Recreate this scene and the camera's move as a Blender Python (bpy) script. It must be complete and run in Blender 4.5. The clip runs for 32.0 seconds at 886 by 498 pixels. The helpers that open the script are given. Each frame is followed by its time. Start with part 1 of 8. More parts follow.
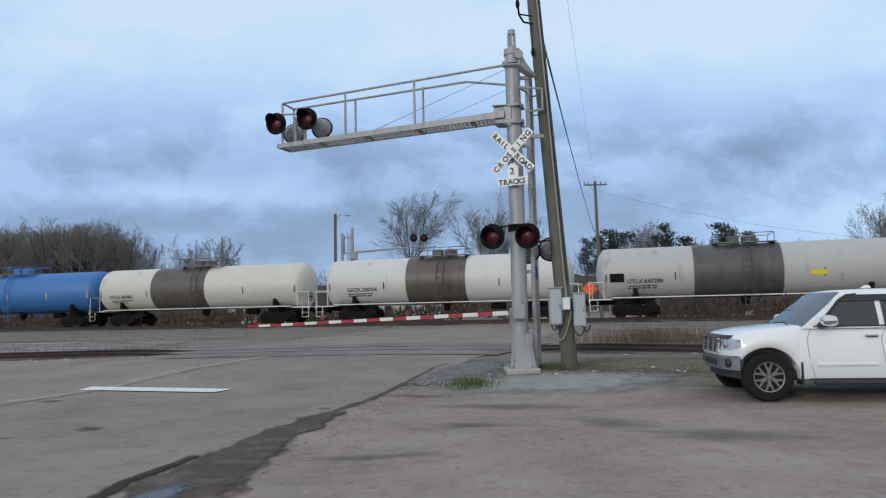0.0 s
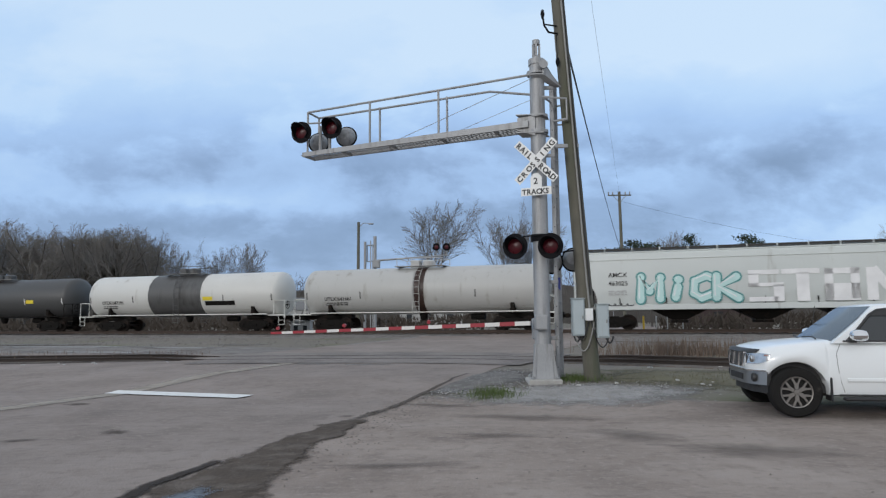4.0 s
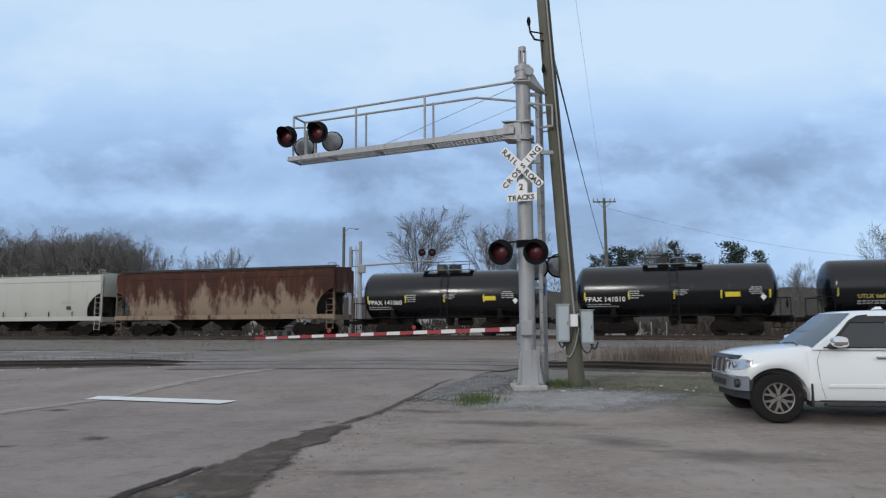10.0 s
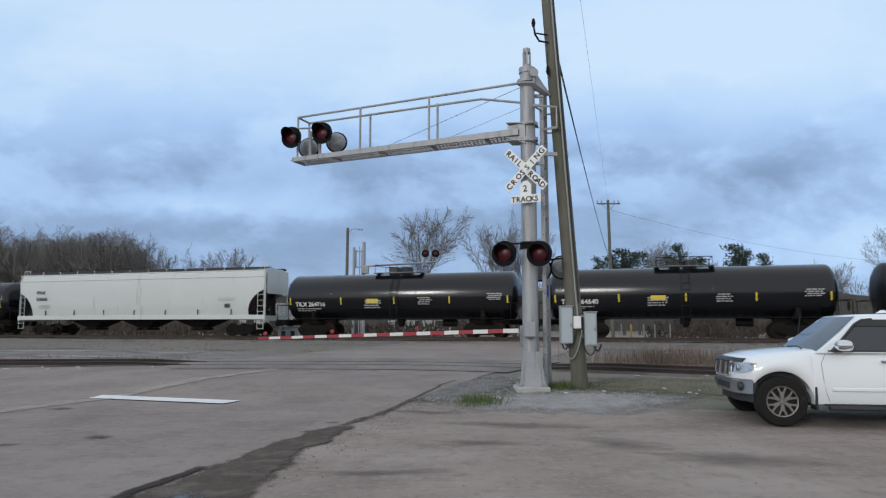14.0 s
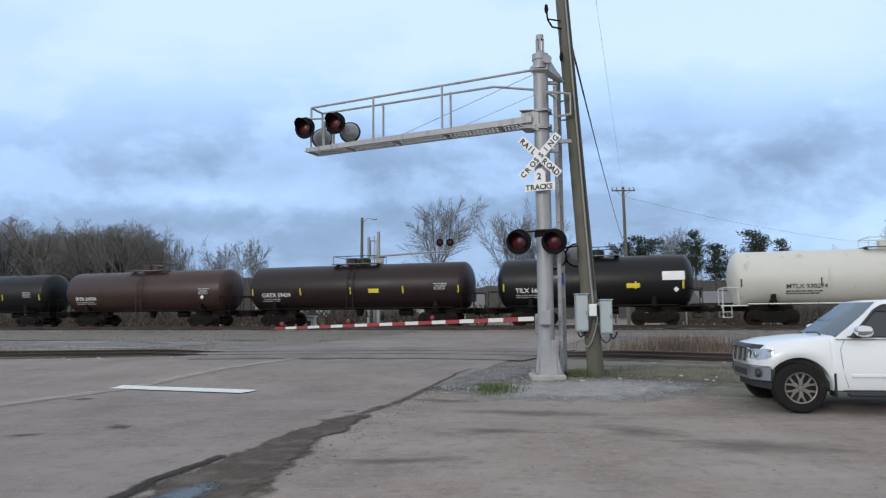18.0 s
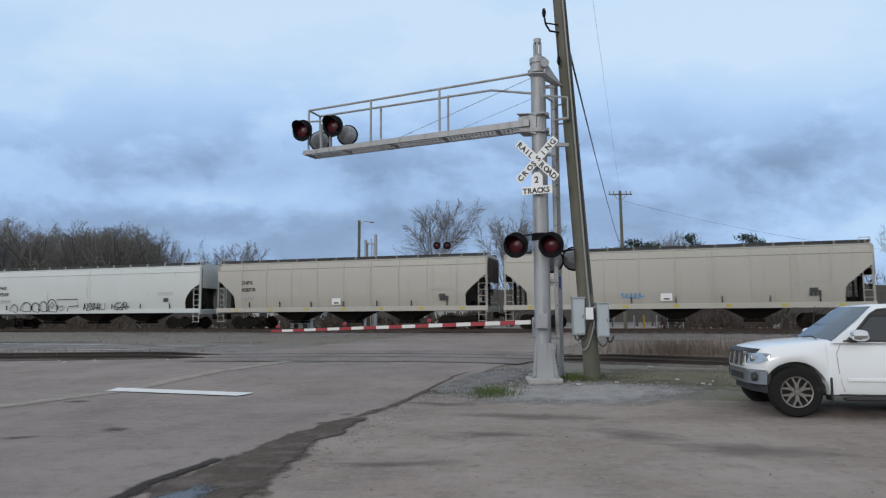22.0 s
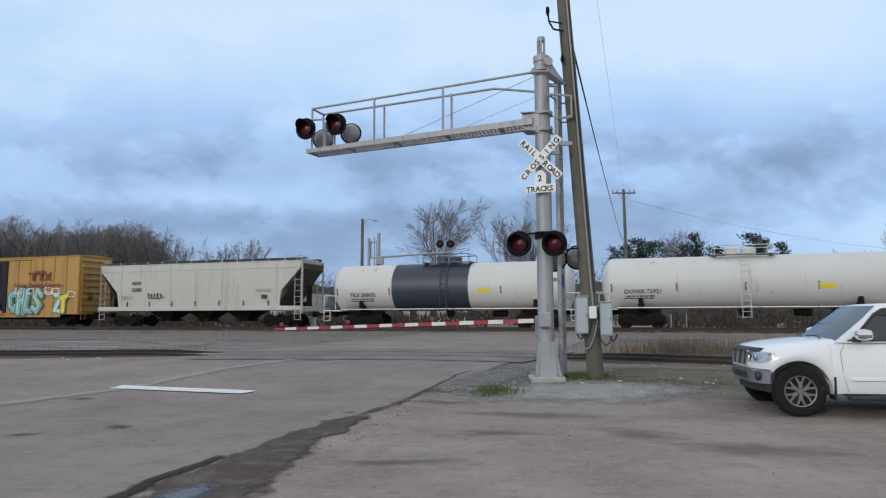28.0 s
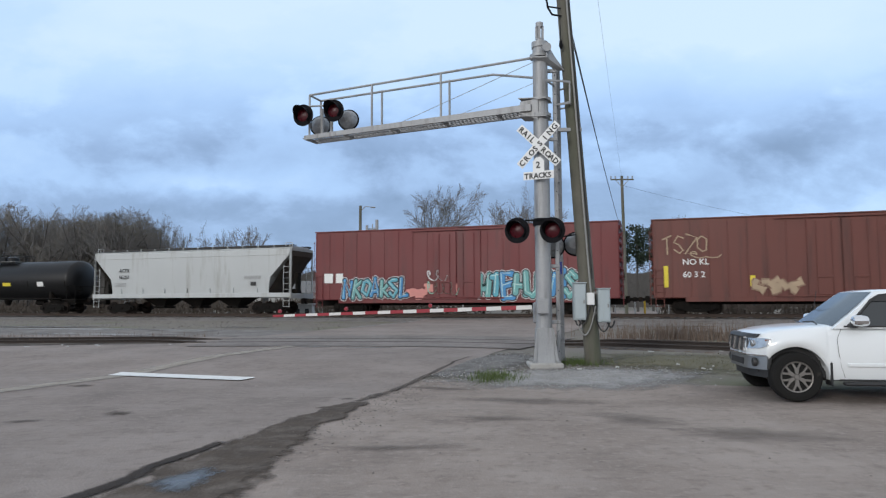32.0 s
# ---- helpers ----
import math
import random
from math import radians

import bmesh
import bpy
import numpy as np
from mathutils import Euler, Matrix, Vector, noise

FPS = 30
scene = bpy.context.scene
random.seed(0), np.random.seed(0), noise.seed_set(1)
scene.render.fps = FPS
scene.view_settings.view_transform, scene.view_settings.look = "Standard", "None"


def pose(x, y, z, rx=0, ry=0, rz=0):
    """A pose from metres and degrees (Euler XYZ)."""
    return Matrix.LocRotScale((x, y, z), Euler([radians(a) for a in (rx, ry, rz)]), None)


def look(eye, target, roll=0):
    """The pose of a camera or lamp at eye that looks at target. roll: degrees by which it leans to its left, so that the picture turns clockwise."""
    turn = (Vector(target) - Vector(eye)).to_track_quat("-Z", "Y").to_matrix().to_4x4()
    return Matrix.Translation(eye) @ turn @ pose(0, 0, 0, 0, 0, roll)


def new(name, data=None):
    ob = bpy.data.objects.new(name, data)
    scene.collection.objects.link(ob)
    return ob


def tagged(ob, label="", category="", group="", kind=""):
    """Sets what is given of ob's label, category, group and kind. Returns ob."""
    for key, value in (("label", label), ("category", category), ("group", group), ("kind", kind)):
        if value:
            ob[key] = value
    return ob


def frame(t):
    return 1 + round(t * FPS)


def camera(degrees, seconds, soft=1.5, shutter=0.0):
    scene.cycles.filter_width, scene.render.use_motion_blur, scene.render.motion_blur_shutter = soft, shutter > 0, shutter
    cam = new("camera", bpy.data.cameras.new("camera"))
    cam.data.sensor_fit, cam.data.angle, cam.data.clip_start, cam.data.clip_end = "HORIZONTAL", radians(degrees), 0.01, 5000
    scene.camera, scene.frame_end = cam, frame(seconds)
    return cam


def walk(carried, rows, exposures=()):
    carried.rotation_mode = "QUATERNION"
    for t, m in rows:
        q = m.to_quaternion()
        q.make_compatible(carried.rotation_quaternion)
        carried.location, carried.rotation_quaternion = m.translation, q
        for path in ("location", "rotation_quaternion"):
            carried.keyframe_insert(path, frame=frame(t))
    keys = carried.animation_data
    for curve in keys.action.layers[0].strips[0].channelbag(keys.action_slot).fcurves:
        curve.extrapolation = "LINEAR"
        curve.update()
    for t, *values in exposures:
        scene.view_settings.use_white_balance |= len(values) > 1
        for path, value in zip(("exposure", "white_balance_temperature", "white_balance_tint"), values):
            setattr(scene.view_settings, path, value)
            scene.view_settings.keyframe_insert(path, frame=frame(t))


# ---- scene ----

# ---- camera: hand-held on one spot, it only turns ----
EYE = (0.0, 0.0, 1.6)
cam = camera(66.32, 32.0, soft=1.25, shutter=0.12)
# seconds, turn to the left, tilt up, lean, in degrees
TURNS = [(0, -1.081, 5.056, -1.259), (0.5, 0.456, 5.460, -0.932), (1, 0.882, 5.785, -0.546), (1.5, 0.953, 6.179, -0.401),
        (2, 0.969, 6.393, -0.423), (2.5, 0.933, 6.326, -0.388), (3, 1.011, 6.148, -0.351), (3.5, 0.975, 5.932, -0.444),
        (5.5, 0.189, 5.797, -0.557), (6, 0.126, 5.905, -0.700), (6.5, 0.121, 5.999, -0.721), (7, 0.087, 6.183, -0.539),
        (7.5, 0.145, 6.234, -0.562), (8, 0.106, 6.251, -0.647), (8.5, 0.026, 6.262, -0.725), (9, -0.126, 6.285, -0.576),
        (9.5, -0.274, 6.276, -0.428), (10, -0.406, 6.310, -0.344), (10.5, -0.465, 6.373, -0.474), (11, -0.381, 6.439, -0.509),
        (11.5, -0.253, 6.545, -0.548), (12, -0.098, 6.573, -0.397), (12.5, 0.005, 6.636, -0.148), (13, 0.000, 6.607, 0.000),
        (13.5, -0.073, 6.561, -0.001), (14, -0.106, 6.406, -0.010), (14.5, -0.120, 6.227, -0.114), (16.5, 0.329, 5.519, -0.165),
        (17, 0.586, 5.452, -0.293), (17.5, 0.838, 5.409, -0.389), (18, 1.122, 5.477, -0.462), (18.5, 1.242, 5.524, -0.417),
        (19, 1.411, 5.574, -0.681), (19.5, 1.409, 5.633, -0.690), (20, 1.433, 5.698, -0.644), (20.5, 1.325, 5.750, -0.529),
        (21, 1.257, 5.749, -0.485), (21.5, 1.087, 5.708, -0.471), (22, 0.872, 5.736, -0.301), (22.5, 0.793, 5.808, -0.037),
        (23, 0.822, 5.952, -0.056), (23.5, 0.931, 6.027, 0.030), (24, 1.052, 6.110, 0.001), (24.5, 1.141, 6.217, -0.044),
        (25, 1.145, 6.298, -0.080), (25.5, 1.095, 6.287, -0.172), (27.5, 1.109, 5.814, -0.214), (28, 1.142, 5.605, -0.174),
        (28.5, 1.108, 5.401, 0.009), (29, 0.995, 5.189, -0.060), (29.5, 0.874, 4.988, 0.062), (30, 0.774, 4.846, -0.083),
        (30.5, 0.665, 4.740, -0.048), (31, 0.739, 4.608, 0.114), (31.5, 0.832, 4.511, -0.095), (32, 0.986, 4.490, -0.258)]


def held(turn, tilt, lean):
    a, b = radians(turn), radians(tilt)
    ahead = Vector((-math.sin(a) * math.cos(b), math.cos(a) * math.cos(b), math.sin(b)))
    return look(EYE, Vector(EYE) + 10 * ahead, lean)


# the clip's camera opens up a little now and then
EXPOSURES = [(0, 0.02), (3, 0.05), (6, 0.02), (13, 0.04), (15, 0.08), (17, 0.20), (18, 0.22), (19, 0.18), (20, 0.05), (21, 0.0), (24, 0.0), (25.5, 0.03), (28, 0.07), (30, 0.07), (32, 0.18)]
walk(cam, [(t, held(y, p, r)) for t, y, p, r in TURNS], EXPOSURES)

# ---- world, sun ----
SUN_EL, SUN_AZ = 17.0, 212.0
world = bpy.data.worlds.new("overcast_sky")
scene.world = world
world.use_nodes = True
wt = world.node_tree
wt.nodes.clear()


def wnode(kind, **kw):
    n = wt.nodes.new(kind)
    for k, v in kw.items():
        n.inputs[k].default_value = v
    return n


w_out = wnode("ShaderNodeOutputWorld")
w_bg = wnode("ShaderNodeBackground", Strength=1.0)
w_sky = wnode("ShaderNodeTexSky")
w_sky.sky_type, w_sky.sun_disc = "NISHITA", False
w_sky.sun_elevation, w_sky.sun_rotation = radians(SUN_EL), radians(SUN_AZ)
w_co = wnode("ShaderNodeTexCoord")
w_sep = wnode("ShaderNodeSeparateXYZ")
wt.links.new(w_co.outputs["Generated"], w_sep.inputs[0])


def wmath(op, a, b=None, c=None):
    n = wnode("ShaderNodeMath")
    n.operation = op
    for i, v in enumerate((a, b, c)):
        if v is None:
            continue
        if isinstance(v, (int, float)):
            n.inputs[i].default_value = v
        else:
            wt.links.new(v, n.inputs[i])
    return n.outputs[0]


def wblob(u0, v0, su, sv, tilt=0.0):
    """A soft hump round one part of the sky."""
    du, dv = wmath("SUBTRACT", w_u, u0), wmath("SUBTRACT", w_v, v0)
    dv = wmath("SUBTRACT", dv, wmath("MULTIPLY", du, tilt))
    a = wmath("POWER", wmath("ABSOLUTE", wmath("DIVIDE", du, su)), 2.0)
    b = wmath("POWER", wmath("ABSOLUTE", wmath("DIVIDE", dv, sv)), 2.0)
    return wmath("EXPONENT", wmath("MULTIPLY", wmath("ADD", a, b), -1.0))


def wnoise(scale, loc, detail, rough, stretch, distort=0.0):
    mp = wnode("ShaderNodeMapping", Scale=stretch, Location=loc)
    wt.links.new(w_uv.outputs[0], mp.inputs["Vector"])
    n = wnode("ShaderNodeTexNoise", Scale=scale, Detail=detail, Roughness=rough, Distortion=distort)
    wt.links.new(mp.outputs[0], n.inputs["Vector"])
    return n.outputs["Fac"]


# sideways and upward slope of the line of sight
w_ahead = wmath("MAXIMUM", wmath("ABSOLUTE", w_sep.outputs["Y"]), 0.22)
w_u = wmath("DIVIDE", w_sep.outputs["X"], w_ahead)
w_v = wmath("DIVIDE", w_sep.outputs["Z"], w_ahead)
w_uv = wnode("ShaderNodeCombineXYZ")
wt.links.new(w_u, w_uv.inputs[0])
wt.links.new(w_v, w_uv.inputs[1])
def wsmooth(v, lo, hi):
    n = wnode("ShaderNodeMapRange")
    n.interpolation_type = "SMOOTHSTEP"
    n.inputs["From Min"].default_value, n.inputs["From Max"].default_value = lo, hi
    wt.links.new(v, n.inputs["Value"])
    return n.outputs[0]


n_soft = wnoise(1.9, (3.1, 1.7, 0), 4.0, 0.5, (0.8, 1.7, 1.0), 0.1)
n_puff = wnoise(4.6, (7.3, 2.9, 0), 9.0, 0.56, (0.8, 1.5, 1.0), 0.15)
n_lump = wnoise(11.0, (4.4, 6.1, 0), 8.0, 0.60, (0.8, 1.25, 1.0), 0.1)
n_bank = wnoise(6.5, (2.4, 0.7, 0), 9.0, 0.58, (0.8, 1.5, 1.0), 0.15)
# brightness: pale above, a slate band low down, broken into lumps
w_band = wblob(0.0, 0.19, 1.6, 0.13)
w_lum = wmath("MULTIPLY_ADD", w_v, 1.02, 0.525)
w_lum = wmath("MINIMUM", w_lum, 0.93)
w_lum = wmath("ADD", w_lum, wmath("MULTIPLY", wmath("SUBTRACT", n_soft, 0.5), 0.30))
w_lum = wmath("ADD", w_lum, wmath("MULTIPLY", wmath("SUBTRACT", n_lump, 0.5), wmath("MULTIPLY_ADD", w_band, 0.24, 0.08)))
w_lum = wmath("SUBTRACT", w_lum, wmath("MULTIPLY", wsmooth(n_puff, 0.42, 0.56), wmath("MULTIPLY_ADD", w_band, 0.17, 0.05)))
w_lum = wmath("ADD", w_lum, wmath("MULTIPLY", wblob(-0.42, 0.46, 0.40, 0.20), 0.08))
w_lum = wmath("ADD", w_lum, wmath("MULTIPLY", wblob(-0.36, 0.175, 0.15, 0.022), 0.16))
w_lum = wmath("SUBTRACT", w_lum, wmath("MULTIPLY", wblob(-0.22, 0.235, 0.45, 0.05), 0.09))
w_lum = wmath("ADD", w_lum, wmath("MULTIPLY", wblob(0.64, 0.10, 0.30, 0.09), 0.24))
w_lum = wmath("ADD", w_lum, wmath("MULTIPLY", wblob(0.45, 0.42, 0.45, 0.14), 0.12))
w_bank = wmath("MULTIPLY", wblob(0.45, 0.205, 0.27, 0.045, 0.48), wsmooth(n_bank, 0.38, 0.52))
w_lum = wmath("SUBTRACT", w_lum, wmath("MULTIPLY", w_bank, 0.19))
w_bank2 = wmath("MULTIPLY", wblob(0.25, 0.262, 0.10, 0.03, 0.1), wsmooth(n_bank, 0.42, 0.58))
w_lum = wmath("SUBTRACT", w_lum, wmath("MULTIPLY", w_bank2, 0.16))
w_ramp = wnode("ShaderNodeValToRGB")
el = w_ramp.color_ramp.elements
el[0].position, el[0].color = 0.22, (0.175, 0.25, 0.39, 1)
el[1].position, el[1].color = 1.0, (0.62, 0.79, 0.99, 1)
for pos, col in ((0.40, (0.225, 0.335, 0.53, 1)), (0.56, (0.31, 0.455, 0.71, 1)), (0.72, (0.40, 0.59, 0.90, 1)), (0.86, (0.50, 0.70, 0.97, 1))):
    e = el.new(pos)
    e.color = col
wt.links.new(w_lum, w_ramp.inputs[0])
# overhead and behind, the deck is thin and whitish
w_zen = wnode("ShaderNodeMapRange")
w_zen.inputs["From Min"].default_value, w_zen.inputs["From Max"].default_value = 0.50, 0.80
wt.links.new(w_sep.outputs["Z"], w_zen.inputs["Value"])
w_back = wnode("ShaderNodeMapRange")
w_back.inputs["From Min"].default_value, w_back.inputs["From Max"].default_value = -0.05, -0.5
wt.links.new(w_sep.outputs["Y"], w_back.inputs["Value"])
w_over = wmath("MAXIMUM", w_zen.outputs[0], w_back.outputs[0])
w_white = wnode("ShaderNodeMix")
w_white.data_type = "RGBA"
w_white.inputs["B"].default_value = (0.745, 0.785, 0.850, 1)
wt.links.new(w_over, w_white.inputs["Factor"])
wt.links.new(w_ramp.outputs[0], w_white.inputs["A"])
w_skyk = wnode("ShaderNodeVectorMath"); w_skyk.operation = "SCALE"; w_skyk.inputs["Scale"].default_value = 0.10
wt.links.new(w_sky.outputs[0], w_skyk.inputs[0])
w_mix = wnode("ShaderNodeMix"); w_mix.data_type = "RGBA"; w_mix.inputs["Factor"].default_value = 0.92
wt.links.new(w_skyk.outputs[0], w_mix.inputs["A"])
wt.links.new(w_white.outputs["Result"], w_mix.inputs["B"])
wt.links.new(w_mix.outputs["Result"], w_bg.inputs["Color"])
wt.links.new(w_bg.outputs[0], w_out.inputs["Surface"])
sun = new("sun", bpy.data.lights.new("sun", "SUN"))
sun.data.energy, sun.data.angle, sun.data.color = 0.9, radians(11), (1.0, 0.98, 0.955)
_az, _el = radians(SUN_AZ), radians(SUN_EL)
sun.matrix_world = look((30 * math.sin(_az) * math.cos(_el), 30 * math.cos(_az) * math.cos(_el), 30 * math.sin(_el)), (0, 0, 0))
scene.view_settings.exposure = 0.0

# ---- materials ----
def mat(name, col, rough=0.6, metal=0.0, vary=0.12, scale=3.0, fine=40.0, bump=0.02, dirt=None, dirt_amount=0.0, dirt_scale=1.2, streak=False, rnd=0.0, coat=0.0, emit=0.0, spec=0.5):
    """A surface with coarse and fine variation, relief, and patches or runs of a second colour (dirt, rust)."""
    m = bpy.data.materials.new(name)
    m.use_nodes = True
    nt = m.node_tree
    bs = nt.nodes["Principled BSDF"]
    ln = nt.links.new
    co = nt.nodes.new("ShaderNodeTexCoord")
    vec = co.outputs["Object"]
    n1 = nt.nodes.new("ShaderNodeTexNoise")
    n1.inputs["Scale"].default_value, n1.inputs["Detail"].default_value = scale, 5
    n2 = nt.nodes.new("ShaderNodeTexNoise")
    n2.inputs["Scale"].default_value, n2.inputs["Detail"].default_value = fine, 3
    ln(vec, n1.inputs["Vector"])
    ln(vec, n2.inputs["Vector"])
    k = nt.nodes.new("ShaderNodeMath")
    k.operation = "MULTIPLY_ADD"
    k.inputs[1].default_value, k.inputs[2].default_value = 2 * vary, 1 - vary - vary * 0.5
    ln(n1.outputs["Fac"], k.inputs[0])
    k2 = nt.nodes.new("ShaderNodeMath")
    k2.operation = "MULTIPLY_ADD"
    k2.inputs[1].default_value = vary
    ln(n2.outputs["Fac"], k2.inputs[0])
    ln(k.outputs[0], k2.inputs[2])
    base = nt.nodes.new("ShaderNodeVectorMath")
    base.operation = "SCALE"
    base.inputs[0].default_value = col[:3]
    ln(k2.outputs[0], base.inputs["Scale"])
    out = base.outputs[0]
    if rnd:
        oi = nt.nodes.new("ShaderNodeObjectInfo")
        rm = nt.nodes.new("ShaderNodeMath")
        rm.operation = "MULTIPLY_ADD"
        rm.inputs[1].default_value, rm.inputs[2].default_value = 2 * rnd, 1 - rnd
        ln(oi.outputs["Random"], rm.inputs[0])
        rs = nt.nodes.new("ShaderNodeVectorMath")
        rs.operation = "SCALE"
        ln(out, rs.inputs[0])
        ln(rm.outputs[0], rs.inputs["Scale"])
        out = rs.outputs[0]
    if dirt:
        nd = nt.nodes.new("ShaderNodeTexNoise")
        nd.inputs["Scale"].default_value, nd.inputs["Detail"].default_value, nd.inputs["Roughness"].default_value = dirt_scale, 7, 0.65
        if streak:
            mp = nt.nodes.new("ShaderNodeMapping")
            mp.inputs["Scale"].default_value = (2.2, 2.2, 0.22)
            ln(vec, mp.inputs["Vector"])
            ln(mp.outputs[0], nd.inputs["Vector"])
        else:
            ln(vec, nd.inputs["Vector"])
        rp = nt.nodes.new("ShaderNodeMapRange")
        rp.inputs["From Min"].default_value = 0.72 - 0.5 * dirt_amount
        rp.inputs["From Max"].default_value = 0.92 - 0.42 * dirt_amount
        ln(nd.outputs["Fac"], rp.inputs["Value"])
        mx = nt.nodes.new("ShaderNodeMix")
        mx.data_type = "RGBA"
        mx.inputs["B"].default_value = (*dirt[:3], 1)
        ln(rp.outputs[0], mx.inputs["Factor"])
        ln(out, mx.inputs["A"])
        out = mx.outputs["Result"]
    ln(out, bs.inputs["Base Color"])
    rr = nt.nodes.new("ShaderNodeMath")
    rr.operation = "MULTIPLY_ADD"
    rr.inputs[1].default_value, rr.inputs[2].default_value = 0.25, rough - 0.12
    ln(n1.outputs["Fac"], rr.inputs[0])
    ln(rr.outputs[0], bs.inputs["Roughness"])
    bs.inputs["Metallic"].default_value = metal
    bs.inputs["Specular IOR Level"].default_value = spec
    if coat:
        bs.inputs["Coat Weight"].default_value = coat
        bs.inputs["Coat Roughness"].default_value = 0.08
    if emit:
        bs.inputs["Emission Color"].default_value = (*col[:3], 1)
        bs.inputs["Emission Strength"].default_value = emit
    if bump:
        bp = nt.nodes.new("ShaderNodeBump")
        bp.inputs["Strength"].default_value, bp.inputs["Distance"].default_value = 0.6, bump
        ln(n2.outputs["Fac"], bp.inputs["Height"])
        ln(bp.outputs[0], bs.inputs["Normal"])
    return m


# ---- mesh helpers ----
class Geo:
    """Collects vertices and faces of one mesh."""

    def __init__(self):
        self.v, self.f = [], []

    def add(self, verts, faces):
        n = len(self.v)
        self.v += [tuple(p) for p in verts]
        self.f += [tuple(n + i for i in q) for q in faces]
        return self

    def box(self, cx, cy, cz, sx, sy, sz, c=0.0, rot=None):
        """A box by its centre and size, with chamfered edges of width c."""
        hx, hy, hz = sx / 2, sy / 2, sz / 2
        if c <= 0:
            vs = [(x * hx, y * hy, z * hz) for x in (-1, 1) for y in (-1, 1) for z in (-1, 1)]
            fs = [(0, 1, 3, 2), (4, 6, 7, 5), (0, 4, 5, 1), (2, 3, 7, 6), (0, 2, 6, 4), (1, 5, 7, 3)]
        else:
            c = min(c, hx * 0.9, hy * 0.9, hz * 0.9)
            vs, idx = [], {}
            for x in (-1, 1):
                for y in (-1, 1):
                    for z in (-1, 1):
                        for ax, p in (("x", (x * hx, y * (hy - c), z * (hz - c))), ("y", (x * (hx - c), y * hy, z * (hz - c))), ("z", (x * (hx - c), y * (hy - c), z * hz))):
                            idx[x, y, z, ax] = len(vs)
                            vs.append(p)
            I = lambda x, y, z, a: idx[x, y, z, a]
            fs = []
            for s in (-1, 1):
                o = (1, -1)[s < 0]
                r = ((-1, -1), (1, -1), (1, 1), (-1, 1))
                r = r if s > 0 else r[::-1]
                fs.append(tuple(I(s, a, b, "x") for a, b in r))
                fs.append(tuple(I(b, s, a, "y") for a, b in r))
                fs.append(tuple(I(a, b, s, "z") for a, b in r))
            for a in (-1, 1):
                for b in (-1, 1):
                    q = [(I(-1, a, b, "y"), I(1, a, b, "y"), I(1, a, b, "z"), I(-1, a, b, "z")),
                         (I(a, -1, b, "z"), I(a, 1, b, "z"), I(a, 1, b, "x"), I(a, -1, b, "x")),
                         (I(a, b, -1, "x"), I(a, b, 1, "x"), I(a, b, 1, "y"), I(a, b, -1, "y"))]
                    fs += [k if a * b > 0 else k[::-1] for k in q]
                    for z in (-1, 1):
                        t = (I(a, b, z, "x"), I(a, b, z, "y"), I(a, b, z, "z"))
                        fs.append(t if a * b * z > 0 else t[::-1])
        if rot is not None:
            vs = [rot @ Vector(p) for p in vs]
        return self.add([(p[0] + cx, p[1] + cy, p[2] + cz) for p in vs], fs)

    def tube(self, p0, p1, r0, r1=None, seg=8, caps=True):
        r1 = r0 if r1 is None else r1
        a, b = Vector(p0), Vector(p1)
        d = (b - a).normalized()
        u = d.orthogonal().normalized()
        w = d.cross(u)
        vs = []
        for p, r in ((a, r0), (b, r1)):
            for i in range(seg):
                t = 2 * math.pi * i / seg
                vs.append(p + (u * math.cos(t) + w * math.sin(t)) * r)
        fs = [(i, (i + 1) % seg, seg + (i + 1) % seg, seg + i) for i in range(seg)]
        if caps:
            fs += [tuple(range(seg))[::-1], tuple(range(seg, 2 * seg))]
        return self.add(vs, fs)

    def path(self, pts, r, seg=6):
        """A round bar bent through the points."""
        P = [Vector(p) for p in pts]
        rings, u = [], None
        for i, p in enumerate(P):
            d0 = (p - P[i - 1]).normalized() if i else (P[1] - P[0]).normalized()
            d1 = (P[i + 1] - p).normalized() if i < len(P) - 1 else d0
            d = (d0 + d1).normalized() if (d0 + d1).length > 1e-6 else d0
            u = d.orthogonal() if u is None else u - d * u.dot(d)
            u = u.normalized() if u.length > 1e-6 else d.orthogonal().normalized()
            w = d.cross(u)
            k = r / max(0.5, d.dot(d1))
            rings.append([p + (u * math.cos(2 * math.pi * j / seg) + w * math.sin(2 * math.pi * j / seg)) * k for j in range(seg)])
        return self.loft(rings)

    def lathe(self, prof, origin=(0, 0, 0), axis="z", seg=24, caps=True):
        """prof: (along, radius) rows, turned about the axis through origin."""
        vs = []
        for h, r in prof:
            for i in range(seg):
                t = 2 * math.pi * i / seg
                c, s = r * math.cos(t), r * math.sin(t)
                p = {"z": (c, s, h), "x": (h, c, s), "y": (s, h, c)}[axis]
                vs.append((p[0] + origin[0], p[1] + origin[1], p[2] + origin[2]))
        fs = []
        for k in range(len(prof) - 1):
            for i in range(seg):
                j = (i + 1) % seg
                fs.append((k * seg + i, k * seg + j, (k + 1) * seg + j, (k + 1) * seg + i))
        if caps:
            fs += [tuple(range(seg))[::-1], tuple(range((len(prof) - 1) * seg, len(prof) * seg))]
        return self.add(vs, fs)

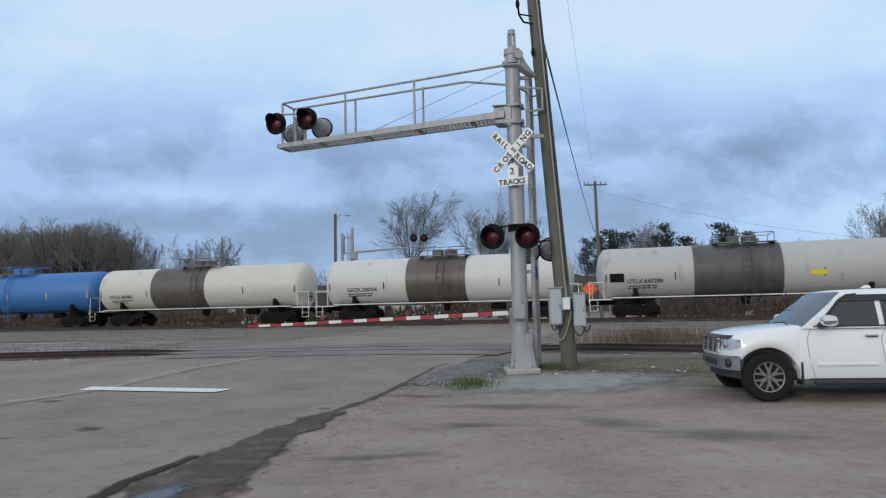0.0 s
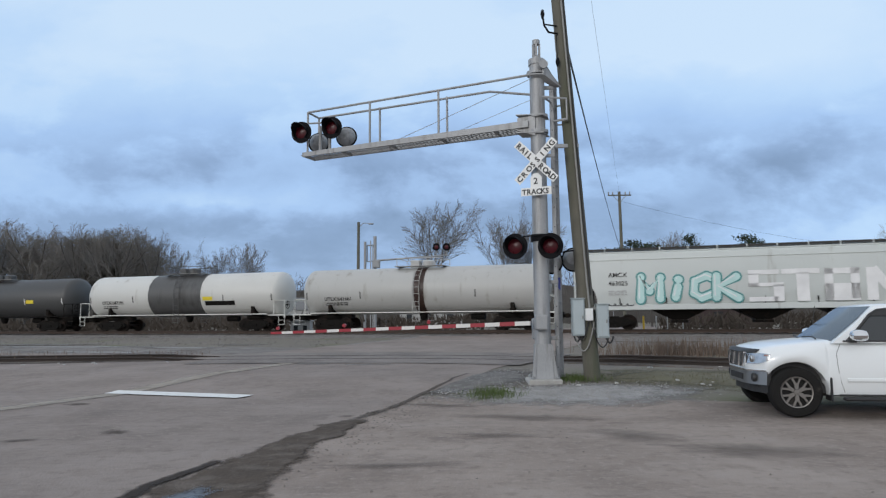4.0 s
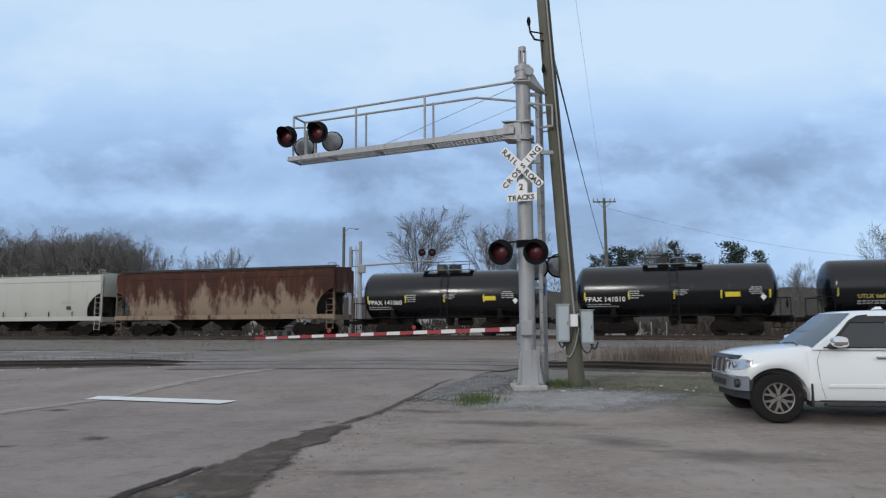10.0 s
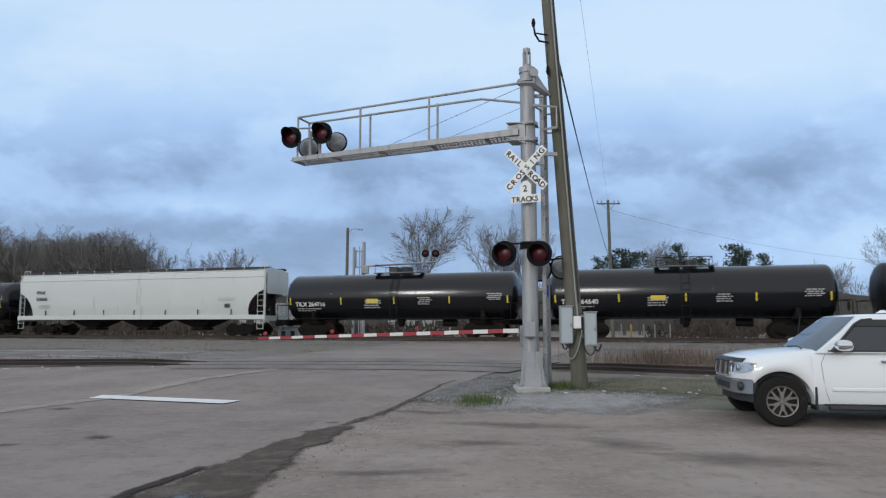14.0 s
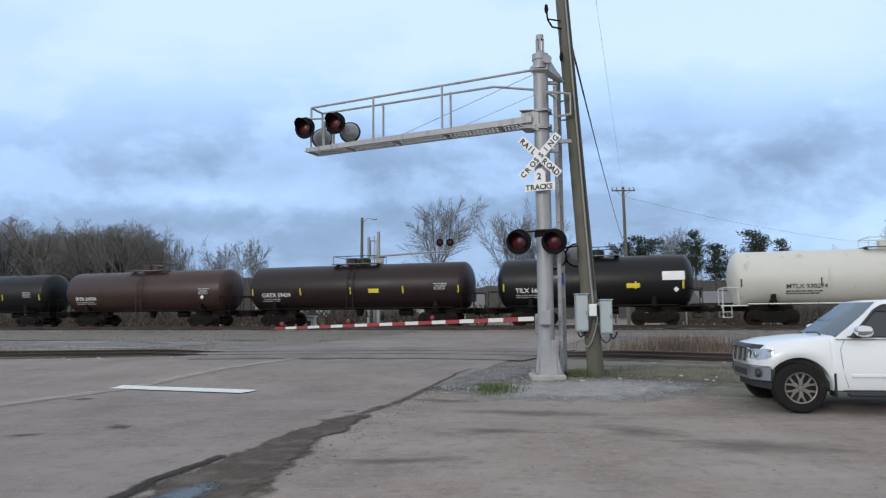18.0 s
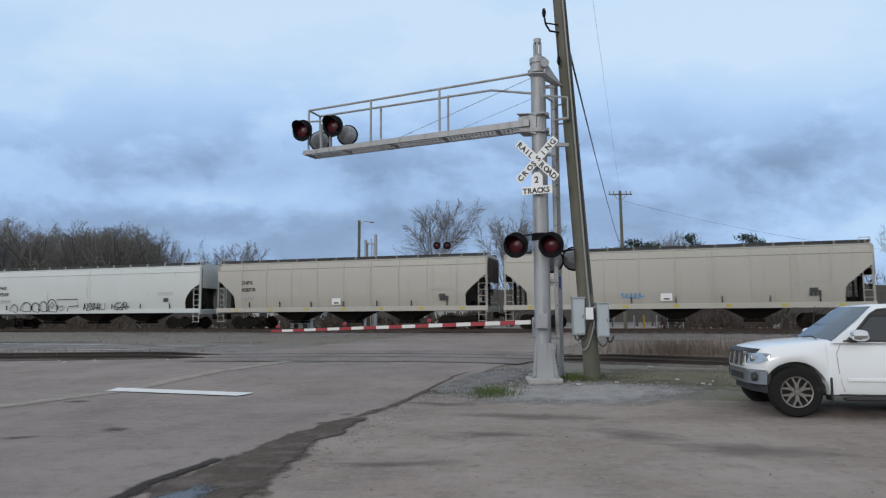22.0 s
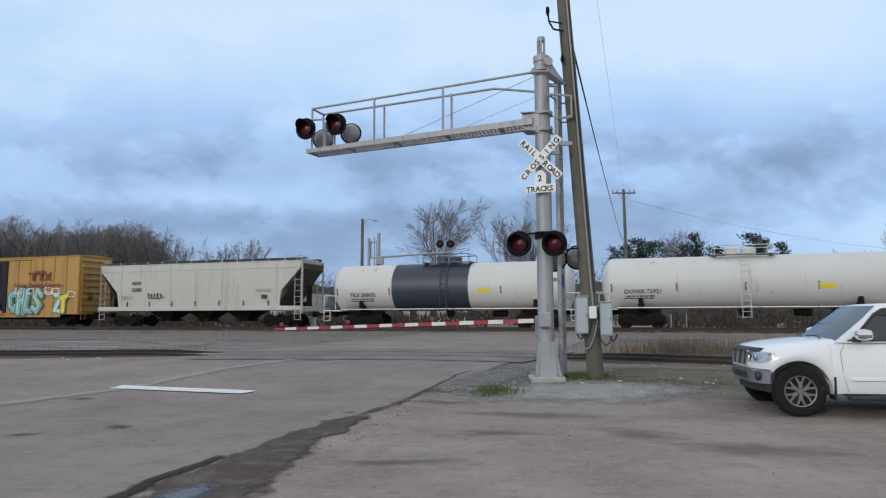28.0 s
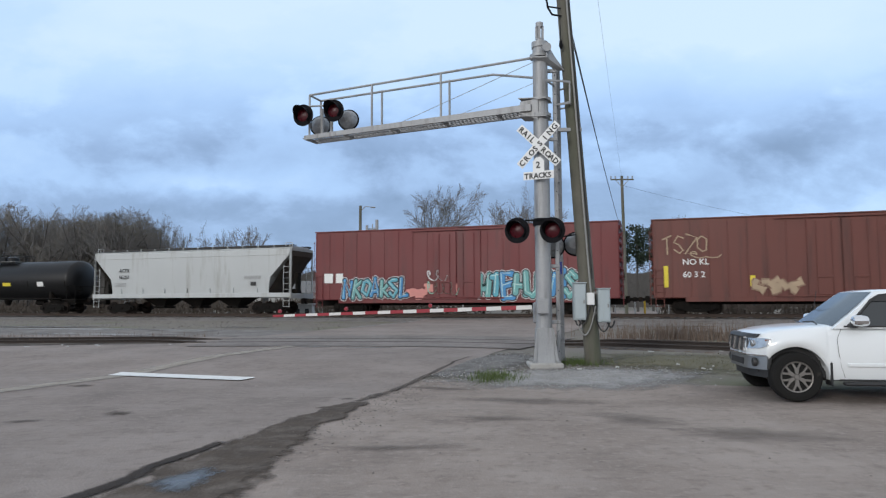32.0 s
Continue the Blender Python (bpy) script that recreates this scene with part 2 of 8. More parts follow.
    def loft(self, sections, closed=True, caps=True):
        """Joins rings of the same number of points."""
        n = len(sections[0])
        vs = [p for s in sections for p in s]
        fs = []
        for k in range(len(sections) - 1):
            for i in range(n if closed else n - 1):
                j = (i + 1) % n
                fs.append((k * n + i, k * n + j, (k + 1) * n + j, (k + 1) * n + i))
        if caps:
            fs += [tuple(range(n))[::-1], tuple(range((len(sections) - 1) * n, len(sections) * n))]
        return self.add(vs, fs)

    def plate(self, outline, y0, y1):
        """An outline of (x, z) points made thick from y0 to y1."""
        n = len(outline)
        vs = [(x, y0, z) for x, z in outline] + [(x, y1, z) for x, z in outline]
        fs = [tuple(range(n)), tuple(range(n, 2 * n))[::-1]] + [(i, n + i, n + (i + 1) % n, (i + 1) % n) for i in range(n)]
        return self.add(vs, fs)

    def mesh(self, name, material, smooth=32.0):
        me = bpy.data.meshes.new(name)
        me.from_pydata(self.v, [], self.f)
        bm = bmesh.new()
        bm.from_mesh(me)
        bmesh.ops.recalc_face_normals(bm, faces=bm.faces)
        bm.to_mesh(me)
        bm.free()
        for m in (material if isinstance(material, (list, tuple)) else [material]):
            me.materials.append(m)
        if smooth:
            me.shade_smooth()
            me.set_sharp_from_angle(angle=radians(smooth))
        return me


def part(name, geo, material, parent=None, label="", at=None, smooth=32.0):
    """Links a Geo, or a mesh made before, as one object under a thing or a part."""
    me = geo.mesh(name, material, smooth) if isinstance(geo, Geo) else geo
    ob = new(name, me)
    if parent is not None:
        ob.parent = parent
    if at is not None:
        ob.matrix_local = at if isinstance(at, Matrix) else Matrix.Translation(at)
    if label:
        ob["label"] = label
    if name in ("data_panel", "stencil_block"):
        ob["kind"] = "stuff"
    return ob


def root(name, m, label, category, group="", kind=""):
    ob = new(name)
    ob.matrix_world = m
    ob.empty_display_size = 0.3
    return tagged(ob, label, category, group, kind)


def lettering(text, size, material, bold=0.0, depth=0.004):
    """A mesh of letters in the built-in font, from x = 0, on the plane y = 0, that faces -y."""
    cu = bpy.data.curves.new("letters", "FONT")
    cu.body, cu.size, cu.extrude, cu.resolution_u, cu.offset = text, size, depth, 2, bold
    ob = bpy.data.objects.new("letters", cu)
    scene.collection.objects.link(ob)
    dg = bpy.context.evaluated_depsgraph_get()
    dg.update()
    me = bpy.data.meshes.new_from_object(ob.evaluated_get(dg))
    bpy.data.objects.remove(ob)
    me.transform(Matrix.Rotation(radians(90), 4, "X"))
    me.materials.clear()
    me.materials.append(material)
    return me

# ---- plan: the tracks run at PHI to the picture, the road crosses them ----
PHI = math.atan(0.30)
CP, SP = math.cos(PHI), math.sin(PHI)
ALONG, ACROSS = Vector((CP, -SP, 0)), Vector((SP, CP, 0))
NEAR_Y = 41.8                     # where the near faces of the train cross x = 0
RAIL_Z = 0.87
Q_TRAIN = NEAR_Y * CP + 1.55      # distance of the main track's middle, square to it
ROAD_DIR = Vector((0.35, 0.937, 0)).normalized()
ROAD_SIDE = Vector((0.937, -0.35, 0)).normalized()
_Q = [-400, 9, 12.4, 15.2, 22, 27, 36, 38.6, 40.4, Q_TRAIN - 1.6, Q_TRAIN + 1.6, 45.2, 48, 60, 4000]
_Z = [0.0, 0.0, 0.0, 0.19, 0.30, 0.36, 0.48, 0.52, 0.60, 0.66, 0.66, 0.58, 0.4, 0.3, 0.3]


def height(x, y):
    """The lie of the land: flat here, rising to the crossing."""
    return float(np.interp(x * SP + y * CP, _Q, _Z))


def road_xy(side, ahead):
    """A point by its distance to the right of the road's kerbless right edge, and along it."""
    p = Vector((-1.41, 12.0, 0)) + ROAD_SIDE * side + ROAD_DIR * ahead
    return p.x, p.y


def sheet(name, us, vs, fn, lift, material, smooth=60):
    """A sheet laid on the land over a net of parameters."""
    g = Geo()
    pts = []
    for v in vs:
        for u in us:
            x, y = fn(u, v)
            pts.append((x, y, height(x, y) + lift))
    n = len(us)
    g.add(pts, [(j * n + i, j * n + i + 1, (j + 1) * n + i + 1, (j + 1) * n + i) for j in range(len(vs) - 1) for i in range(n - 1)])
    return part(name, g, material, smooth=smooth)


M_DIRT = mat("trodden_earth", (0.17, 0.15, 0.125), 0.95, vary=0.3, scale=0.5, fine=14, bump=0.05, dirt=(0.11, 0.12, 0.06), dirt_amount=0.45, dirt_scale=0.25)
M_BALLAST = mat("ballast_stone", (0.205, 0.190, 0.178), 0.95, vary=0.5, scale=2.0, fine=11, bump=0.08, dirt=(0.10, 0.085, 0.07), dirt_amount=0.42, dirt_scale=0.6, spec=0.2)
def tarmac(name, col, worn, dark, crack=0.0):
    """Old tarmac: grit, worn pale areas, dark oily patches, fine cracks and long faint runs."""
    m = mat(name, col, 0.95, vary=0.26, scale=1.1, fine=38, bump=0.02, spec=0.15)
    nt = m.node_tree
    bs = nt.nodes["Principled BSDF"]
    src = bs.inputs["Base Color"].links[0].from_socket
    co = nt.nodes.new("ShaderNodeTexCoord").outputs["Object"]

    def layer(src, colour, scale, lo, hi, detail=8, rough=0.62, stretch=None, distort=0.0, amount=1.0):
        n = nt.nodes.new("ShaderNodeTexNoise")
        n.inputs["Scale"].default_value, n.inputs["Detail"].default_value, n.inputs["Roughness"].default_value, n.inputs["Distortion"].default_value = scale, detail, rough, distort
        if stretch:
            mp = nt.nodes.new("ShaderNodeMapping")
            mp.inputs["Scale"].default_value, mp.inputs["Rotation"].default_value = stretch[0], (0, 0, stretch[1])
            nt.links.new(co, mp.inputs["Vector"])
            nt.links.new(mp.outputs[0], n.inputs["Vector"])
        else:
            nt.links.new(co, n.inputs["Vector"])
        r = nt.nodes.new("ShaderNodeMapRange")
        r.inputs["From Min"].default_value, r.inputs["From Max"].default_value, r.inputs["To Max"].default_value = lo, hi, amount
        nt.links.new(n.outputs["Fac"], r.inputs["Value"])
        mx = nt.nodes.new("ShaderNodeMix")
        mx.data_type = "RGBA"
        mx.inputs["B"].default_value = (*colour, 1)
        nt.links.new(r.outputs[0], mx.inputs["Factor"])
        nt.links.new(src, mx.inputs["A"])
        return mx.outputs["Result"]

    src = layer(src, worn, 0.45, 0.44, 0.62, amount=0.75)
    src = layer(src, dark, 0.28, 0.53, 0.68, distort=0.6, amount=0.6)
    src = layer(src, dark, 1.7, 0.54, 0.70, amount=0.5)
    src = layer(src, worn, 1.0, 0.52, 0.75, stretch=((0.25, 2.6, 1.0), radians(70)), amount=0.5)
    src = layer(src, dark, 1.0, 0.55, 0.78, stretch=((0.35, 3.4, 1.0), radians(-8)), amount=crack)
    src = layer(src, dark, 5.0, 0.53, 0.68, amount=0.45)
    src = layer(src, worn, 9.0, 0.54, 0.68, amount=0.7)
    src = layer(src, (0.40, 0.375, 0.345), 26.0, 0.68, 0.80, detail=2, amount=0.5)
    nt.links.new(src, bs.inputs["Base Color"])
    return m


M_LOT = tarmac("worn_tarmac_lot", (0.272, 0.228, 0.199), (0.352, 0.302, 0.268), (0.160, 0.132, 0.117), 0.3)
M_ROAD = tarmac("grey_asphalt", (0.248, 0.212, 0.191), (0.310, 0.268, 0.244), (0.165, 0.138, 0.125), 0.25)
M_PAINT = mat("road_paint_white", (0.72, 0.72, 0.70), 0.7, vary=0.12, scale=3, fine=30, bump=0.01, dirt=(0.28, 0.27, 0.26), dirt_amount=0.30, dirt_scale=3)
M_YPAINT = mat("road_paint_yellow_worn", (0.335, 0.297, 0.250), 0.85, vary=0.2, scale=3, fine=30, bump=0.01)
M_PALE = mat("road_paint_worn_pale", (0.30, 0.295, 0.285), 0.85, vary=0.2, scale=3, fine=30, bump=0.01)
M_STEEL = mat("rail_steel_rusty", (0.065, 0.046, 0.037), 0.7, 0.4, vary=0.25, scale=5, fine=50, bump=0.004)
M_OLDRAIL = mat("old_rail_steel", (0.038, 0.029, 0.025), 0.85, 0.0, vary=0.4, scale=5, fine=50, bump=0.004)
M_TIE = mat("creosoted_wood", (0.11, 0.085, 0.065), 0.9, vary=0.35, scale=6, fine=60, bump=0.02, rnd=0.25)

qs = [-60, -20, 0, 5, 9, 12.4, 15.2, 19, 22, 27, 32, 36, 38.6, 40.4, Q_TRAIN - 1.6, Q_TRAIN + 1.6, 45.2, 48, 60, 90, 150, 400, 1200, 3500]
ss = [-3500, -900, -300, -150, -80, -40, -20, 0, 20, 40, 80, 150, 300, 900, 3500]
ground = tagged(sheet("ground", ss, qs, lambda s, q: (s * CP + q * SP, -s * SP + q * CP), 0.0, M_DIRT), "brown trodden earth with thin winter grass", "ground", kind="structure")
# tarmac before the tracks, its far edge ragged
def lot_xy(u, v):
    q = -30 + (v + 30) if v < 12 else v
    s = u
    wob = 0.35 * noise.noise((u * 0.35, v * 0.5, 1.0))
    return (s * CP + (q + wob) * SP, -s * SP + (q + wob) * CP)


lot = tagged(sheet("pavement", [-90 + 2.0 * i for i in range(91)], [-30, -10, 0, 4, 8, 9, 10.5, 12.0, 12.4, 12.8, 13.2], lot_xy, 0.012, M_LOT), "worn patched grey tarmac of the open lot", "pavement", kind="structure")
road = tagged(sheet("road", [-27 + 0.75 * i for i in range(37)], [-30 + 0.5 * i for i in range(60)] + [0.25 * i for i in range(80)] + [20 + 1.5 * i for i in range(47)], lambda u, v: road_xy(max(u, float(np.interp(v, [8.6, 10.4], [-27.0, -10.7]))) + (0.18 * noise.noise((v * 0.8, 3.3, 0)) + float(np.interp(v, [-6, -2.5, 0], [1.0, 0.6, 0.1])) if u > -0.1 else 0), v), 0.017, M_ROAD), "grey asphalt road over the level crossing", "road", kind="structure")


def fading(m, lo=0.15, hi=0.65, amp=0.9, scale=2.5):
    """Lets a surface thin out towards its edge, unevenly, by the mesh's own 'fade' values."""
    nt = m.node_tree
    at = nt.nodes.new("ShaderNodeAttribute")
    at.attribute_name = "fade"
    no = nt.nodes.new("ShaderNodeTexNoise")
    no.inputs["Scale"].default_value, no.inputs["Detail"].default_value, no.inputs["Roughness"].default_value = scale, 8, 0.7
    nt.links.new(nt.nodes.new("ShaderNodeTexCoord").outputs["Object"], no.inputs["Vector"])
    k = nt.nodes.new("ShaderNodeMath")
    k.operation = "MULTIPLY_ADD"
    k.inputs[1].default_value = amp
    nt.links.new(no.outputs["Fac"], k.inputs[0])
    nt.links.new(at.outputs["Fac"], k.inputs[2])
    r = nt.nodes.new("ShaderNodeMapRange")
    r.inputs["From Min"].default_value, r.inputs["From Max"].default_value = lo + amp / 2, hi + amp / 2
    nt.links.new(k.outputs[0], r.inputs["Value"])
    nt.links.new(r.outputs[0], nt.nodes["Principled BSDF"].inputs["Alpha"])
    return m


def set_fade(ob, values):
    at = ob.data.attributes.new("fade", "FLOAT", "POINT")
    at.data.foreach_set("value", values)
    return ob


def fade_band(name, a0, a1, s0, s1, material, label, lift=0.030):
    """A worn painted line whose edges thin out."""
    n = max(2, int(abs(a1 - a0) / 0.25) + 1)
    us = [s0, s0 * 0.7 + s1 * 0.3, s0 * 0.3 + s1 * 0.7, s1]
    ob = sheet(name, us, [a0 + (a1 - a0) * i / (n - 1) for i in range(n)], road_xy, lift, material)
    set_fade(ob, [(0.0 if j in (0, 3) or i in (0, n - 1) else 0.74) for i in range(n) for j in range(4)])
    return tagged(ob, label, "road marking", kind="structure")


fading(M_YPAINT, 0.1, 0.9)
fading(M_PALE, 0.1, 0.9)


def band(name, a0, a1, s0, s1, material, label, lift=0.030):
    """A painted line on the road, from side s0 to s1 and along from a0 to a1."""
    n = max(2, int(abs(a1 - a0) / 0.25) + 1)
    return tagged(sheet(name, [s0, (s0 + s1) / 2, s1], [a0 + (a1 - a0) * i / (n - 1) for i in range(n)], road_xy, lift, material), label, "road marking", kind="structure")


def quad_on_land(name, pts, material, label, lift=0.030):
    g = Geo()
    rows = []
    for k in range(13):
        f = k / 12
        row = []
        for j in range(5):
            a = Vector(pts[0]).lerp(Vector(pts[1]), f).lerp(Vector(pts[3]).lerp(Vector(pts[2]), f), j / 4)
            row.append((a.x, a.y, height(a.x, a.y) + lift))
        rows.append(row)
    g.loft(rows, closed=False, caps=False)
    return tagged(set_fade(part(name, g, material), [(0.25 if j in (0, 4) or k in (0, 12) else 0.75) for k in range(13) for j in range(5)]), label, "road marking", kind="structure")


quad_on_land("stop_line", [(-7.66, 14.97), (-4.40, 13.90), (-4.20, 14.36), (-7.60, 15.46)], M_PAINT, "white painted stop line, worn at the ends", lift=0.038)
for a0, a1, s0, s1 in ((-9.0, 8.9, -7.0, -6.2),):
    fade_band("centre_line", a0, a1, s0, s1, M_YPAINT, "faded yellow centre line worn thin")
band("edge_line", 52.0, 54.5, -6.2, -1.0, M_PAINT, "white stop line beyond the tracks")
fade_band("lane_line", 17.2, 26.0, -10.55, -10.2, M_PALE, "thin white lane line over the tracks")
for x0, x1, y0 in ((-4.75, -3.75, 20.52), (-3.25, -1.9, 20.12)):
    quad_on_land("worn_bar", [(x0, y0 + 0.06), (x1, y0), (x1, y0 + 0.22), (x0, y0 + 0.28)], M_PALE, "worn pale bar before the side track")

# main track
ballast = tagged(sheet("ballast_bed", [-260 + 10 * i for i in range(53)], [36.5, 38.6, 40.4, Q_TRAIN - 1.6, Q_TRAIN + 1.6, 45.2, 47], lambda s, q: (s * CP + q * SP, -s * SP + q * CP), 0.006, M_BALLAST), "grey crushed stone bed under the main track", "ballast", kind="structure")


def on_track(s, q, z):
    return (s * CP + q * SP, -s * SP + q * CP, z)


RAIL_PROF = [(-0.07, 0.0), (0.07, 0.0), (0.07, 0.015), (0.012, 0.035), (0.012, 0.12), (0.036, 0.135), (0.036, 0.165), (0.02, 0.172), (-0.02, 0.172), (-0.036, 0.165), (-0.036, 0.135), (-0.012, 0.12), (-0.012, 0.035), (-0.07, 0.015)]


def rail(name, pts, label, group, material=M_STEEL):
    """A rail section swept along points on its foot's middle."""
    secs = []
    for i, p in enumerate(pts):
        a, b = Vector(pts[max(0, i - 1)]), Vector(pts[min(len(pts) - 1, i + 1)])
        d = (b - a).normalized()
        sd = Vector((d.y, -d.x, 0)).normalized()
        secs.append([tuple(Vector(p) + sd * u + Vector((0, 0, w))) for u, w in RAIL_PROF])
    return tagged(part(name, Geo().loft(secs), material), label, "rail", group, "structure")


for o in (-0.75, 0.75):
    rail("rail", [on_track(s, Q_TRAIN + o, RAIL_Z - 0.172) for s in (-250, 0, 250)], "worn steel rail of the main track", "rails of the main track")
g_tie = Geo().box(0, 0, 0, 0.23, 2.6, 0.18, 0.02).mesh("tie", M_TIE)
ties = tagged(new("sleepers"), "dark creosoted wooden sleepers in the ballast", "sleepers", kind="structure")
for i in range(130):
    s = -39 + 0.55 * i
    part("sleeper", g_tie, None, ties, at=Matrix.Translation(on_track(s, Q_TRAIN, RAIL_Z - 0.172 - 0.085)) @ Matrix.Rotation(-PHI, 4, "Z"))
# side track in front of it, on a slight curve
SIDE = [(-60.0, 21.8), (-40.0, 23.0), (-26.0, 23.6), (-15.0, 23.75), (-9.0, 23.7), (-4.0, 23.4), (0.3, 22.65), (4.44, 20.7), (7.31, 18.9), (12.0, 15.4), (20.0, 8.4), (30.0, -1.0)]

# ---- the train ----
# distance that the train has gone, by seconds
GONE = [(0, 0.00), (4, 73.73), (8, 147.29), (12, 220.65), (16, 293.61), (20, 366.11), (24, 438.31), (28, 510.21), (32, 581.88)]
M_UNDER = mat("undercarriage_steel", (0.012, 0.011, 0.010), 0.9, 0.0, vary=0.4, scale=4, fine=40, bump=0.01, dirt=(0.032, 0.021, 0.016), dirt_amount=0.35, dirt_scale=2, spec=0.12)
M_WHEEL = mat("wheel_steel", (0.020, 0.016, 0.014), 0.8, 0.1, vary=0.3, scale=6, bump=0.004, dirt=(0.04, 0.024, 0.017), dirt_amount=0.4, spec=0.15)
M_SPRING = mat("spring_steel", (0.022, 0.018, 0.016), 0.8, 0.0, vary=0.3)
WR = 0.42


def bogie_meshes():
    sf = Geo()
    out = [(-1.18, 0.30), (-1.18, 0.55), (-0.95, 0.62), (-0.62, 0.72), (0.62, 0.72), (0.95, 0.62), (1.18, 0.55), (1.18, 0.30), (0.92, 0.28), (0.60, 0.18), (0.36, 0.12), (-0.36, 0.12), (-0.60, 0.18), (-0.92, 0.28)]
    sf.plate(out, -0.07, 0.07)
    for x in (-0.89, 0.89):
        sf.lathe([(-0.15, 0.13), (0.09, 0.14)], (x, 0, WR), "y", 12)
    sf.box(0, -0.06, 0.42, 0.5, 0.12, 0.2, 0.03)
    ws = Geo()
    for sgn in (-1, 1):
        prof = [(sgn * 0.66, 0.455), (sgn * 0.69, 0.46), (sgn * 0.70, 0.425), (sgn * 0.80, WR), (sgn * 0.80, 0.35), (sgn * 0.77, 0.33), (sgn * 0.76, 0.16), (sgn * 0.80, 0.13), (sgn * 0.80, 0.09)]
        ws.lathe(prof, (0, 0, 0), "y", 22)
    ws.tube((0, -1.02, 0), (0, 1.02, 0), 0.075, None, 10)
    sp = Geo()
    for x in (-0.16, 0.0, 0.16):
        for k in range(4):
            sp.lathe([(0.20 + 0.06 * k, 0.075), (0.235 + 0.06 * k, 0.075)], (x, 0, 0), "z", 8)
    bo = Geo().box(0, 0, 0.56, 0.42, 2.0, 0.26, 0.04).box(0, 0, 0.72, 0.7, 0.7, 0.1, 0.03)
    return (sf.mesh("sideframe", M_UNDER), ws.mesh("wheelset", M_WHEEL), sp.mesh("spring_nest", M_SPRING), bo.mesh("bogie", M_UNDER))


BOGIE = bogie_meshes()
MESH_COUPLER = Geo().box(0.35, 0, 0, 0.7, 0.16, 0.18, 0.03).box(0.72, 0.03, 0, 0.24, 0.34, 0.28, 0.05).box(0.0, 0, 0, 0.25, 0.5, 0.4, 0.03).mesh("coupler", M_UNDER)
MESH_BRAKE = Geo().lathe([(-0.02, 0.25), (0.0, 0.28), (0.02, 0.25)], (0, 0, 0), "x", 18, caps=False).box(0, 0, 0, 0.03, 0.5, 0.04).box(0, 0, 0, 0.03, 0.04, 0.5).lathe([(-0.08, 0.05), (0.04, 0.05)], (0, 0, 0), "x", 10).mesh("brake_wheel", M_UNDER)


def bogie(car, x):
    b = part("bogie", BOGIE[3], None, car, at=(x, 0, 0))
    for sy in (-1, 1):
        part("sideframe", BOGIE[0], None, b, at=(0, sy * 1.0, 0) if sy < 0 else pose(0, 1.0, 0, 0, 0, 180))
        part("spring_nest", BOGIE[2], None, b, at=(0, sy * 1.0, 0))
    for wx in (-0.89, 0.89):
        part("wheelset", BOGIE[1], None, b, at=(wx, 0, WR))


def couplers(car, half):
    part("coupler", MESH_COUPLER, None, car, at=(half, 0, 0.85))
    part("coupler", MESH_COUPLER, None, car, at=pose(-half, 0, 0.85, 0, 0, 180))


def arc_patch(r, zc, x0, x1, z0, z1, lift=0.006, nseg=4):
    """A curved plate that lies on the near side of a tank."""
    g = Geo()
    a0, a1 = math.asin(max(-1, min(1, (z0 - zc) / r))), math.asin(max(-1, min(1, (z1 - zc) / r)))
    pts = []
    for k in range(nseg + 1):
        a = a0 + (a1 - a0) * k / nseg
        y, z = -(r + lift) * math.cos(a), zc + (r + lift) * math.sin(a)
        pts += [(x0, y, z), (x1, y, z)]
    g.add(pts, [(2 * k, 2 * k + 1, 2 * k + 3, 2 * k + 2) for k in range(nseg)])
    return g


def arc_rows(r, zc, x0, z0, w, h, rows, lift=0.010):
    """Rows of illegible stencil writing on the near side of a tank."""
    g = Geo()
    rng = random.Random(int(x0 * 100 + z0 * 10 + rows))
    for k in range(rows):
        z = z0 + h * (k + 0.25) / rows
        x = x0 + (0 if rng.random() < 0.7 else 0.1)
        end = x0 + w * rng.uniform(0.7, 1.0)
        while x < end - 0.05:
            l = min(rng.uniform(0.10, 0.30), end - x)
            b = arc_patch(r, zc, x, x + l, z, z + h / rows * 0.55, lift, 1)
            g.add(b.v, b.f)
            x += l + 0.05
    return g


def bars(x0, z0, w, h, rows, y=-0.0):
    """Rows of illegible writing: short plain bars."""
    g = Geo()
    rng = random.Random(int(x0 * 100 + z0 * 10))
    for k in range(rows):
        z = z0 + h * (k + 0.5) / rows
        x = x0
        while x < x0 + w - 0.05:
            l = min(rng.uniform(0.10, 0.34), x0 + w - x)
            g.box(x + l / 2, y, z, l, 0.006, h / rows * 0.5)
            x += l + 0.06
    return g


M_WHITE_L = mat("lettering_white", (0.75, 0.75, 0.73), 0.6, vary=0.1, bump=0)
M_DULLYEL = mat("dusty_yellow", (0.42, 0.36, 0.08), 0.7, vary=0.3, scale=3, bump=0)
M_PALE_L = mat("stencil_pale", (0.36, 0.36, 0.36), 0.6, vary=0.25, scale=6, bump=0)
M_BLACK_L = mat("lettering_black", (0.03, 0.03, 0.03), 0.6, vary=0.1, bump=0)
M_YELLOW_L = mat("marking_yellow", (0.72, 0.58, 0.04), 0.5, vary=0.1, bump=0)
# dark brown with paler runs, for the hopper ends
M_ENDBROWN = mat("dark_brown_end", (0.075, 0.062, 0.052), 0.95, vary=0.4, scale=1.5, fine=20, bump=0.01, dirt=(0.15, 0.125, 0.10), dirt_amount=0.35, dirt_scale=0.8, streak=True, spec=0.15)
# near-black colour of the roof walks and their edge plates
M_WALK = mat("dark_grating", (0.045, 0.043, 0.042), 0.8, 0.2, vary=0.3, scale=5, bump=0.01)
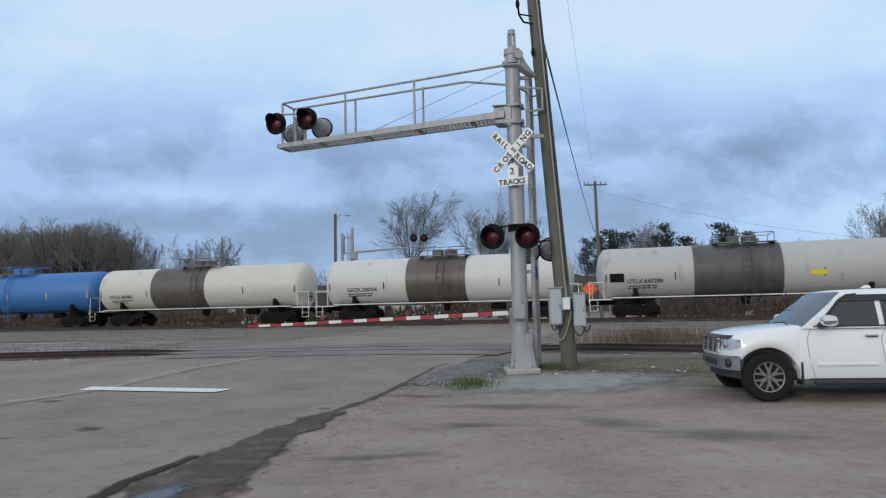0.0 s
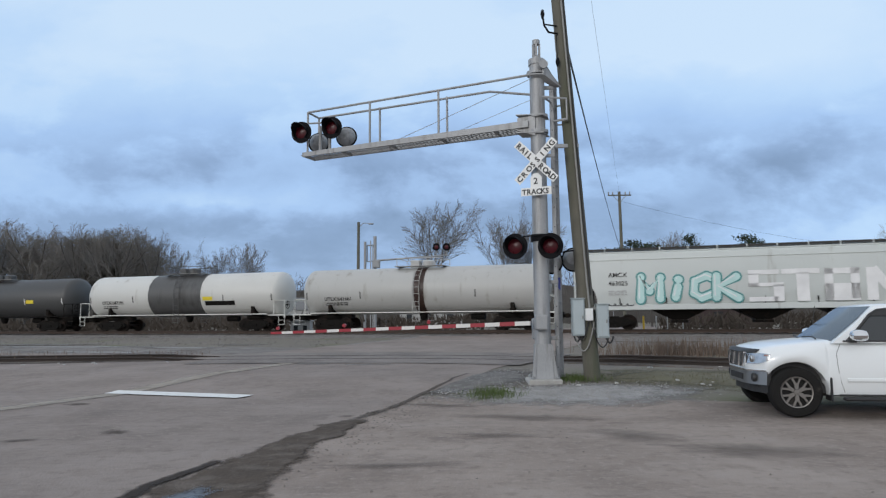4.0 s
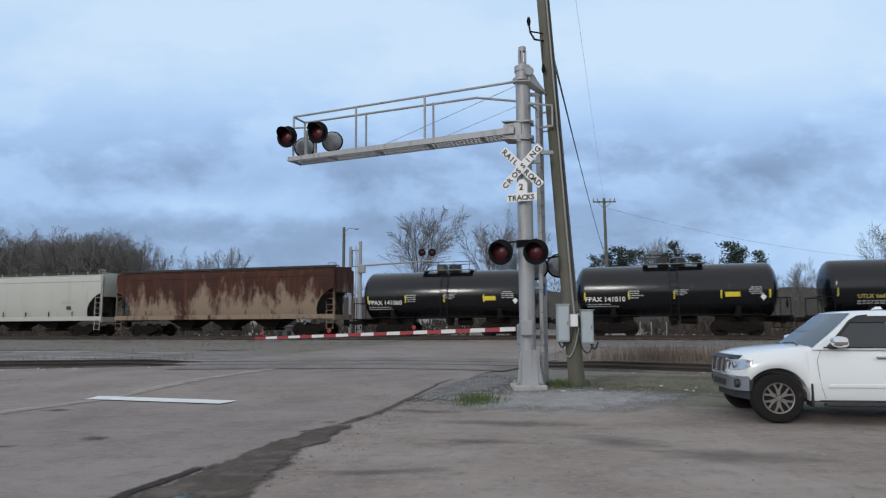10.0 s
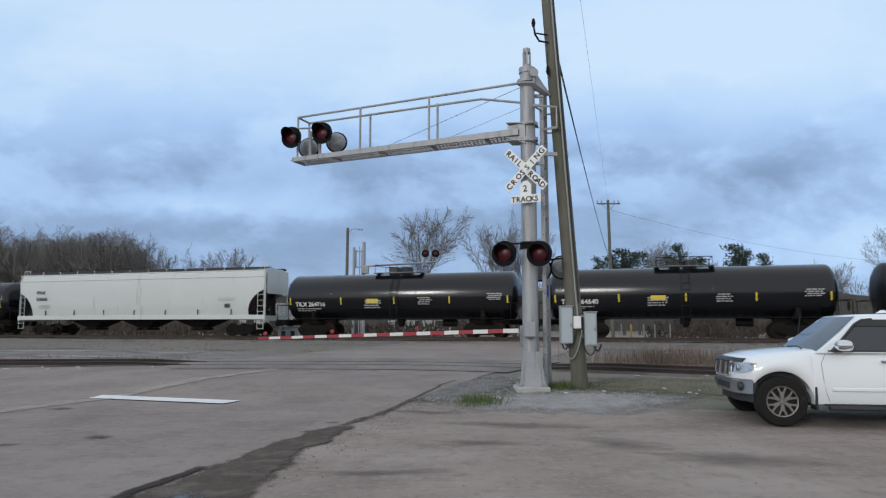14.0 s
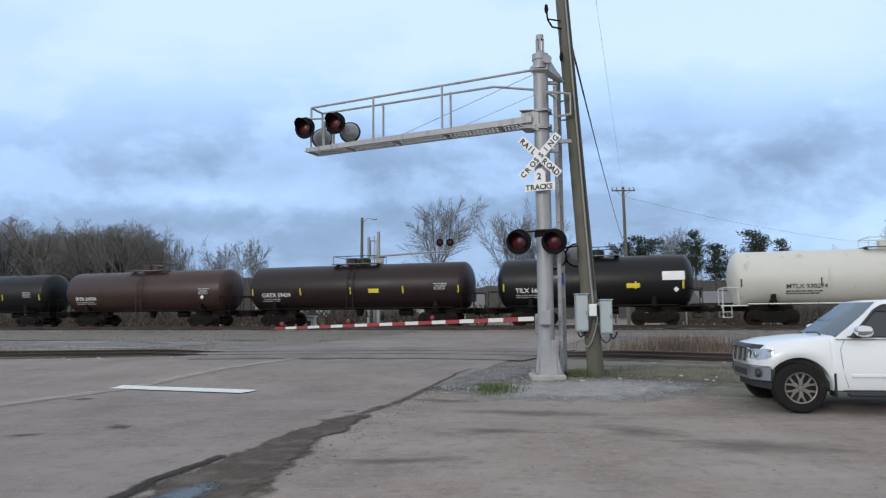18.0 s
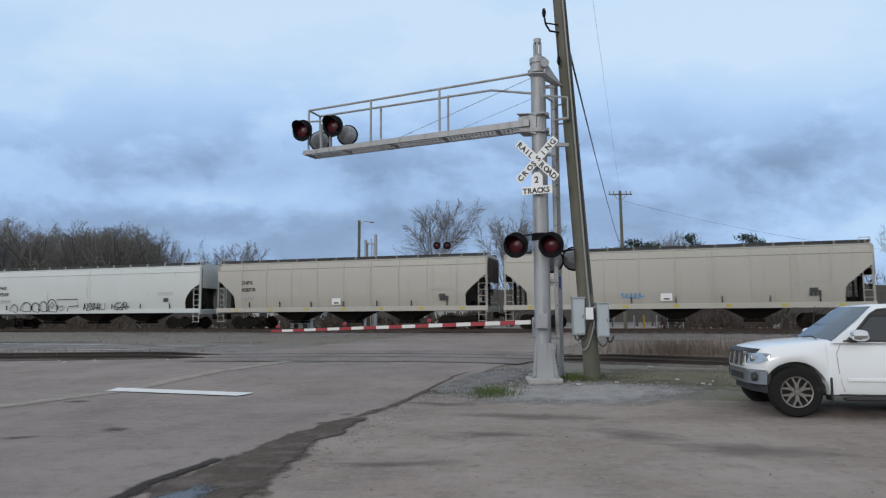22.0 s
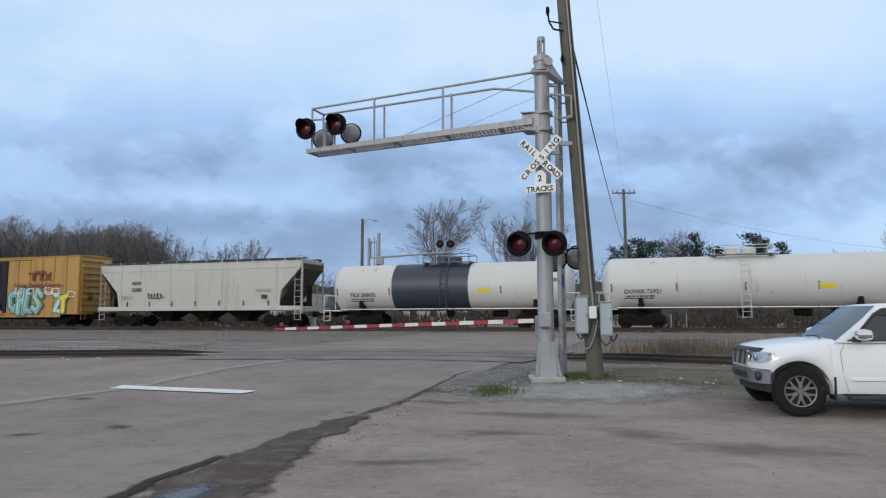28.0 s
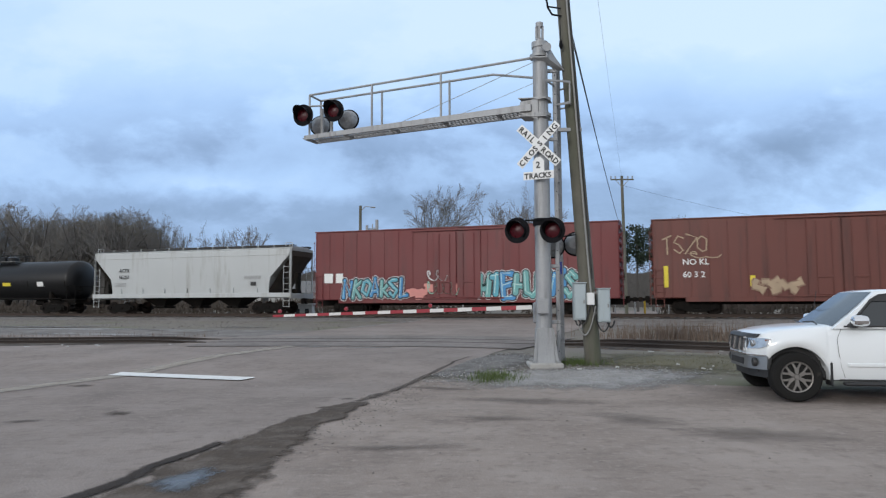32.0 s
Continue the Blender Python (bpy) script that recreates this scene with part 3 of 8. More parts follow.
M_GRATE = mat("galvanised_grating", (0.22, 0.22, 0.21), 0.6, 0.5, vary=0.3, scale=6, bump=0.01)
TR, TZ = 1.51, 2.55


def tank_car(spec, L, m):
    """A tank car: lying drum with dished heads, manway with platform, stub sills, end platforms, bogies."""
    body, fit = spec["body"], spec.get("fit", spec["body"])
    car = root("tank_car", m, spec["label"], "tank car", "cars of the freight train")
    h = L / 2
    g = Geo()
    prof = [(-h, 0.02)] + [(-h + 0.62 * (1 - math.cos(a)) , TR * math.sin(a)) for a in (0.25, 0.5, 0.8, 1.1, 1.35, math.pi / 2)]
    prof += [(-a, b) for a, b in reversed(prof)]
    g.lathe(prof, (0, 0, TZ), "x", 40)
    tank = part("tank", g, body, car)
    for k in range(1, 5):
        x = -h + 0.7 + (L - 1.4) * k / 5
        part("weld_seam", Geo().lathe([(x - 0.02, TR + 0.001), (x, TR + 0.006), (x + 0.02, TR + 0.001)], (0, 0, TZ), "x", 40, caps=False), body, tank)
    if "belt" in spec:
        b0, b1, bm_ = spec["belt"]
        part("belt", Geo().lathe([(b0 * L - h, TR + 0.004), (b0 * L - h, TR + 0.012), (b1 * L - h, TR + 0.012), (b1 * L - h, TR + 0.004)], (0, 0, TZ), "x", 40, caps=False), bm_, tank, spec.get("belt_label", ""))
    top = TZ + TR
    dx = spec.get("dome", 0.0)
    # manway, its platform and rails
    d = part("manway", Geo().lathe([(-0.1, 0.42), (0.34, 0.42), (0.40, 0.38), (0.46, 0.2)], (dx + 0.35, 0, top), "z", 18), fit, car)
    part("valve_box", Geo().box(dx - 0.5, 0, top + 0.2, 0.62, 0.6, 0.5, 0.05), fit, car)
    pw = spec.get("deck", 1.5)
    part("top_platform", Geo().box(dx, -0.75, top + 0.02, pw * 2, 0.42, 0.05, 0.01).box(dx, 0.75, top + 0.02, pw * 2, 0.42, 0.05, 0.01).box(dx - pw, 0, top + 0.02, 0.3, 1.9, 0.05, 0.01).box(dx + pw, 0, top + 0.02, 0.3, 1.9, 0.05, 0.01), M_GRATE, car)
    r = Geo()
    for sy in (-0.95, 0.95):
        for x in (-pw, -pw / 3, pw / 3, pw):
            r.tube((dx + x, sy, top - 0.05), (dx + x, sy, top + 0.52), 0.02)
        r.path([(dx - pw, sy, top + 0.52), (dx + pw, sy, top + 0.52)], 0.022)
    for x in (-pw, pw):
        r.path([(dx + x, -0.95, top + 0.52), (dx + x, 0.95, top + 0.52)], 0.022)
    part("top_railing", r, fit, car)
    # ladders on both sides
    for sy in (-1, 1):
        lad = Geo()
        pts = []
        for x in (dx - 0.22, dx + 0.22):
            pts = [(x, sy * (TR + 0.12) * math.cos(a), TZ + (TR + 0.12) * math.sin(a)) for a in (1.0, 0.7, 0.4, 0.1, -0.2)] + [(x, sy * 1.55, 1.1), (x, sy * 1.55, 0.55)]
            lad.path(pts, 0.022)
        for a in (0.85, 0.6, 0.35, 0.1, -0.15):
            lad.tube((dx - 0.22, sy * (TR + 0.12) * math.cos(a), TZ + (TR + 0.12) * math.sin(a)), (dx + 0.22, sy * (TR + 0.12) * math.cos(a), TZ + (TR + 0.12) * math.sin(a)), 0.015, None, 6)
        for z in (1.8, 1.5, 1.2, 0.9, 0.6):
            lad.tube((dx - 0.22, sy * 1.55, z), (dx + 0.22, sy * 1.55, z), 0.015, None, 6)
        part("ladder", lad, fit, car)
    # stub sills, saddles, end platforms
    for sx in (-1, 1):
        e = sx * h
        part("stub_sill", Geo().box(e - sx * 1.3, 0, 0.92, 4.0, 0.55, 0.34, 0.03), M_UNDER, car)
        part("saddle", Geo().box(e - sx * 2.2, 0, 1.18, 0.35, 2.4, 0.36, 0.04).box(e - sx * 2.2, -1.05, 1.42, 0.25, 0.5, 0.5, 0.03).box(e - sx * 2.2, 1.05, 1.42, 0.25, 0.5, 0.5, 0.03), M_UNDER, car)
        pl = part("end_platform", Geo().box(e - sx * 0.25, 0, 1.06, 1.3, 2.9, 0.07, 0.015).box(e + sx * 0.38, -1.42, 1.0, 0.08, 0.08, 0.2), spec.get("trim", M_UNDER), car)
        hr = Geo()
        for sy in (-1.42, 1.42):
            hr.path([(e + sx * 0.36, sy, 1.06), (e + sx * 0.36, sy, 2.05), (e - sx * 0.45, sy, 2.05), (e - sx * 0.45, sy, 1.06)], 0.024)
            hr.path([(e + sx * 0.36, sy, 1.06), (e + sx * 0.36, sy, 0.42), (e - sx * 0.08, sy, 0.42), (e - sx * 0.08, sy, 1.06)], 0.02)
            hr.tube((e + sx * 0.36, sy, 0.72), (e - sx * 0.08, sy, 0.72), 0.018)
        hr.path([(e + sx * 0.36, -1.42, 2.05), (e + sx * 0.36, 1.42, 2.05)], 0.02)
        part("end_railing", hr, spec.get("trim", M_UNDER), car)
    for sy in (-1, 1):
        part("side_walk_bar", Geo().tube((-h + 0.9, sy * 1.5, 1.14), (h - 0.9, sy * 1.5, 1.14), 0.035, None, 8), spec.get("trim", M_UNDER), car)
    part("brake_wheel", MESH_BRAKE, None, car, at=(h + 0.3, -0.9, 1.75))
    part("bottom_outlet", Geo().lathe([(0.62, 0.14), (0.75, 0.22), (1.06, 0.3)], (dx, 0, 0), "z", 12), M_UNDER, car)
    part("brake_cylinder", Geo().lathe([(-0.55, 0.2), (0.35, 0.22)], (h - 4.6, 0.25, 0.86), "x", 12), M_UNDER, car)
    # marks: reporting mark, panels, reflectors
    ink = spec.get("ink", M_BLACK_L)
    if "marks" in spec:
        tx = spec.get("mark_at", -h + 1.5)
        part("reporting_mark", lettering(spec["marks"], spec.get("size", 0.34), ink, 0.006), None, tank, at=pose(tx, -1.412, 1.95, 16))
        part("data_panel", arc_rows(TR, TZ, tx, 1.62, 1.9, 0.24, 2), M_PALE_L if ink is not M_BLACK_L else ink, tank)
    for k in range(5):
        x = -h + 0.62 + (L - 1.24) * k / 4
        part("reflector", arc_patch(TR, TZ, x - 0.04, x + 0.035, 2.05, 2.5, 0.008), spec.get("tick", M_YELLOW_L), tank)
    for x0, w, z0, hh, mm in spec.get("patches", ()):
        z0 = z0 - 0.32 if z0 > 2.05 else z0
        if mm == "text":
            part("stencil_block", arc_rows(TR, TZ, x0 * L - h, z0, w, hh, 4), M_PALE_L, tank)
        elif mm is M_WHITE_L and w < 0.4:
            x1 = x0 * L - h
            part("hazard_diamond", Geo().plate([(x1, z0 + hh / 2), (x1 + w / 2, z0), (x1 + w, z0 + hh / 2), (x1 + w / 2, z0 + hh)], -1.475, -1.465), mm, tank)
        else:
            part("placard", arc_patch(TR, TZ, x0 * L - h, x0 * L - h + w, z0, z0 + hh, 0.010), mm, tank)
    for x in (-h + 2.2, h - 2.2):
        bogie(car, x)
    couplers(car, h + 0.2)
    return car


def hopper(spec, L, m):
    """A covered hopper: swelling sides, sloped ends over open platforms, side sills, hatches and roof walk, outlets below."""
    body = spec["body"]
    car = root("hopper_car", m, spec["label"], "hopper car", "cars of the freight train")
    h = L / 2
    W = 1.56
    acf = spec.get("style") == "sloped"
    zt = spec.get("top", 4.45)
    nr_ = spec.get("ribs", 0)
    # side sheets: height, half width, half length; the end slopes lie well inside them
    if acf:
        lv = [(1.42, 1.46, h - 1.75), (2.0, 1.50, h - 1.72), (2.5, 1.52, h - 1.60), (3.9, 1.54, h - 0.25), (zt - 0.12, 1.52, h - 0.12), (zt, 1.42, h - 0.10), (zt + 0.13, 0.8, h - 0.10)]
    elif nr_ > 4:
        lv = [(1.42, 1.42, h - 1.42), (1.75, 1.50, h - 1.42), (2.15, 1.545, h - 1.40), (2.35, W, h - 1.28), (3.1, W, h - 0.42), (3.35, W, h - 0.10), (3.9, 1.54, h - 0.03), (zt - 0.15, 1.46, h - 0.02), (zt, 1.34, h - 0.02), (zt + 0.14, 0.75, h - 0.02)]
    else:
        lv = [(1.42, 1.42, h - 1.32), (1.75, 1.50, h - 1.32), (2.1, 1.545, h - 1.24), (2.4, W, h - 1.08), (2.7, W, h - 0.82), (2.95, W, h - 0.48), (3.1, W, h - 0.14), (3.9, 1.54, h - 0.03), (zt - 0.15, 1.46, h - 0.02), (zt, 1.34, h - 0.02), (zt + 0.14, 0.75, h - 0.02)]
    N = 12
    rings = []
    for z, w, e in lv:
        e = min(e - 0.02, float(np.interp(z, [1.42, 3.55, 3.9], [h - 1.95, h - 0.40, h - 0.06])))
        rings.append([(-e + 2 * e * i / N, -w + 0.012, z) for i in range(N + 1)] + [(e - 2 * e * i / N, w - 0.012, z) for i in range(N + 1)])
    shell = part("shell", Geo().loft(rings), body, car, smooth=24)
    for sx in (-1, 1):
        part("slope_sheet", Geo().loft([[(sx * (x + o), -1.40, z), (sx * (x + o), 1.40, z)] for o in (0.0, 0.03) for x, z in (((h - 1.93, 1.42), (h - 0.385, 3.55), (h - 0.05, 3.9), (h - 0.01, zt - 0.2)) if o == 0.0 else ((h - 0.01, zt - 0.2), (h - 0.05, 3.9), (h - 0.385, 3.55), (h - 1.93, 1.42)))], closed=False, caps=False), M_ENDBROWN, shell, "dark brown end slope")
        if not acf:
            part("end_sheet", Geo().box(sx * (h + 0.02), 0, (zt + 2.75) / 2, 0.02, 2.76, zt - 2.95), M_ENDBROWN if nr_ > 4 else body, shell)
    for sy in (-1, 1):
        side = [[(-e + 2 * e * i / N, sy * (w + o), z) for i in range(N + 1)] for o in (0.0, -0.02) for z, w, e in (lv[:-2] if o == 0.0 else lv[-3::-1])]
        part("side_sheet", Geo().loft(side, closed=False, caps=False), body, shell, smooth=24)
    for k in range(nr_):
        x = -h + 2.0 + (L - 4.0) * k / (nr_ - 1)
        for sy in (-1, 1):
            secs = []
            for z, w, e in lv[:-1]:
                secs.append([(x - 0.05, sy * (w - 0.02), z), (x - 0.03, sy * (w + 0.03), z), (x + 0.03, sy * (w + 0.03), z), (x + 0.05, sy * (w - 0.02), z)])
            part("rib", Geo().loft(secs), body, shell)
    for sy in (-1, 1):
        part("side_sill", Geo().box(0, sy * 1.50, 1.27, L, 0.14, 0.30, 0.02), spec.get("sill", body), car)
        part("eave_rail", Geo().box(0, sy * 1.545, zt - 0.46, L - 0.1, 0.035, 0.05, 0.01), body, car)
        part("roof_edge", Geo().box(0, sy * (lv[-2][1] + 0.03), zt - 0.03, L - 0.06, 0.07, 0.07, 0.012), body, car)
        for k in range(spec.get("ticks", 0) if sy < 0 else 0):
            part("reflector", Geo().box(-h + 1.6 + (L - 3.2) * k / 6, -1.575, 1.28, 0.30, 0.012, 0.16), M_DULLYEL, car)
        # short grab stakes along the side
        for k in range(7 if sy < 0 else 0):
            x = -h + 2.6 + (L - 5.2) * k / 6
            part("stake", Geo().box(x, sy * 1.535, 1.62, 0.05, 0.06, 0.36, 0.01), spec.get("stake", M_UNDER), car)
    # bulkhead slopes, posts, ladders and platform at the ends
    for sx in (-1, 1):
        e = sx * h
        part("end_platform", Geo().box(e - sx * 0.75, 0, 1.16, 1.5, 2.9, 0.12, 0.02).box(e - sx * 0.06, 0, 1.2, 0.14, 3.05, 0.34, 0.02), spec.get("sill", body), car)
        for sy in (-1.45, 1.45):
            part("corner_post", Geo().box(e - sx * 0.08, sy, (1.3 + zt) / 2, 0.10, 0.10, zt - 1.3, 0.015), body, car)
            lad = Geo()
            for x in (e - sx * 0.12, e - sx * 0.58):
                lad.tube((x, sy * 1.06, 0.45), (x, sy * 1.06, zt - 0.05 if x == e - sx * 0.12 else 3.3), 0.022)
            for k in range(9):
                z = 0.5 + 0.38 * k
                if z < 3.4:
                    lad.tube((e - sx * 0.12, sy * 1.06, z), (e - sx * 0.58, sy * 1.06, z), 0.016)
            part("ladder", lad, spec.get("ladder", body), car)
        part("centre_post", Geo().box(e - sx * 0.35, 0, 2.0, 0.2, 0.5, 1.6, 0.02), M_UNDER, car)
        for y in (-0.9, 0.9):
            part("slope_brace", Geo().box(e - sx * 0.9, y, 1.9, 0.1, 0.1, 1.5), M_UNDER, car)
    part("brake_wheel", MESH_BRAKE, None, car, at=(h + 0.02, -0.5, 2.3))
    part("air_tank", Geo().lathe([(-0.6, 0.18), (-0.5, 0.22), (0.5, 0.22), (0.6, 0.18)], (h - 0.9, 0.2, 1.5), "x", 12), M_UNDER, car)
    # roof walks, each with a dark plate along its outer edge, and hatches
    for sy in (-0.98, 0.98):
        walkway = part("roof_walk", Geo().box(0, sy, zt + 0.20, L - 0.1, 0.46, 0.05, 0.01).box(0, sy + math.copysign(0.23, sy), zt + 0.15, L - 0.1, 0.02, 0.13), spec.get("walk", M_WALK), car, "dark grating roof walk")
        for k in range(14):
            x = -h + 0.3 + (L - 0.6) * k / 13
            part("walk_bracket", Geo().box(x, sy + math.copysign(0.25, sy), zt + 0.10, 0.06, 0.05, 0.26, 0.008), body, walkway)
    for sx in (-1, 1):
        part("roof_grab", Geo().path([(sx * (h - 0.1), -1.25, zt - 0.05), (sx * (h - 0.1), -1.25, zt + 0.34), (sx * (h - 0.6), -1.25, zt + 0.34), (sx * (h - 0.6), -1.25, zt + 0.1)], 0.022), body, car)
    for k in range(10):
        x = -h + 1.2 + (L - 2.4) * k / 9
        part("hatch", Geo().lathe([(0.10, 0.33), (0.26, 0.33), (0.30, 0.28), (0.32, 0.1)], (x, 0, zt), "z", 14), body, car)
    # outlets
    n_out = spec.get("bays", 3)
    for k in range(n_out):
        span = L - 2 * 3.6
        x = -span / 2 + span * (k + 0.5) / n_out
        w = span / n_out / 2 - 0.1
        g = Geo().loft([[(x - w, -1.3, 1.42), (x + w, -1.3, 1.42), (x + w, 1.3, 1.42), (x - w, 1.3, 1.42)], [(x - 0.38, -0.5, 0.55), (x + 0.38, -0.5, 0.55), (x + 0.38, 0.5, 0.55), (x - 0.38, 0.5, 0.55)]])
        b = part("bay", g, spec.get("bay", M_UNDER), car)
        part("outlet_gate", Geo().box(x, 0, 0.46, 0.95, 1.3, 0.16, 0.02).tube((x, -0.95, 0.46), (x, 0.95, 0.46), 0.05), M_UNDER, b)
    ink = spec.get("ink", M_BLACK_L)
    if "marks" in spec:
        z = 3.0
        for k, line in enumerate(spec["marks"]):
            part("reporting_mark", lettering(line, 0.36, ink, 0.004), None, shell, at=(-h + spec.get("mark_x", 2.0), -W - 0.03, z - 0.48 * k))
        part("data_panel", bars(-h + 2.0, 1.95, 1.0, 0.30, 3, -W - 0.016), M_PALE_L, shell)
        part("data_panel", bars(h - 3.6, 2.35, 1.3, 0.26, 3, -W - 0.016), M_PALE_L, shell)
        part("stencil_panel", Geo().box(h - 2.9, -W - 0.012, 2.05, 0.42, 0.012, 0.26), M_BLACK_L, shell)
    for x in (-h + 2.1, h - 2.1):
        bogie(car, x)
    couplers(car, h + 0.15)
    return car


def boxcar(spec, L, m):
    """A high boxcar: ribbed sides, corrugated ends, sliding or plug doors, flat roof."""
    body = spec["body"]
    car = root("boxcar", m, spec["label"], "boxcar", "cars of the freight train")
    h, z0, z1, W = L / 2, 0.90, spec.get("top", 5.20), 1.53
    shell = part("shell", Geo().box(0, 0, (z0 + z1) / 2, L, 2 * W, z1 - z0, 0.04), body, car)
    rf = Geo()
    rf.loft([[(-h - 0.05, -W - 0.03, z1), (h + 0.05, -W - 0.03, z1), (h + 0.05, W + 0.03, z1), (-h - 0.05, W + 0.03, z1)], [(-h - 0.05, -W - 0.03, z1 + 0.06), (h + 0.05, -W - 0.03, z1 + 0.06), (h + 0.05, W + 0.03, z1 + 0.06), (-h - 0.05, W + 0.03, z1 + 0.06)], [(-h - 0.05, -0.1, z1 + 0.16), (h + 0.05, -0.1, z1 + 0.16), (h + 0.05, 0.1, z1 + 0.16), (-h - 0.05, 0.1, z1 + 0.16)]])
    part("roof", rf, spec.get("roof", body), car)
    d0, d1 = spec["door"][0] * L - h, spec["door"][1] * L - h
    step = spec.get("rib_step", 0.95)
    n = int(L / step)
    for k in range(n + 1):
        x = -h + 0.06 + (L - 0.12) * k / n
        if d0 - 0.1 < x < d1 + 0.1:
            continue
        dep = spec.get("rib_depth", 0.03)
        for sy in (-1, 1):
            part("side_post", Geo().box(x, sy * (W + dep / 2 - 0.004), (z0 + z1) / 2, spec.get("rib_w", 0.07), dep, z1 - z0 - 0.1, 0.012), body, shell)
    for sy in (-1, 1):
        part("side_sill", Geo().box(0, sy * (W - 0.02), z0 - 0.08, L - 3.4, 0.1, 0.26, 0.015), body, car)
        nd = spec.get("doors", 2)
        for k in range(nd):
            w = (d1 - d0) / nd
            x = d0 + w * (k + 0.5)
            dm = spec.get("door_mat", body)
            dr = part("door", Geo().box(x, sy * (W + 0.045), (z0 + z1) / 2 - 0.05, w - 0.05, 0.09, z1 - z0 - 0.35, 0.02), dm, car, spec.get("door_label", ""))
            for o in (-0.22, 0.22):
                part("door_rod", Geo().tube((x + w * o, sy * (W + 0.12), z0 + 0.2), (x + w * o, sy * (W + 0.12), z1 - 0.4), 0.022), dm, dr)
            part("door_latch", Geo().box(x, sy * (W + 0.12), 2.0, w * 0.5, 0.05, 0.12, 0.01), dm, dr)
        part("door_track", Geo().box((d0 + d1) / 2, sy * (W + 0.07), z0 + 0.08, (d1 - d0) * 1.9, 0.12, 0.08, 0.01).box((d0 + d1) / 2, sy * (W + 0.07), z1 - 0.14, (d1 - d0) * 1.9, 0.1, 0.07, 0.01), body, car)
    # corrugated ends
    for sx in (-1, 1):
        g = Geo()
        for k in range(9):
            z = z0 + 0.3 + (z1 - z0 - 0.6) * k / 8
            g.box(sx * (h + 0.045), 0, z, 0.11, 2 * W - 0.25, 0.24, 0.05)
        part("end_corrugation", g, spec.get("end", body), car)
        lad = Geo()
        for y in (-1.42, -1.0):
            lad.tube((sx * (h + 0.16), y, 0.5), (sx * (h + 0.16), y, z1 - 0.6), 0.02)
        for k in range(10):
            lad.tube((sx * (h + 0.16), -1.42, 0.55 + 0.38 * k), (sx * (h + 0.16), -1.0, 0.55 + 0.38 * k), 0.015)
        part("ladder", lad, body, car)
    sl = Geo()
    for x in (-h + 0.12, -h + 0.56):
        sl.tube((x, -W - 0.09, 0.4), (x, -W - 0.09, 2.6), 0.02)
    for k in range(6):
        sl.tube((-h + 0.12, -W - 0.09, 0.45 + 0.4 * k), (-h + 0.56, -W - 0.09, 0.45 + 0.4 * k), 0.015)
    part("side_ladder", sl, body, car)
    part("brake_wheel", MESH_BRAKE, None, car, at=(h + 0.2, -0.6, 2.2))
    part("centre_sill", Geo().box(0, 0, 0.72, L + 0.6, 0.4, 0.36, 0.02), M_UNDER, car)
    for x0, w, zz, hh, mm in spec.get("patches", ()):
        part("panel_marking", Geo().box(x0 * L - h + w / 2, -W - 0.05, zz + hh / 2, w, 0.012, hh), mm, shell)
    ink = spec.get("ink", M_WHITE_L)
    for k, (txt, x0, zz, size) in enumerate(spec.get("words", ())):
        part("reporting_mark", lettering(txt, size, ink, 0.006), None, shell, at=(x0 * L - h, -W - 0.045, zz))
    for x in (-h + 2.3, h - 2.3):
        bogie(car, x)
    couplers(car, h + 0.35)
    return car

# ---- paints of the cars ----
RUST, GRIME, SOOT = (0.16, 0.075, 0.035), (0.20, 0.17, 0.13), (0.05, 0.045, 0.04)


def coat_paint(name, col, dirt=GRIME, amount=0.25, rough=0.5, scale=0.8, vary=0.08, coat=0.0, spec=0.5):
    return mat(name, col, rough, vary=vary, scale=0.5, fine=25, bump=0.003 if rough > 0.3 else 0.0, dirt=dirt, dirt_amount=amount, dirt_scale=scale, streak=True, coat=coat, spec=spec)


P_BLUE = coat_paint("blue_paint", (0.04, 0.16, 0.42), amount=0.1)
P_CREAM = coat_paint("cream_paint", (0.565, 0.555, 0.50), amount=0.24)
P_WHITE = coat_paint("white_paint", (0.57, 0.57, 0.545), amount=0.24)
P_LGREY = coat_paint("light_grey_paint", (0.43, 0.43, 0.415), amount=0.3)
P_ACF = coat_paint("worn_pale_grey", (0.46, 0.48, 0.48), (0.24, 0.22, 0.19), 0.38, scale=0.5)
P_ADI = coat_paint("dirty_greenish_grey", (0.46, 0.47, 0.425), (0.25, 0.23, 0.19), 0.38, scale=0.5)
P_BELT_BROWN = coat_paint("dark_brown_belt", (0.10, 0.086, 0.076), (0.045, 0.038, 0.033), 0.45)
P_BELT_GREY = coat_paint("charcoal_belt", (0.085, 0.085, 0.085), (0.04, 0.038, 0.036), 0.45)
P_BELT_NAVY = coat_paint("navy_belt", (0.035, 0.045, 0.065), (0.10, 0.10, 0.11), 0.15)
P_DKGREY = coat_paint("dark_grey_paint", (0.060, 0.061, 0.062), RUST, 0.15)
P_BLACK = coat_paint("black_tank_paint", (0.006, 0.007, 0.009), (0.018, 0.017, 0.017), 0.16, rough=0.20, spec=0.5)
P_BLACKD = coat_paint("dull_black_paint", (0.009, 0.009, 0.010), (0.022, 0.018, 0.016), 0.3, rough=0.42, spec=0.28)
P_SLATE = coat_paint("slate_black_paint", (0.022, 0.026, 0.034), (0.04, 0.037, 0.034), 0.25, rough=0.42, spec=0.5)
P_BROWN = coat_paint("brown_tank_paint", (0.045, 0.025, 0.021), (0.027, 0.017, 0.015), 0.4, rough=0.45, spec=0.35)
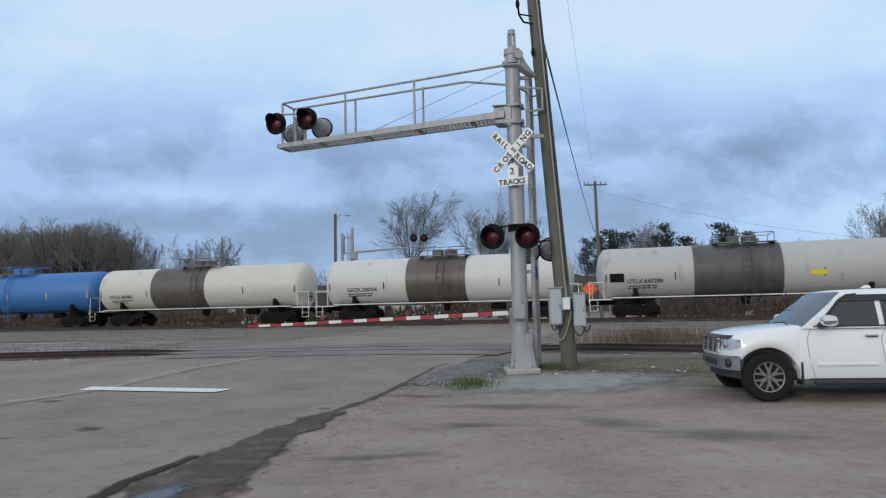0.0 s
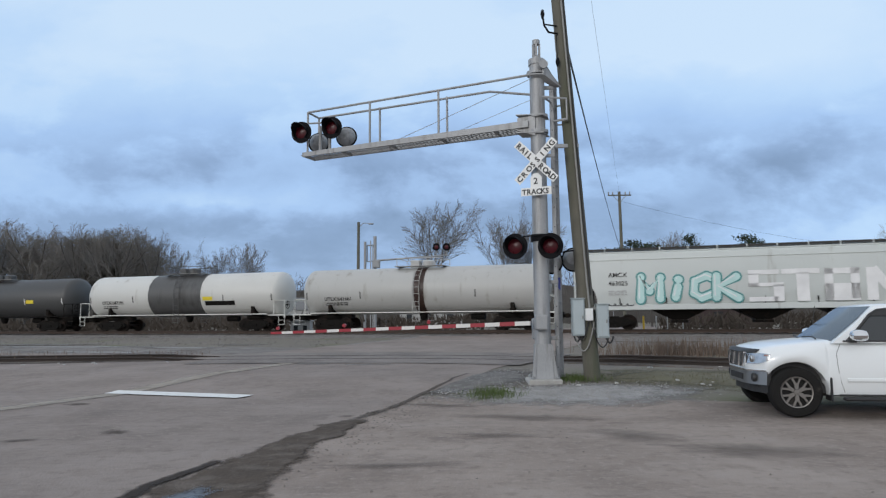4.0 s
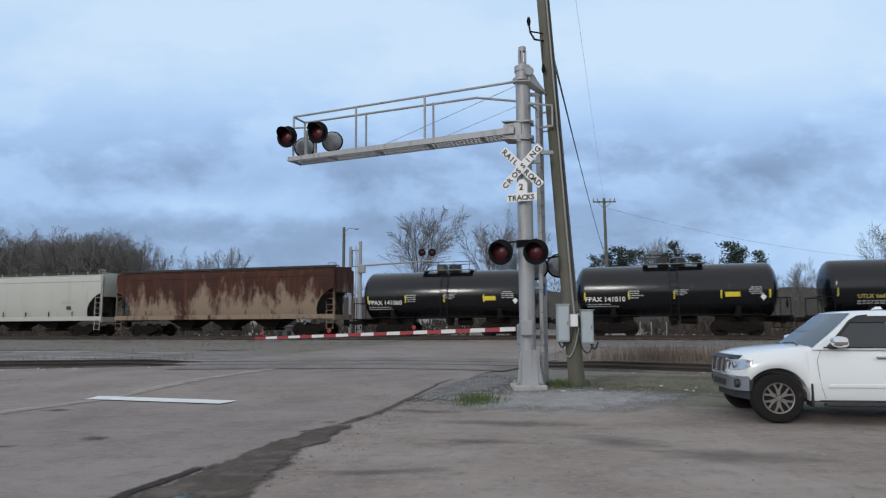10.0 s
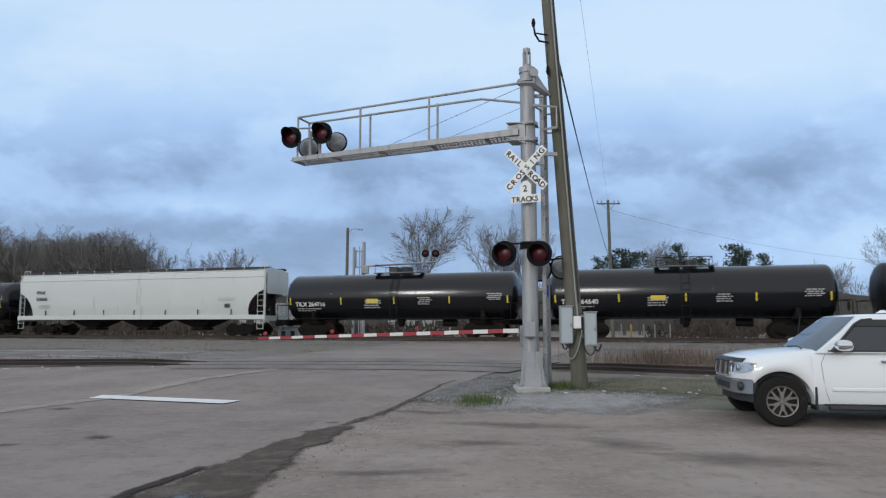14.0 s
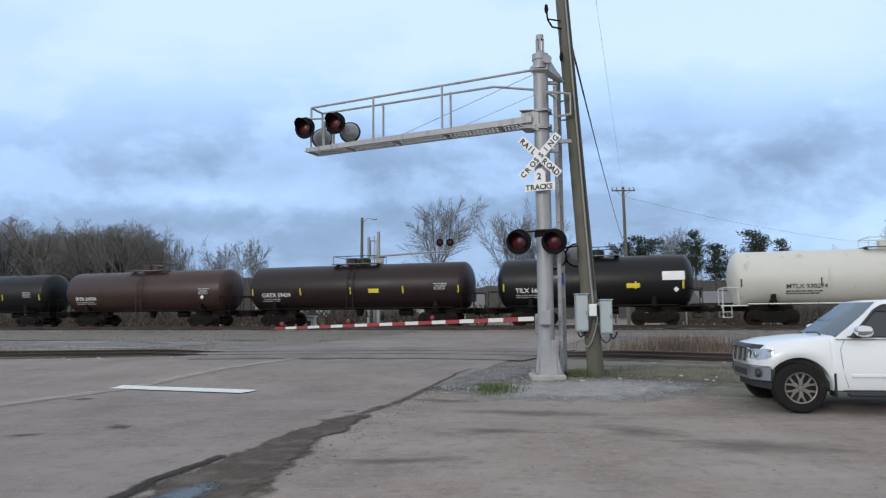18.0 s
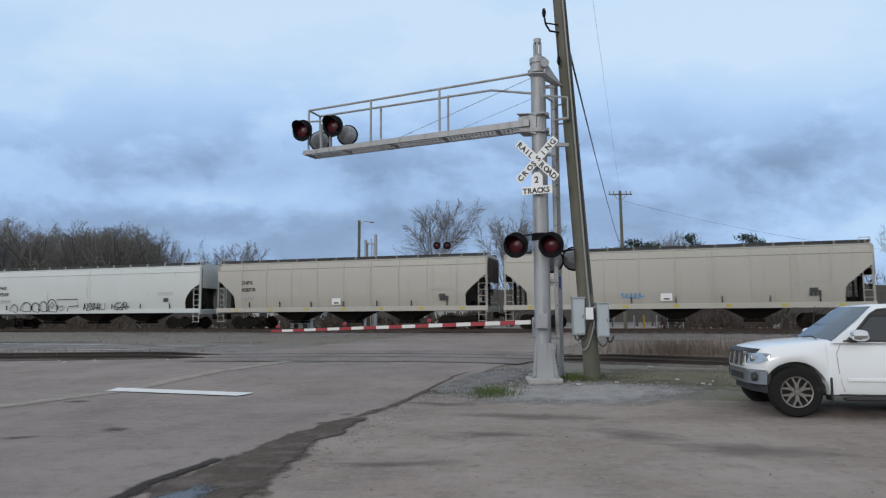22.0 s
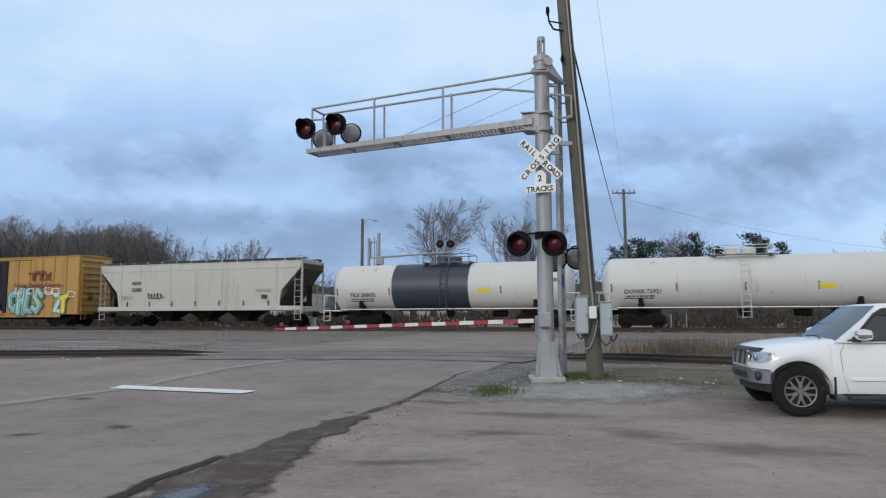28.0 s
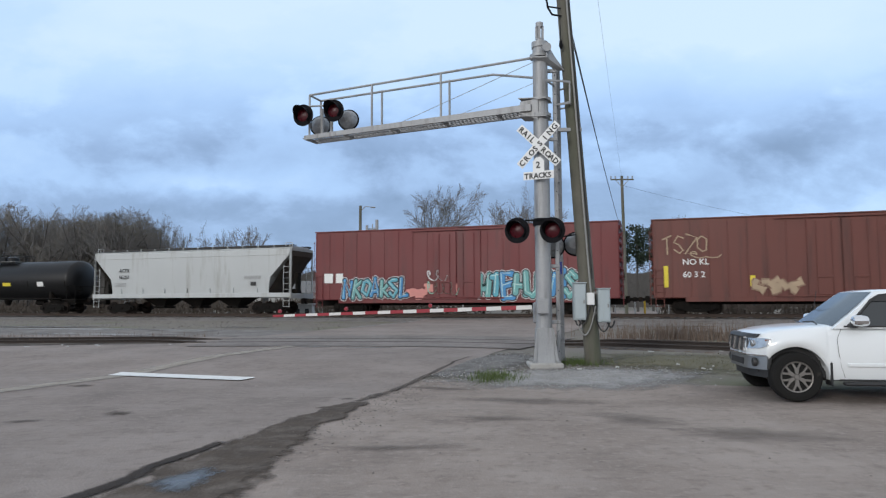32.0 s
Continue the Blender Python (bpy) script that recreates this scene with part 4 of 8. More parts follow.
P_DKBROWN = coat_paint("dark_brown_tank_paint", (0.020, 0.012, 0.0115), (0.012, 0.008, 0.008), 0.4, rough=0.45, spec=0.3)
P_HWHITE = coat_paint("hopper_white", (0.525, 0.555, 0.54), amount=0.22)
P_HGREY = coat_paint("hopper_grey", (0.42, 0.42, 0.405), (0.25, 0.235, 0.20), 0.46, scale=0.6)
P_HBEIGE = coat_paint("hopper_beige", (0.435, 0.44, 0.395), (0.30, 0.32, 0.27), 0.34, scale=0.6)
P_HTAN = coat_paint("hopper_tan_grey", (0.375, 0.36, 0.32), (0.32, 0.29, 0.24), 0.36, scale=0.6)
P_RUSTY = mat("rusted_hopper", (0.055, 0.024, 0.018), 0.9, vary=0.45, scale=0.7, fine=20, bump=0.006, dirt=(0.115, 0.045, 0.027), dirt_amount=0.45, dirt_scale=0.7, streak=True, spec=0.25)


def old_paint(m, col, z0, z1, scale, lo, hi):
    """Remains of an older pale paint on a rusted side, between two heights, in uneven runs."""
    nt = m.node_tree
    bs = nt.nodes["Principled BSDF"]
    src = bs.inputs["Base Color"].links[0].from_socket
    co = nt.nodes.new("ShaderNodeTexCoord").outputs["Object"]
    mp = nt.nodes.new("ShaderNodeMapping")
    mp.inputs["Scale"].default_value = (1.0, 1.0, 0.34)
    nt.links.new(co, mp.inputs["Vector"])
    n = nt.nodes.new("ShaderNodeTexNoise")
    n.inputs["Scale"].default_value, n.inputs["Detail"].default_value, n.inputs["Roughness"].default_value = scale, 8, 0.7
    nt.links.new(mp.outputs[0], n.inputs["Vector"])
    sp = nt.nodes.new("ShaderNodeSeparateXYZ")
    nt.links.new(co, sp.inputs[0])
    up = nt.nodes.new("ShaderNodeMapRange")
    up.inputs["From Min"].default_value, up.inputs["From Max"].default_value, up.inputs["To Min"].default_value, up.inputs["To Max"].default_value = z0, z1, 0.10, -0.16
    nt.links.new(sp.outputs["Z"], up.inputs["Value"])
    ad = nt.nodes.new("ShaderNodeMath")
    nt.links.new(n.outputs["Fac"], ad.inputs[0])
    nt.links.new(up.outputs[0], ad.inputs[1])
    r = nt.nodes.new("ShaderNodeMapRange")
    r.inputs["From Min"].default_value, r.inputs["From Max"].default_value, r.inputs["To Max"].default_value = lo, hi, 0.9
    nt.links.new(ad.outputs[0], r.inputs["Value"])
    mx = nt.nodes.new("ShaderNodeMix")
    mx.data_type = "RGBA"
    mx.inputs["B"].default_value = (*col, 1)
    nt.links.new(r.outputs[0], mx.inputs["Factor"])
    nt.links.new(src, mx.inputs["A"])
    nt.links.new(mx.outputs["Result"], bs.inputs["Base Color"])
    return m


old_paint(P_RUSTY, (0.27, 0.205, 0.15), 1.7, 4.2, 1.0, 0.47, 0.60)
P_RED = coat_paint("boxcar_red", (0.135, 0.018, 0.020), (0.070, 0.016, 0.016), 0.45)
P_RED2 = coat_paint("boxcar_dull_red", (0.138, 0.018, 0.019), (0.070, 0.016, 0.016), 0.40)
P_BRICK = coat_paint("boxcar_brown_red", (0.130, 0.036, 0.026), (0.075, 0.026, 0.020), 0.45)
P_TTX = coat_paint("boxcar_yellow", (0.43, 0.245, 0.058), (0.22, 0.13, 0.055), 0.42)
P_DOOR = coat_paint("door_black", (0.011, 0.011, 0.014), (0.03, 0.028, 0.03), 0.2, spec=0.25)
P_TEAL = mat("spray_teal", (0.14, 0.36, 0.35), 0.6, vary=0.2, scale=2, bump=0)
P_SBLUE = mat("spray_blue", (0.06, 0.25, 0.50), 0.6, vary=0.25, scale=2, bump=0)
P_SWHITE = mat("spray_white", (0.72, 0.72, 0.72), 0.6, vary=0.2, scale=1.5, bump=0)
P_RBROWN = mat("red_brown_lettering", (0.15, 0.035, 0.02), 0.6, vary=0.15, scale=2, bump=0)
P_STEAL2 = mat("spray_sea_blue", (0.10, 0.36, 0.45), 0.6, vary=0.25, scale=2, bump=0)
P_SPINK = mat("spray_pink", (0.62, 0.25, 0.22), 0.6, vary=0.2, scale=2, bump=0)
P_SGREEN = mat("spray_green", (0.24, 0.42, 0.33), 0.6, vary=0.2, scale=2, bump=0)
P_PANEL = mat("panel_grey", (0.20, 0.20, 0.20), 0.6, vary=0.25, scale=4, bump=0)
WHITE_TRIM = coat_paint("white_trim", (0.66, 0.66, 0.62), RUST, 0.25)


def tank(label, body, **k):
    return dict(kind=tank_car, label=label, body=body, **k)


def hop(label, body, **k):
    return dict(kind=hopper, label=label, body=body, **k)


def box(label, body, **k):
    return dict(kind=boxcar, label=label, body=body, **k)


Y_P = lambda x, w=0.8: (x, w * 0.9, 2.45, 0.26, M_YELLOW_L)
G_P = lambda x, w=1.1: (x, w * 0.9, 2.55, 0.45, "text")
blk = dict(size=0.40, ink=M_WHITE_L, tick=M_YELLOW_L)
# where each car's body begins and ends along the near faces when the clip starts
CONSIST = [
    (-41.04, -25.23, tank("bright blue tank car with a dark middle belt", P_BLUE, belt=(0.35, 0.42, P_BELT_GREY), trim=M_UNDER)),
    (-25.25, -8.73, tank("cream tank car with a dark brown middle belt", P_CREAM, belt=(0.29, 0.55, P_BELT_BROWN), belt_label="dark brown belt", trim=WHITE_TRIM, marks="UTLX 641801", mark_at=-6.9, tick=M_BLACK_L, fit=P_BELT_BROWN)),
    (-7.45, 8.56, tank("white tank car with a dark brown middle belt", P_WHITE, belt=(0.36, 0.60, P_BELT_BROWN), belt_label="dark brown belt", trim=WHITE_TRIM, marks="GATX 200704", mark_at=-6.2, tick=M_BLACK_L, fit=P_BELT_BROWN)),
    (9.89, 26.23, tank("light grey tank car with a charcoal middle belt", P_LGREY, belt=(0.33, 0.61, P_BELT_GREY), belt_label="charcoal belt", trim=WHITE_TRIM, marks="UTLX 647288", mark_at=-6.4, tick=M_BLACK_L, fit=P_BELT_GREY, patches=[Y_P(0.69, 0.9), (0.05, 0.8, 2.35, 0.5, M_UNDER)])),
    (27.73, 43.59, tank("dark grey tank car with a rust run down the middle", P_DKGREY, belt=(0.485, 0.515, P_BROWN), belt_label="rust stain", patches=[Y_P(0.74), (0.85, 0.35, 2.7, 0.3, M_WHITE_L), (0.22, 1.8, 2.15, 0.22, "text")], tick=M_WHITE_L)),
    (45.09, 61.55, tank("white tank car with a stained charcoal middle belt", P_WHITE, belt=(0.35, 0.62, P_BELT_GREY), belt_label="charcoal belt", trim=WHITE_TRIM, marks="UTLX 647191", mark_at=-6.6, tick=M_BLACK_L, fit=P_BELT_GREY, patches=[Y_P(0.63, 0.9), (0.64, 2.4, 2.1, 0.3, M_UNDER)])),
    (63.00, 79.56, tank("light grey tank car with a rust streak", P_LGREY, belt=(0.49, 0.53, P_BROWN), belt_label="rust streak", trim=WHITE_TRIM, marks="UTLX 641661", mark_at=-6.4, tick=M_BLACK_L)),
    (81.06, 101.46, hop("white covered hopper sprayed with teal and white letters", P_HWHITE, marks=["AMCX", "463025"])),
    (103.21, 119.59, tank("slate black tank car with a plain drum", P_SLATE, marks="UTLX 20008", size=0.32, mark_at=-6.0, ink=M_DULLYEL, tick=M_DULLYEL)),
    (120.31, 139.34, hop("stained light grey covered hopper with a leaf emblem", P_HGREY, marks=["ADMX 50181"], mark_x=2.2, stake=P_HGREY)),
    (140.63, 158.69, hop("weathered beige covered hopper", P_HBEIGE, marks=["TILX", "56808"], mark_x=1.5)),
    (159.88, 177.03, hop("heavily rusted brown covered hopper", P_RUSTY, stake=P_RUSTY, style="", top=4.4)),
    (178.70, 189.96, tank("short black tank car with white lettering", P_BLACK, marks="FPAX 141060", mark_at=-5.0, patches=[Y_P(0.72, 0.85), G_P(0.82, 0.9), (0.28, 0.8, 2.4, 0.5, "text"), (0.5, 0.8, 2.55, 0.35, "text"), (0.88, 0.3, 1.9, 0.4, M_WHITE_L)], **blk)),
    (192.23, 203.29, tank("short black tank car with white lettering", P_BLACK, marks="FPAX 141010", mark_at=-4.9, patches=[Y_P(0.74, 0.85), G_P(0.85, 0.9), (0.28, 0.8, 2.4, 0.5, "text"), (0.5, 0.8, 2.55, 0.35, "text"), (0.90, 0.3, 1.9, 0.4, M_WHITE_L)], **blk)),
    (205.32, 222.57, tank("long black tank car with yellow lettering", P_BLACK, marks="UTLX 666974", size=0.30, mark_at=-7.1, patches=[Y_P(0.6, 0.9), G_P(0.86, 1.3), (0.9, 0.32, 1.85, 0.34, M_WHITE_L)], ink=M_DULLYEL, tick=M_DULLYEL, dome=-0.4)),
    (223.84, 244.90, hop("clean white covered hopper", P_HWHITE, marks=["FPAX", "500606"], mark_x=1.7)),
    (246.13, 261.90, tank("glossy black tank car with white lettering", P_BLACK, marks="TILX 264716", mark_at=-6.9, patches=[(0.37, 1.2, 2.1, 0.55, "text"), Y_P(0.38, 0.9), G_P(0.88, 1.2), (0.6, 1.0, 2.3, 0.5, "text")], **blk)),
    (263.51, 279.22, tank("glossy black tank car with white lettering", P_BLACK, marks="TILX 264640", mark_at=-6.9, patches=[(0.37, 1.2, 2.1, 0.55, "text"), Y_P(0.38, 0.9), G_P(0.88, 1.2), (0.6, 1.0, 2.3, 0.5, "text")], **blk)),
    (280.87, 297.07, tank("dull black tank car with white lettering", P_BLACKD, marks="TILX 260907", mark_at=-6.9, patches=[G_P(0.86, 1.1)], **blk)),
    (298.65, 313.14, tank("rust brown tank car with white lettering", P_BROWN, marks="SHPX 210326", mark_at=-5.9, tick=P_BROWN, ink=M_WHITE_L, patches=[G_P(0.85, 1.0), (0.86, 0.3, 1.9, 0.32, M_WHITE_L)])),
    (314.75, 330.61, tank("dark brown tank car with white lettering", P_DKBROWN, marks="GATX 59439", mark_at=-6.6, patches=[Y_P(0.58, 0.8), G_P(0.86, 1.1)], **blk)),
    (332.23, 343.70, tank("short black tank car with white lettering", P_BLACKD, marks="TILX 160146", mark_at=-4.4, patches=[Y_P(0.68, 0.8), (0.85, 1.2, 2.85, 0.5, M_WHITE_L), (0.9, 0.3, 1.85, 0.32, M_WHITE_L)], **blk)),
    (345.45, 362.28, tank("white tank car with railed side walks", P_CREAM, trim=WHITE_TRIM, marks="MTLX 930274", mark_at=-5.6, tick=M_BLACK_L, patches=[Y_P(0.62, 0.7)])),
    (363.46, 383.83, hop("white covered hopper sprayed with black scrawl", P_HWHITE, marks=["FPAX", "979209"], mark_x=1.7)),
    (385.15, 404.41, hop("dusty tan grey covered hopper with ribbed sides", P_HTAN, ticks=7, marks=["SHPX", "458770"], ribs=9, mark_x=2.0)),
    (405.38, 424.98, hop("dusty tan grey covered hopper with ribbed sides", P_HTAN, ticks=7, marks=["SHPX", "458907"], ribs=9, mark_x=2.0)),
    (426.64, 445.92, box("dull red boxcar sprayed with white letters", P_RED, door=(0.42, 0.58), patches=[(0.035, 0.62, 2.0, 0.62, M_WHITE_L), (0.078, 0.5, 2.0, 0.62, M_WHITE_L), (0.93, 0.5, 1.3, 0.55, M_WHITE_L)])),
    (448.04, 459.11, tank("short black tank car with white lettering", P_BLACK, marks="FPAX 141062", mark_at=-5.0, patches=[Y_P(0.60, 0.9), G_P(0.84, 0.9), (0.87, 0.3, 1.9, 0.34, M_WHITE_L)], **blk)),
    (461.39, 480.66, box("yellow boxcar with black doors, sprayed along the bottom", P_TTX, top=5.28, door=(0.358, 0.632), doors=2, door_mat=P_DOOR, door_label="black plug door", rib_step=1.15, rib_depth=0.06)),
    (482.57, 499.52, hop("dirty greenish grey covered hopper with steep end slopes", P_ADI, style="sloped", marks=["ADIX", "50383"], ribs=4, mark_x=3.0)),
    (501.44, 517.23, tank("white tank car with a navy middle belt", P_WHITE, belt=(0.28, 0.60, P_BELT_NAVY), belt_label="navy belt", trim=WHITE_TRIM, marks="TILX 200672", mark_at=-6.4, tick=M_BLACK_L, patches=[Y_P(0.64, 0.8)], fit=P_BELT_NAVY)),
    (518.87, 534.30, tank("white tank car with railed side walks", P_WHITE, trim=WHITE_TRIM, marks="DOWX 73921", mark_at=-6.4, tick=M_BLACK_L, patches=[Y_P(0.73, 0.9)])),
    (535.91, 551.74, tank("dull black tank car with a yellow panel", P_BLACKD, marks="UTLX 669033", mark_at=-6.6, ink=M_DULLYEL, patches=[Y_P(0.57, 0.9), (0.79, 0.6, 2.4, 0.35, M_WHITE_L)], tick=M_UNDER)),
    (553.88, 570.47, hop("pale grey covered hopper with steep end slopes", P_ACF, style="sloped", marks=["ACFX", "56253"], mark_x=2.4, stake=P_ACF)),
    (572.28, 591.74, box("red boxcar sprayed with blue and teal letters", P_RED2, top=5.34, door=(0.42, 0.58), patches=[(0.035, 0.62, 2.0, 0.62, M_WHITE_L), (0.078, 0.5, 2.0, 0.62, M_WHITE_L)])),
    (593.56, 612.13, box("brown red boxcar with white lettering and sprayed patches", P_BRICK, top=5.30, door=(0.42, 0.60), patches=[(0.03, 0.25, 1.5, 1.2, M_YELLOW_L), (0.27, 0.25, 1.5, 0.6, M_YELLOW_L)], words=[("NO KL", 0.085, 2.75, 0.46), ("60 3 2", 0.085, 2.05, 0.46)])),
]


# ---- sprayed pictures and marks on the sides ----
M_SPBLACK = mat("spray_black", (0.025, 0.025, 0.03), 0.6, vary=0.2, scale=2, bump=0)
P_SAQUA = mat("spray_pale_aqua", (0.46, 0.66, 0.64), 0.6, vary=0.15, scale=2, bump=0)
P_STAN = mat("spray_tan", (0.40, 0.30, 0.20), 0.7, vary=0.25, scale=2, bump=0)
P_SDTEAL = mat("spray_dark_teal", (0.05, 0.22, 0.22), 0.6, vary=0.2, scale=2, bump=0)


def ribbon(pts, w, y):
    """A painted stroke through (x, z) points, w wide, on the plane at depth y."""
    g = Geo()
    n = len(pts)
    rows = []
    for i in range(n):
        a, b = Vector(pts[max(i - 1, 0)]), Vector(pts[min(i + 1, n - 1)])
        d = (b - a)
        d = d.normalized() if d.length > 1e-6 else Vector((1, 0))
        o = Vector((-d.y, d.x)) * w / 2
        p = Vector(pts[i])
        rows.append([(p.x - o.x, y, p.y - o.y), (p.x + o.x, y, p.y + o.y)])
    return g.loft(rows, closed=False, caps=False)


def puff(cx, cz, rx, rz, y, rng, square=0.5, n=22, wob=0.12):
    """A rounded, uneven letter body."""
    pts = []
    ph = rng.uniform(0, 9)
    for i in range(n):
        a = 2 * math.pi * i / n
        c, s_ = math.cos(a), math.sin(a)
        k = 1 + wob * noise.noise((c * 1.7, s_ * 1.7, ph))
        e = 1 - square * 0.6
        pts.append((cx + rx * k * math.copysign(abs(c) ** e, c), y, cz + rz * k * math.copysign(abs(s_) ** e, s_)))
    return Geo().add([(cx, y, cz)] + pts, [(0, 1 + i, 1 + (i + 1) % n) for i in range(n)])




def wild_piece(shell, x0, x1, z0, z1, n, y, seed, fills, line, edge):
    """A tangle of sharp sprayed strokes, each edged light and dark."""
    rng = random.Random(seed)
    w = (x1 - x0) / n
    for k in range(n):
        bx = x0 + w * (k + 0.5)
        pts = [(bx + rng.uniform(-0.75, 0.75) * w, z0 + (z1 - z0) * f) for f in (1.0, 0.72, 0.45, 0.2, 0.0)]
        if k % 2:
            pts = [(bx - 0.7 * w, z0 + (z1 - z0) * rng.uniform(0.5, 0.95)), (bx, z0 + (z1 - z0) * rng.uniform(0.3, 0.9)), (bx + 0.6 * w, z0 + (z1 - z0) * rng.uniform(0.1, 0.8)), (bx + 1.0 * w, z0 + (z1 - z0) * rng.uniform(0.0, 0.5))]
        d = 0.0012 * k
        t = rng.uniform(0.22, 0.34)
        part("sprayed_edge", ribbon(pts, t + 0.13, y - d), edge, shell)
        part("sprayed_outline", ribbon(pts, t + 0.07, y - 0.003 - d), line, shell)
        part("sprayed_letter", ribbon(pts, t, y - 0.006 - d), fills[k % len(fills)], shell)


def scrawl(shell, x0, x1, z0, z1, loops, y, seed, paint, w=0.05):
    """A looping handwritten line."""
    rng = random.Random(seed)
    pts = []
    N = loops * 12
    for i in range(N + 1):
        t = i / N
        a = 2 * math.pi * loops * t
        pts.append((x0 + (x1 - x0) * (t + 0.35 / loops * math.cos(a)), (z0 + z1) / 2 + (z1 - z0) / 2 * math.sin(a) * (0.6 + 0.4 * noise.noise((t * 6, seed, 0)))))
    part("sprayed_line", ribbon(pts, w, y), paint, shell)


def shell_of(car):
    return next(o for o in car.children if o.name.split(".")[0] in ("shell", "tank"))


# strokes of letter-like shapes in a unit cell
GLYPH = {
    "M": [[(0.05, 0), (0.1, 1), (0.5, 0.4), (0.9, 1), (0.95, 0)]],
    "I": [[(0.5, 0), (0.5, 0.62)], [(0.5, 0.92), (0.5, 1.0)]],
    "E": [[(0.9, 1), (0.1, 0.95), (0.08, 0), (0.95, 0.05)], [(0.1, 0.5), (0.8, 0.52)]],
    "C": [[(0.95, 0.8), (0.6, 1), (0.15, 0.75), (0.12, 0.25), (0.55, 0), (0.95, 0.2)]],
    "K": [[(0.1, 0), (0.1, 1)], [(0.9, 0.95), (0.15, 0.45), (0.95, 0)]],
    "A": [[(0, 0), (0.45, 1), (0.95, 0)], [(0.2, 0.35), (0.75, 0.35)]],
    "N": [[(0.05, 0), (0.08, 1), (0.9, 0.05), (0.95, 1)]],
    "U": [[(0.05, 1), (0.1, 0.2), (0.5, 0), (0.9, 0.2), (0.95, 1)]],
    "S": [[(0.95, 0.85), (0.5, 1), (0.1, 0.75), (0.5, 0.5), (0.92, 0.28), (0.5, 0), (0.05, 0.15)]],
    "H": [[(0.1, 0), (0.1, 1)], [(0.9, 0), (0.9, 1)], [(0.1, 0.5), (0.9, 0.5)]],
    "L": [[(0.15, 1), (0.1, 0.05), (0.95, 0)]],
    "T": [[(0, 0.95), (1, 1)], [(0.5, 0.95), (0.45, 0)]],
    "W": [[(0, 1), (0.25, 0), (0.5, 0.6), (0.75, 0), (1, 1)]],
    "O": [[(0.5, 1), (0.1, 0.75), (0.1, 0.25), (0.5, 0), (0.9, 0.25), (0.9, 0.75), (0.5, 1)]],
    "Z": [[(0.05, 1), (0.95, 0.95), (0.1, 0.05), (1, 0)]],
    "R": [[(0.1, 0), (0.1, 1), (0.8, 0.9), (0.8, 0.55), (0.15, 0.5), (0.95, 0)]],
}


def stroke(pts, w, y):
    """A sprayed stroke with round ends and joints."""
    g = ribbon(pts, w, y) if len(pts) > 1 else Geo()
    n = 10
    for j, (px_, pz_) in enumerate(pts):
        yy = y - 0.0003 * (1 + j % 2)
        g.add([(px_, yy, pz_)] + [(px_ + w / 2 * math.cos(2 * math.pi * i / n), yy, pz_ + w / 2 * math.sin(2 * math.pi * i / n)) for i in range(n)], [(0, 1 + i, 1 + (i + 1) % n) for i in range(n)])
    return g


def fat_word(shell, word, x0, x1, z0, z1, y, fills, line, w=0.30, edge=0.07, seed=1, halo=None, wob=0.06, lights=None):
    """Letter-like shapes in fat strokes, outlined, crowding one another; halo lays a rim round all."""
    rng = random.Random(seed)
    step = (x1 - x0) / len(word)
    for k, ch in enumerate(word):
        cx, cw = x0 + step * (k + 0.08), step * rng.uniform(0.82, 1.0)
        up, dn = z1 + rng.uniform(-0.10, 0.04) * (z1 - z0), z0 + rng.uniform(-0.02, 0.08) * (z1 - z0)
        lean = rng.uniform(-0.12, 0.18) * step
        yk = y - 0.0022 * k
        for pl in GLYPH[ch]:
            pts = [(cx + cw * u + lean * v + rng.uniform(-wob, wob) * cw, dn + (up - dn) * v + rng.uniform(-wob, wob) * (up - dn)) for u, v in pl]
            if halo:
                part("sprayed_edge", stroke(pts, w + 2 * edge + 0.07, y + 0.010 - 0.0001 * k), halo, shell)
            part("sprayed_outline", stroke(pts, w + 2 * edge, yk), line, shell)
            part("sprayed_letter", stroke(pts, w, yk - 0.0010), fills[k % len(fills)], shell)
            if lights:
                part("sprayed_line", ribbon([(p - w * 0.2, q + w * 0.18) for p, q in pts], w * 0.16, yk - 0.0018), lights, shell)


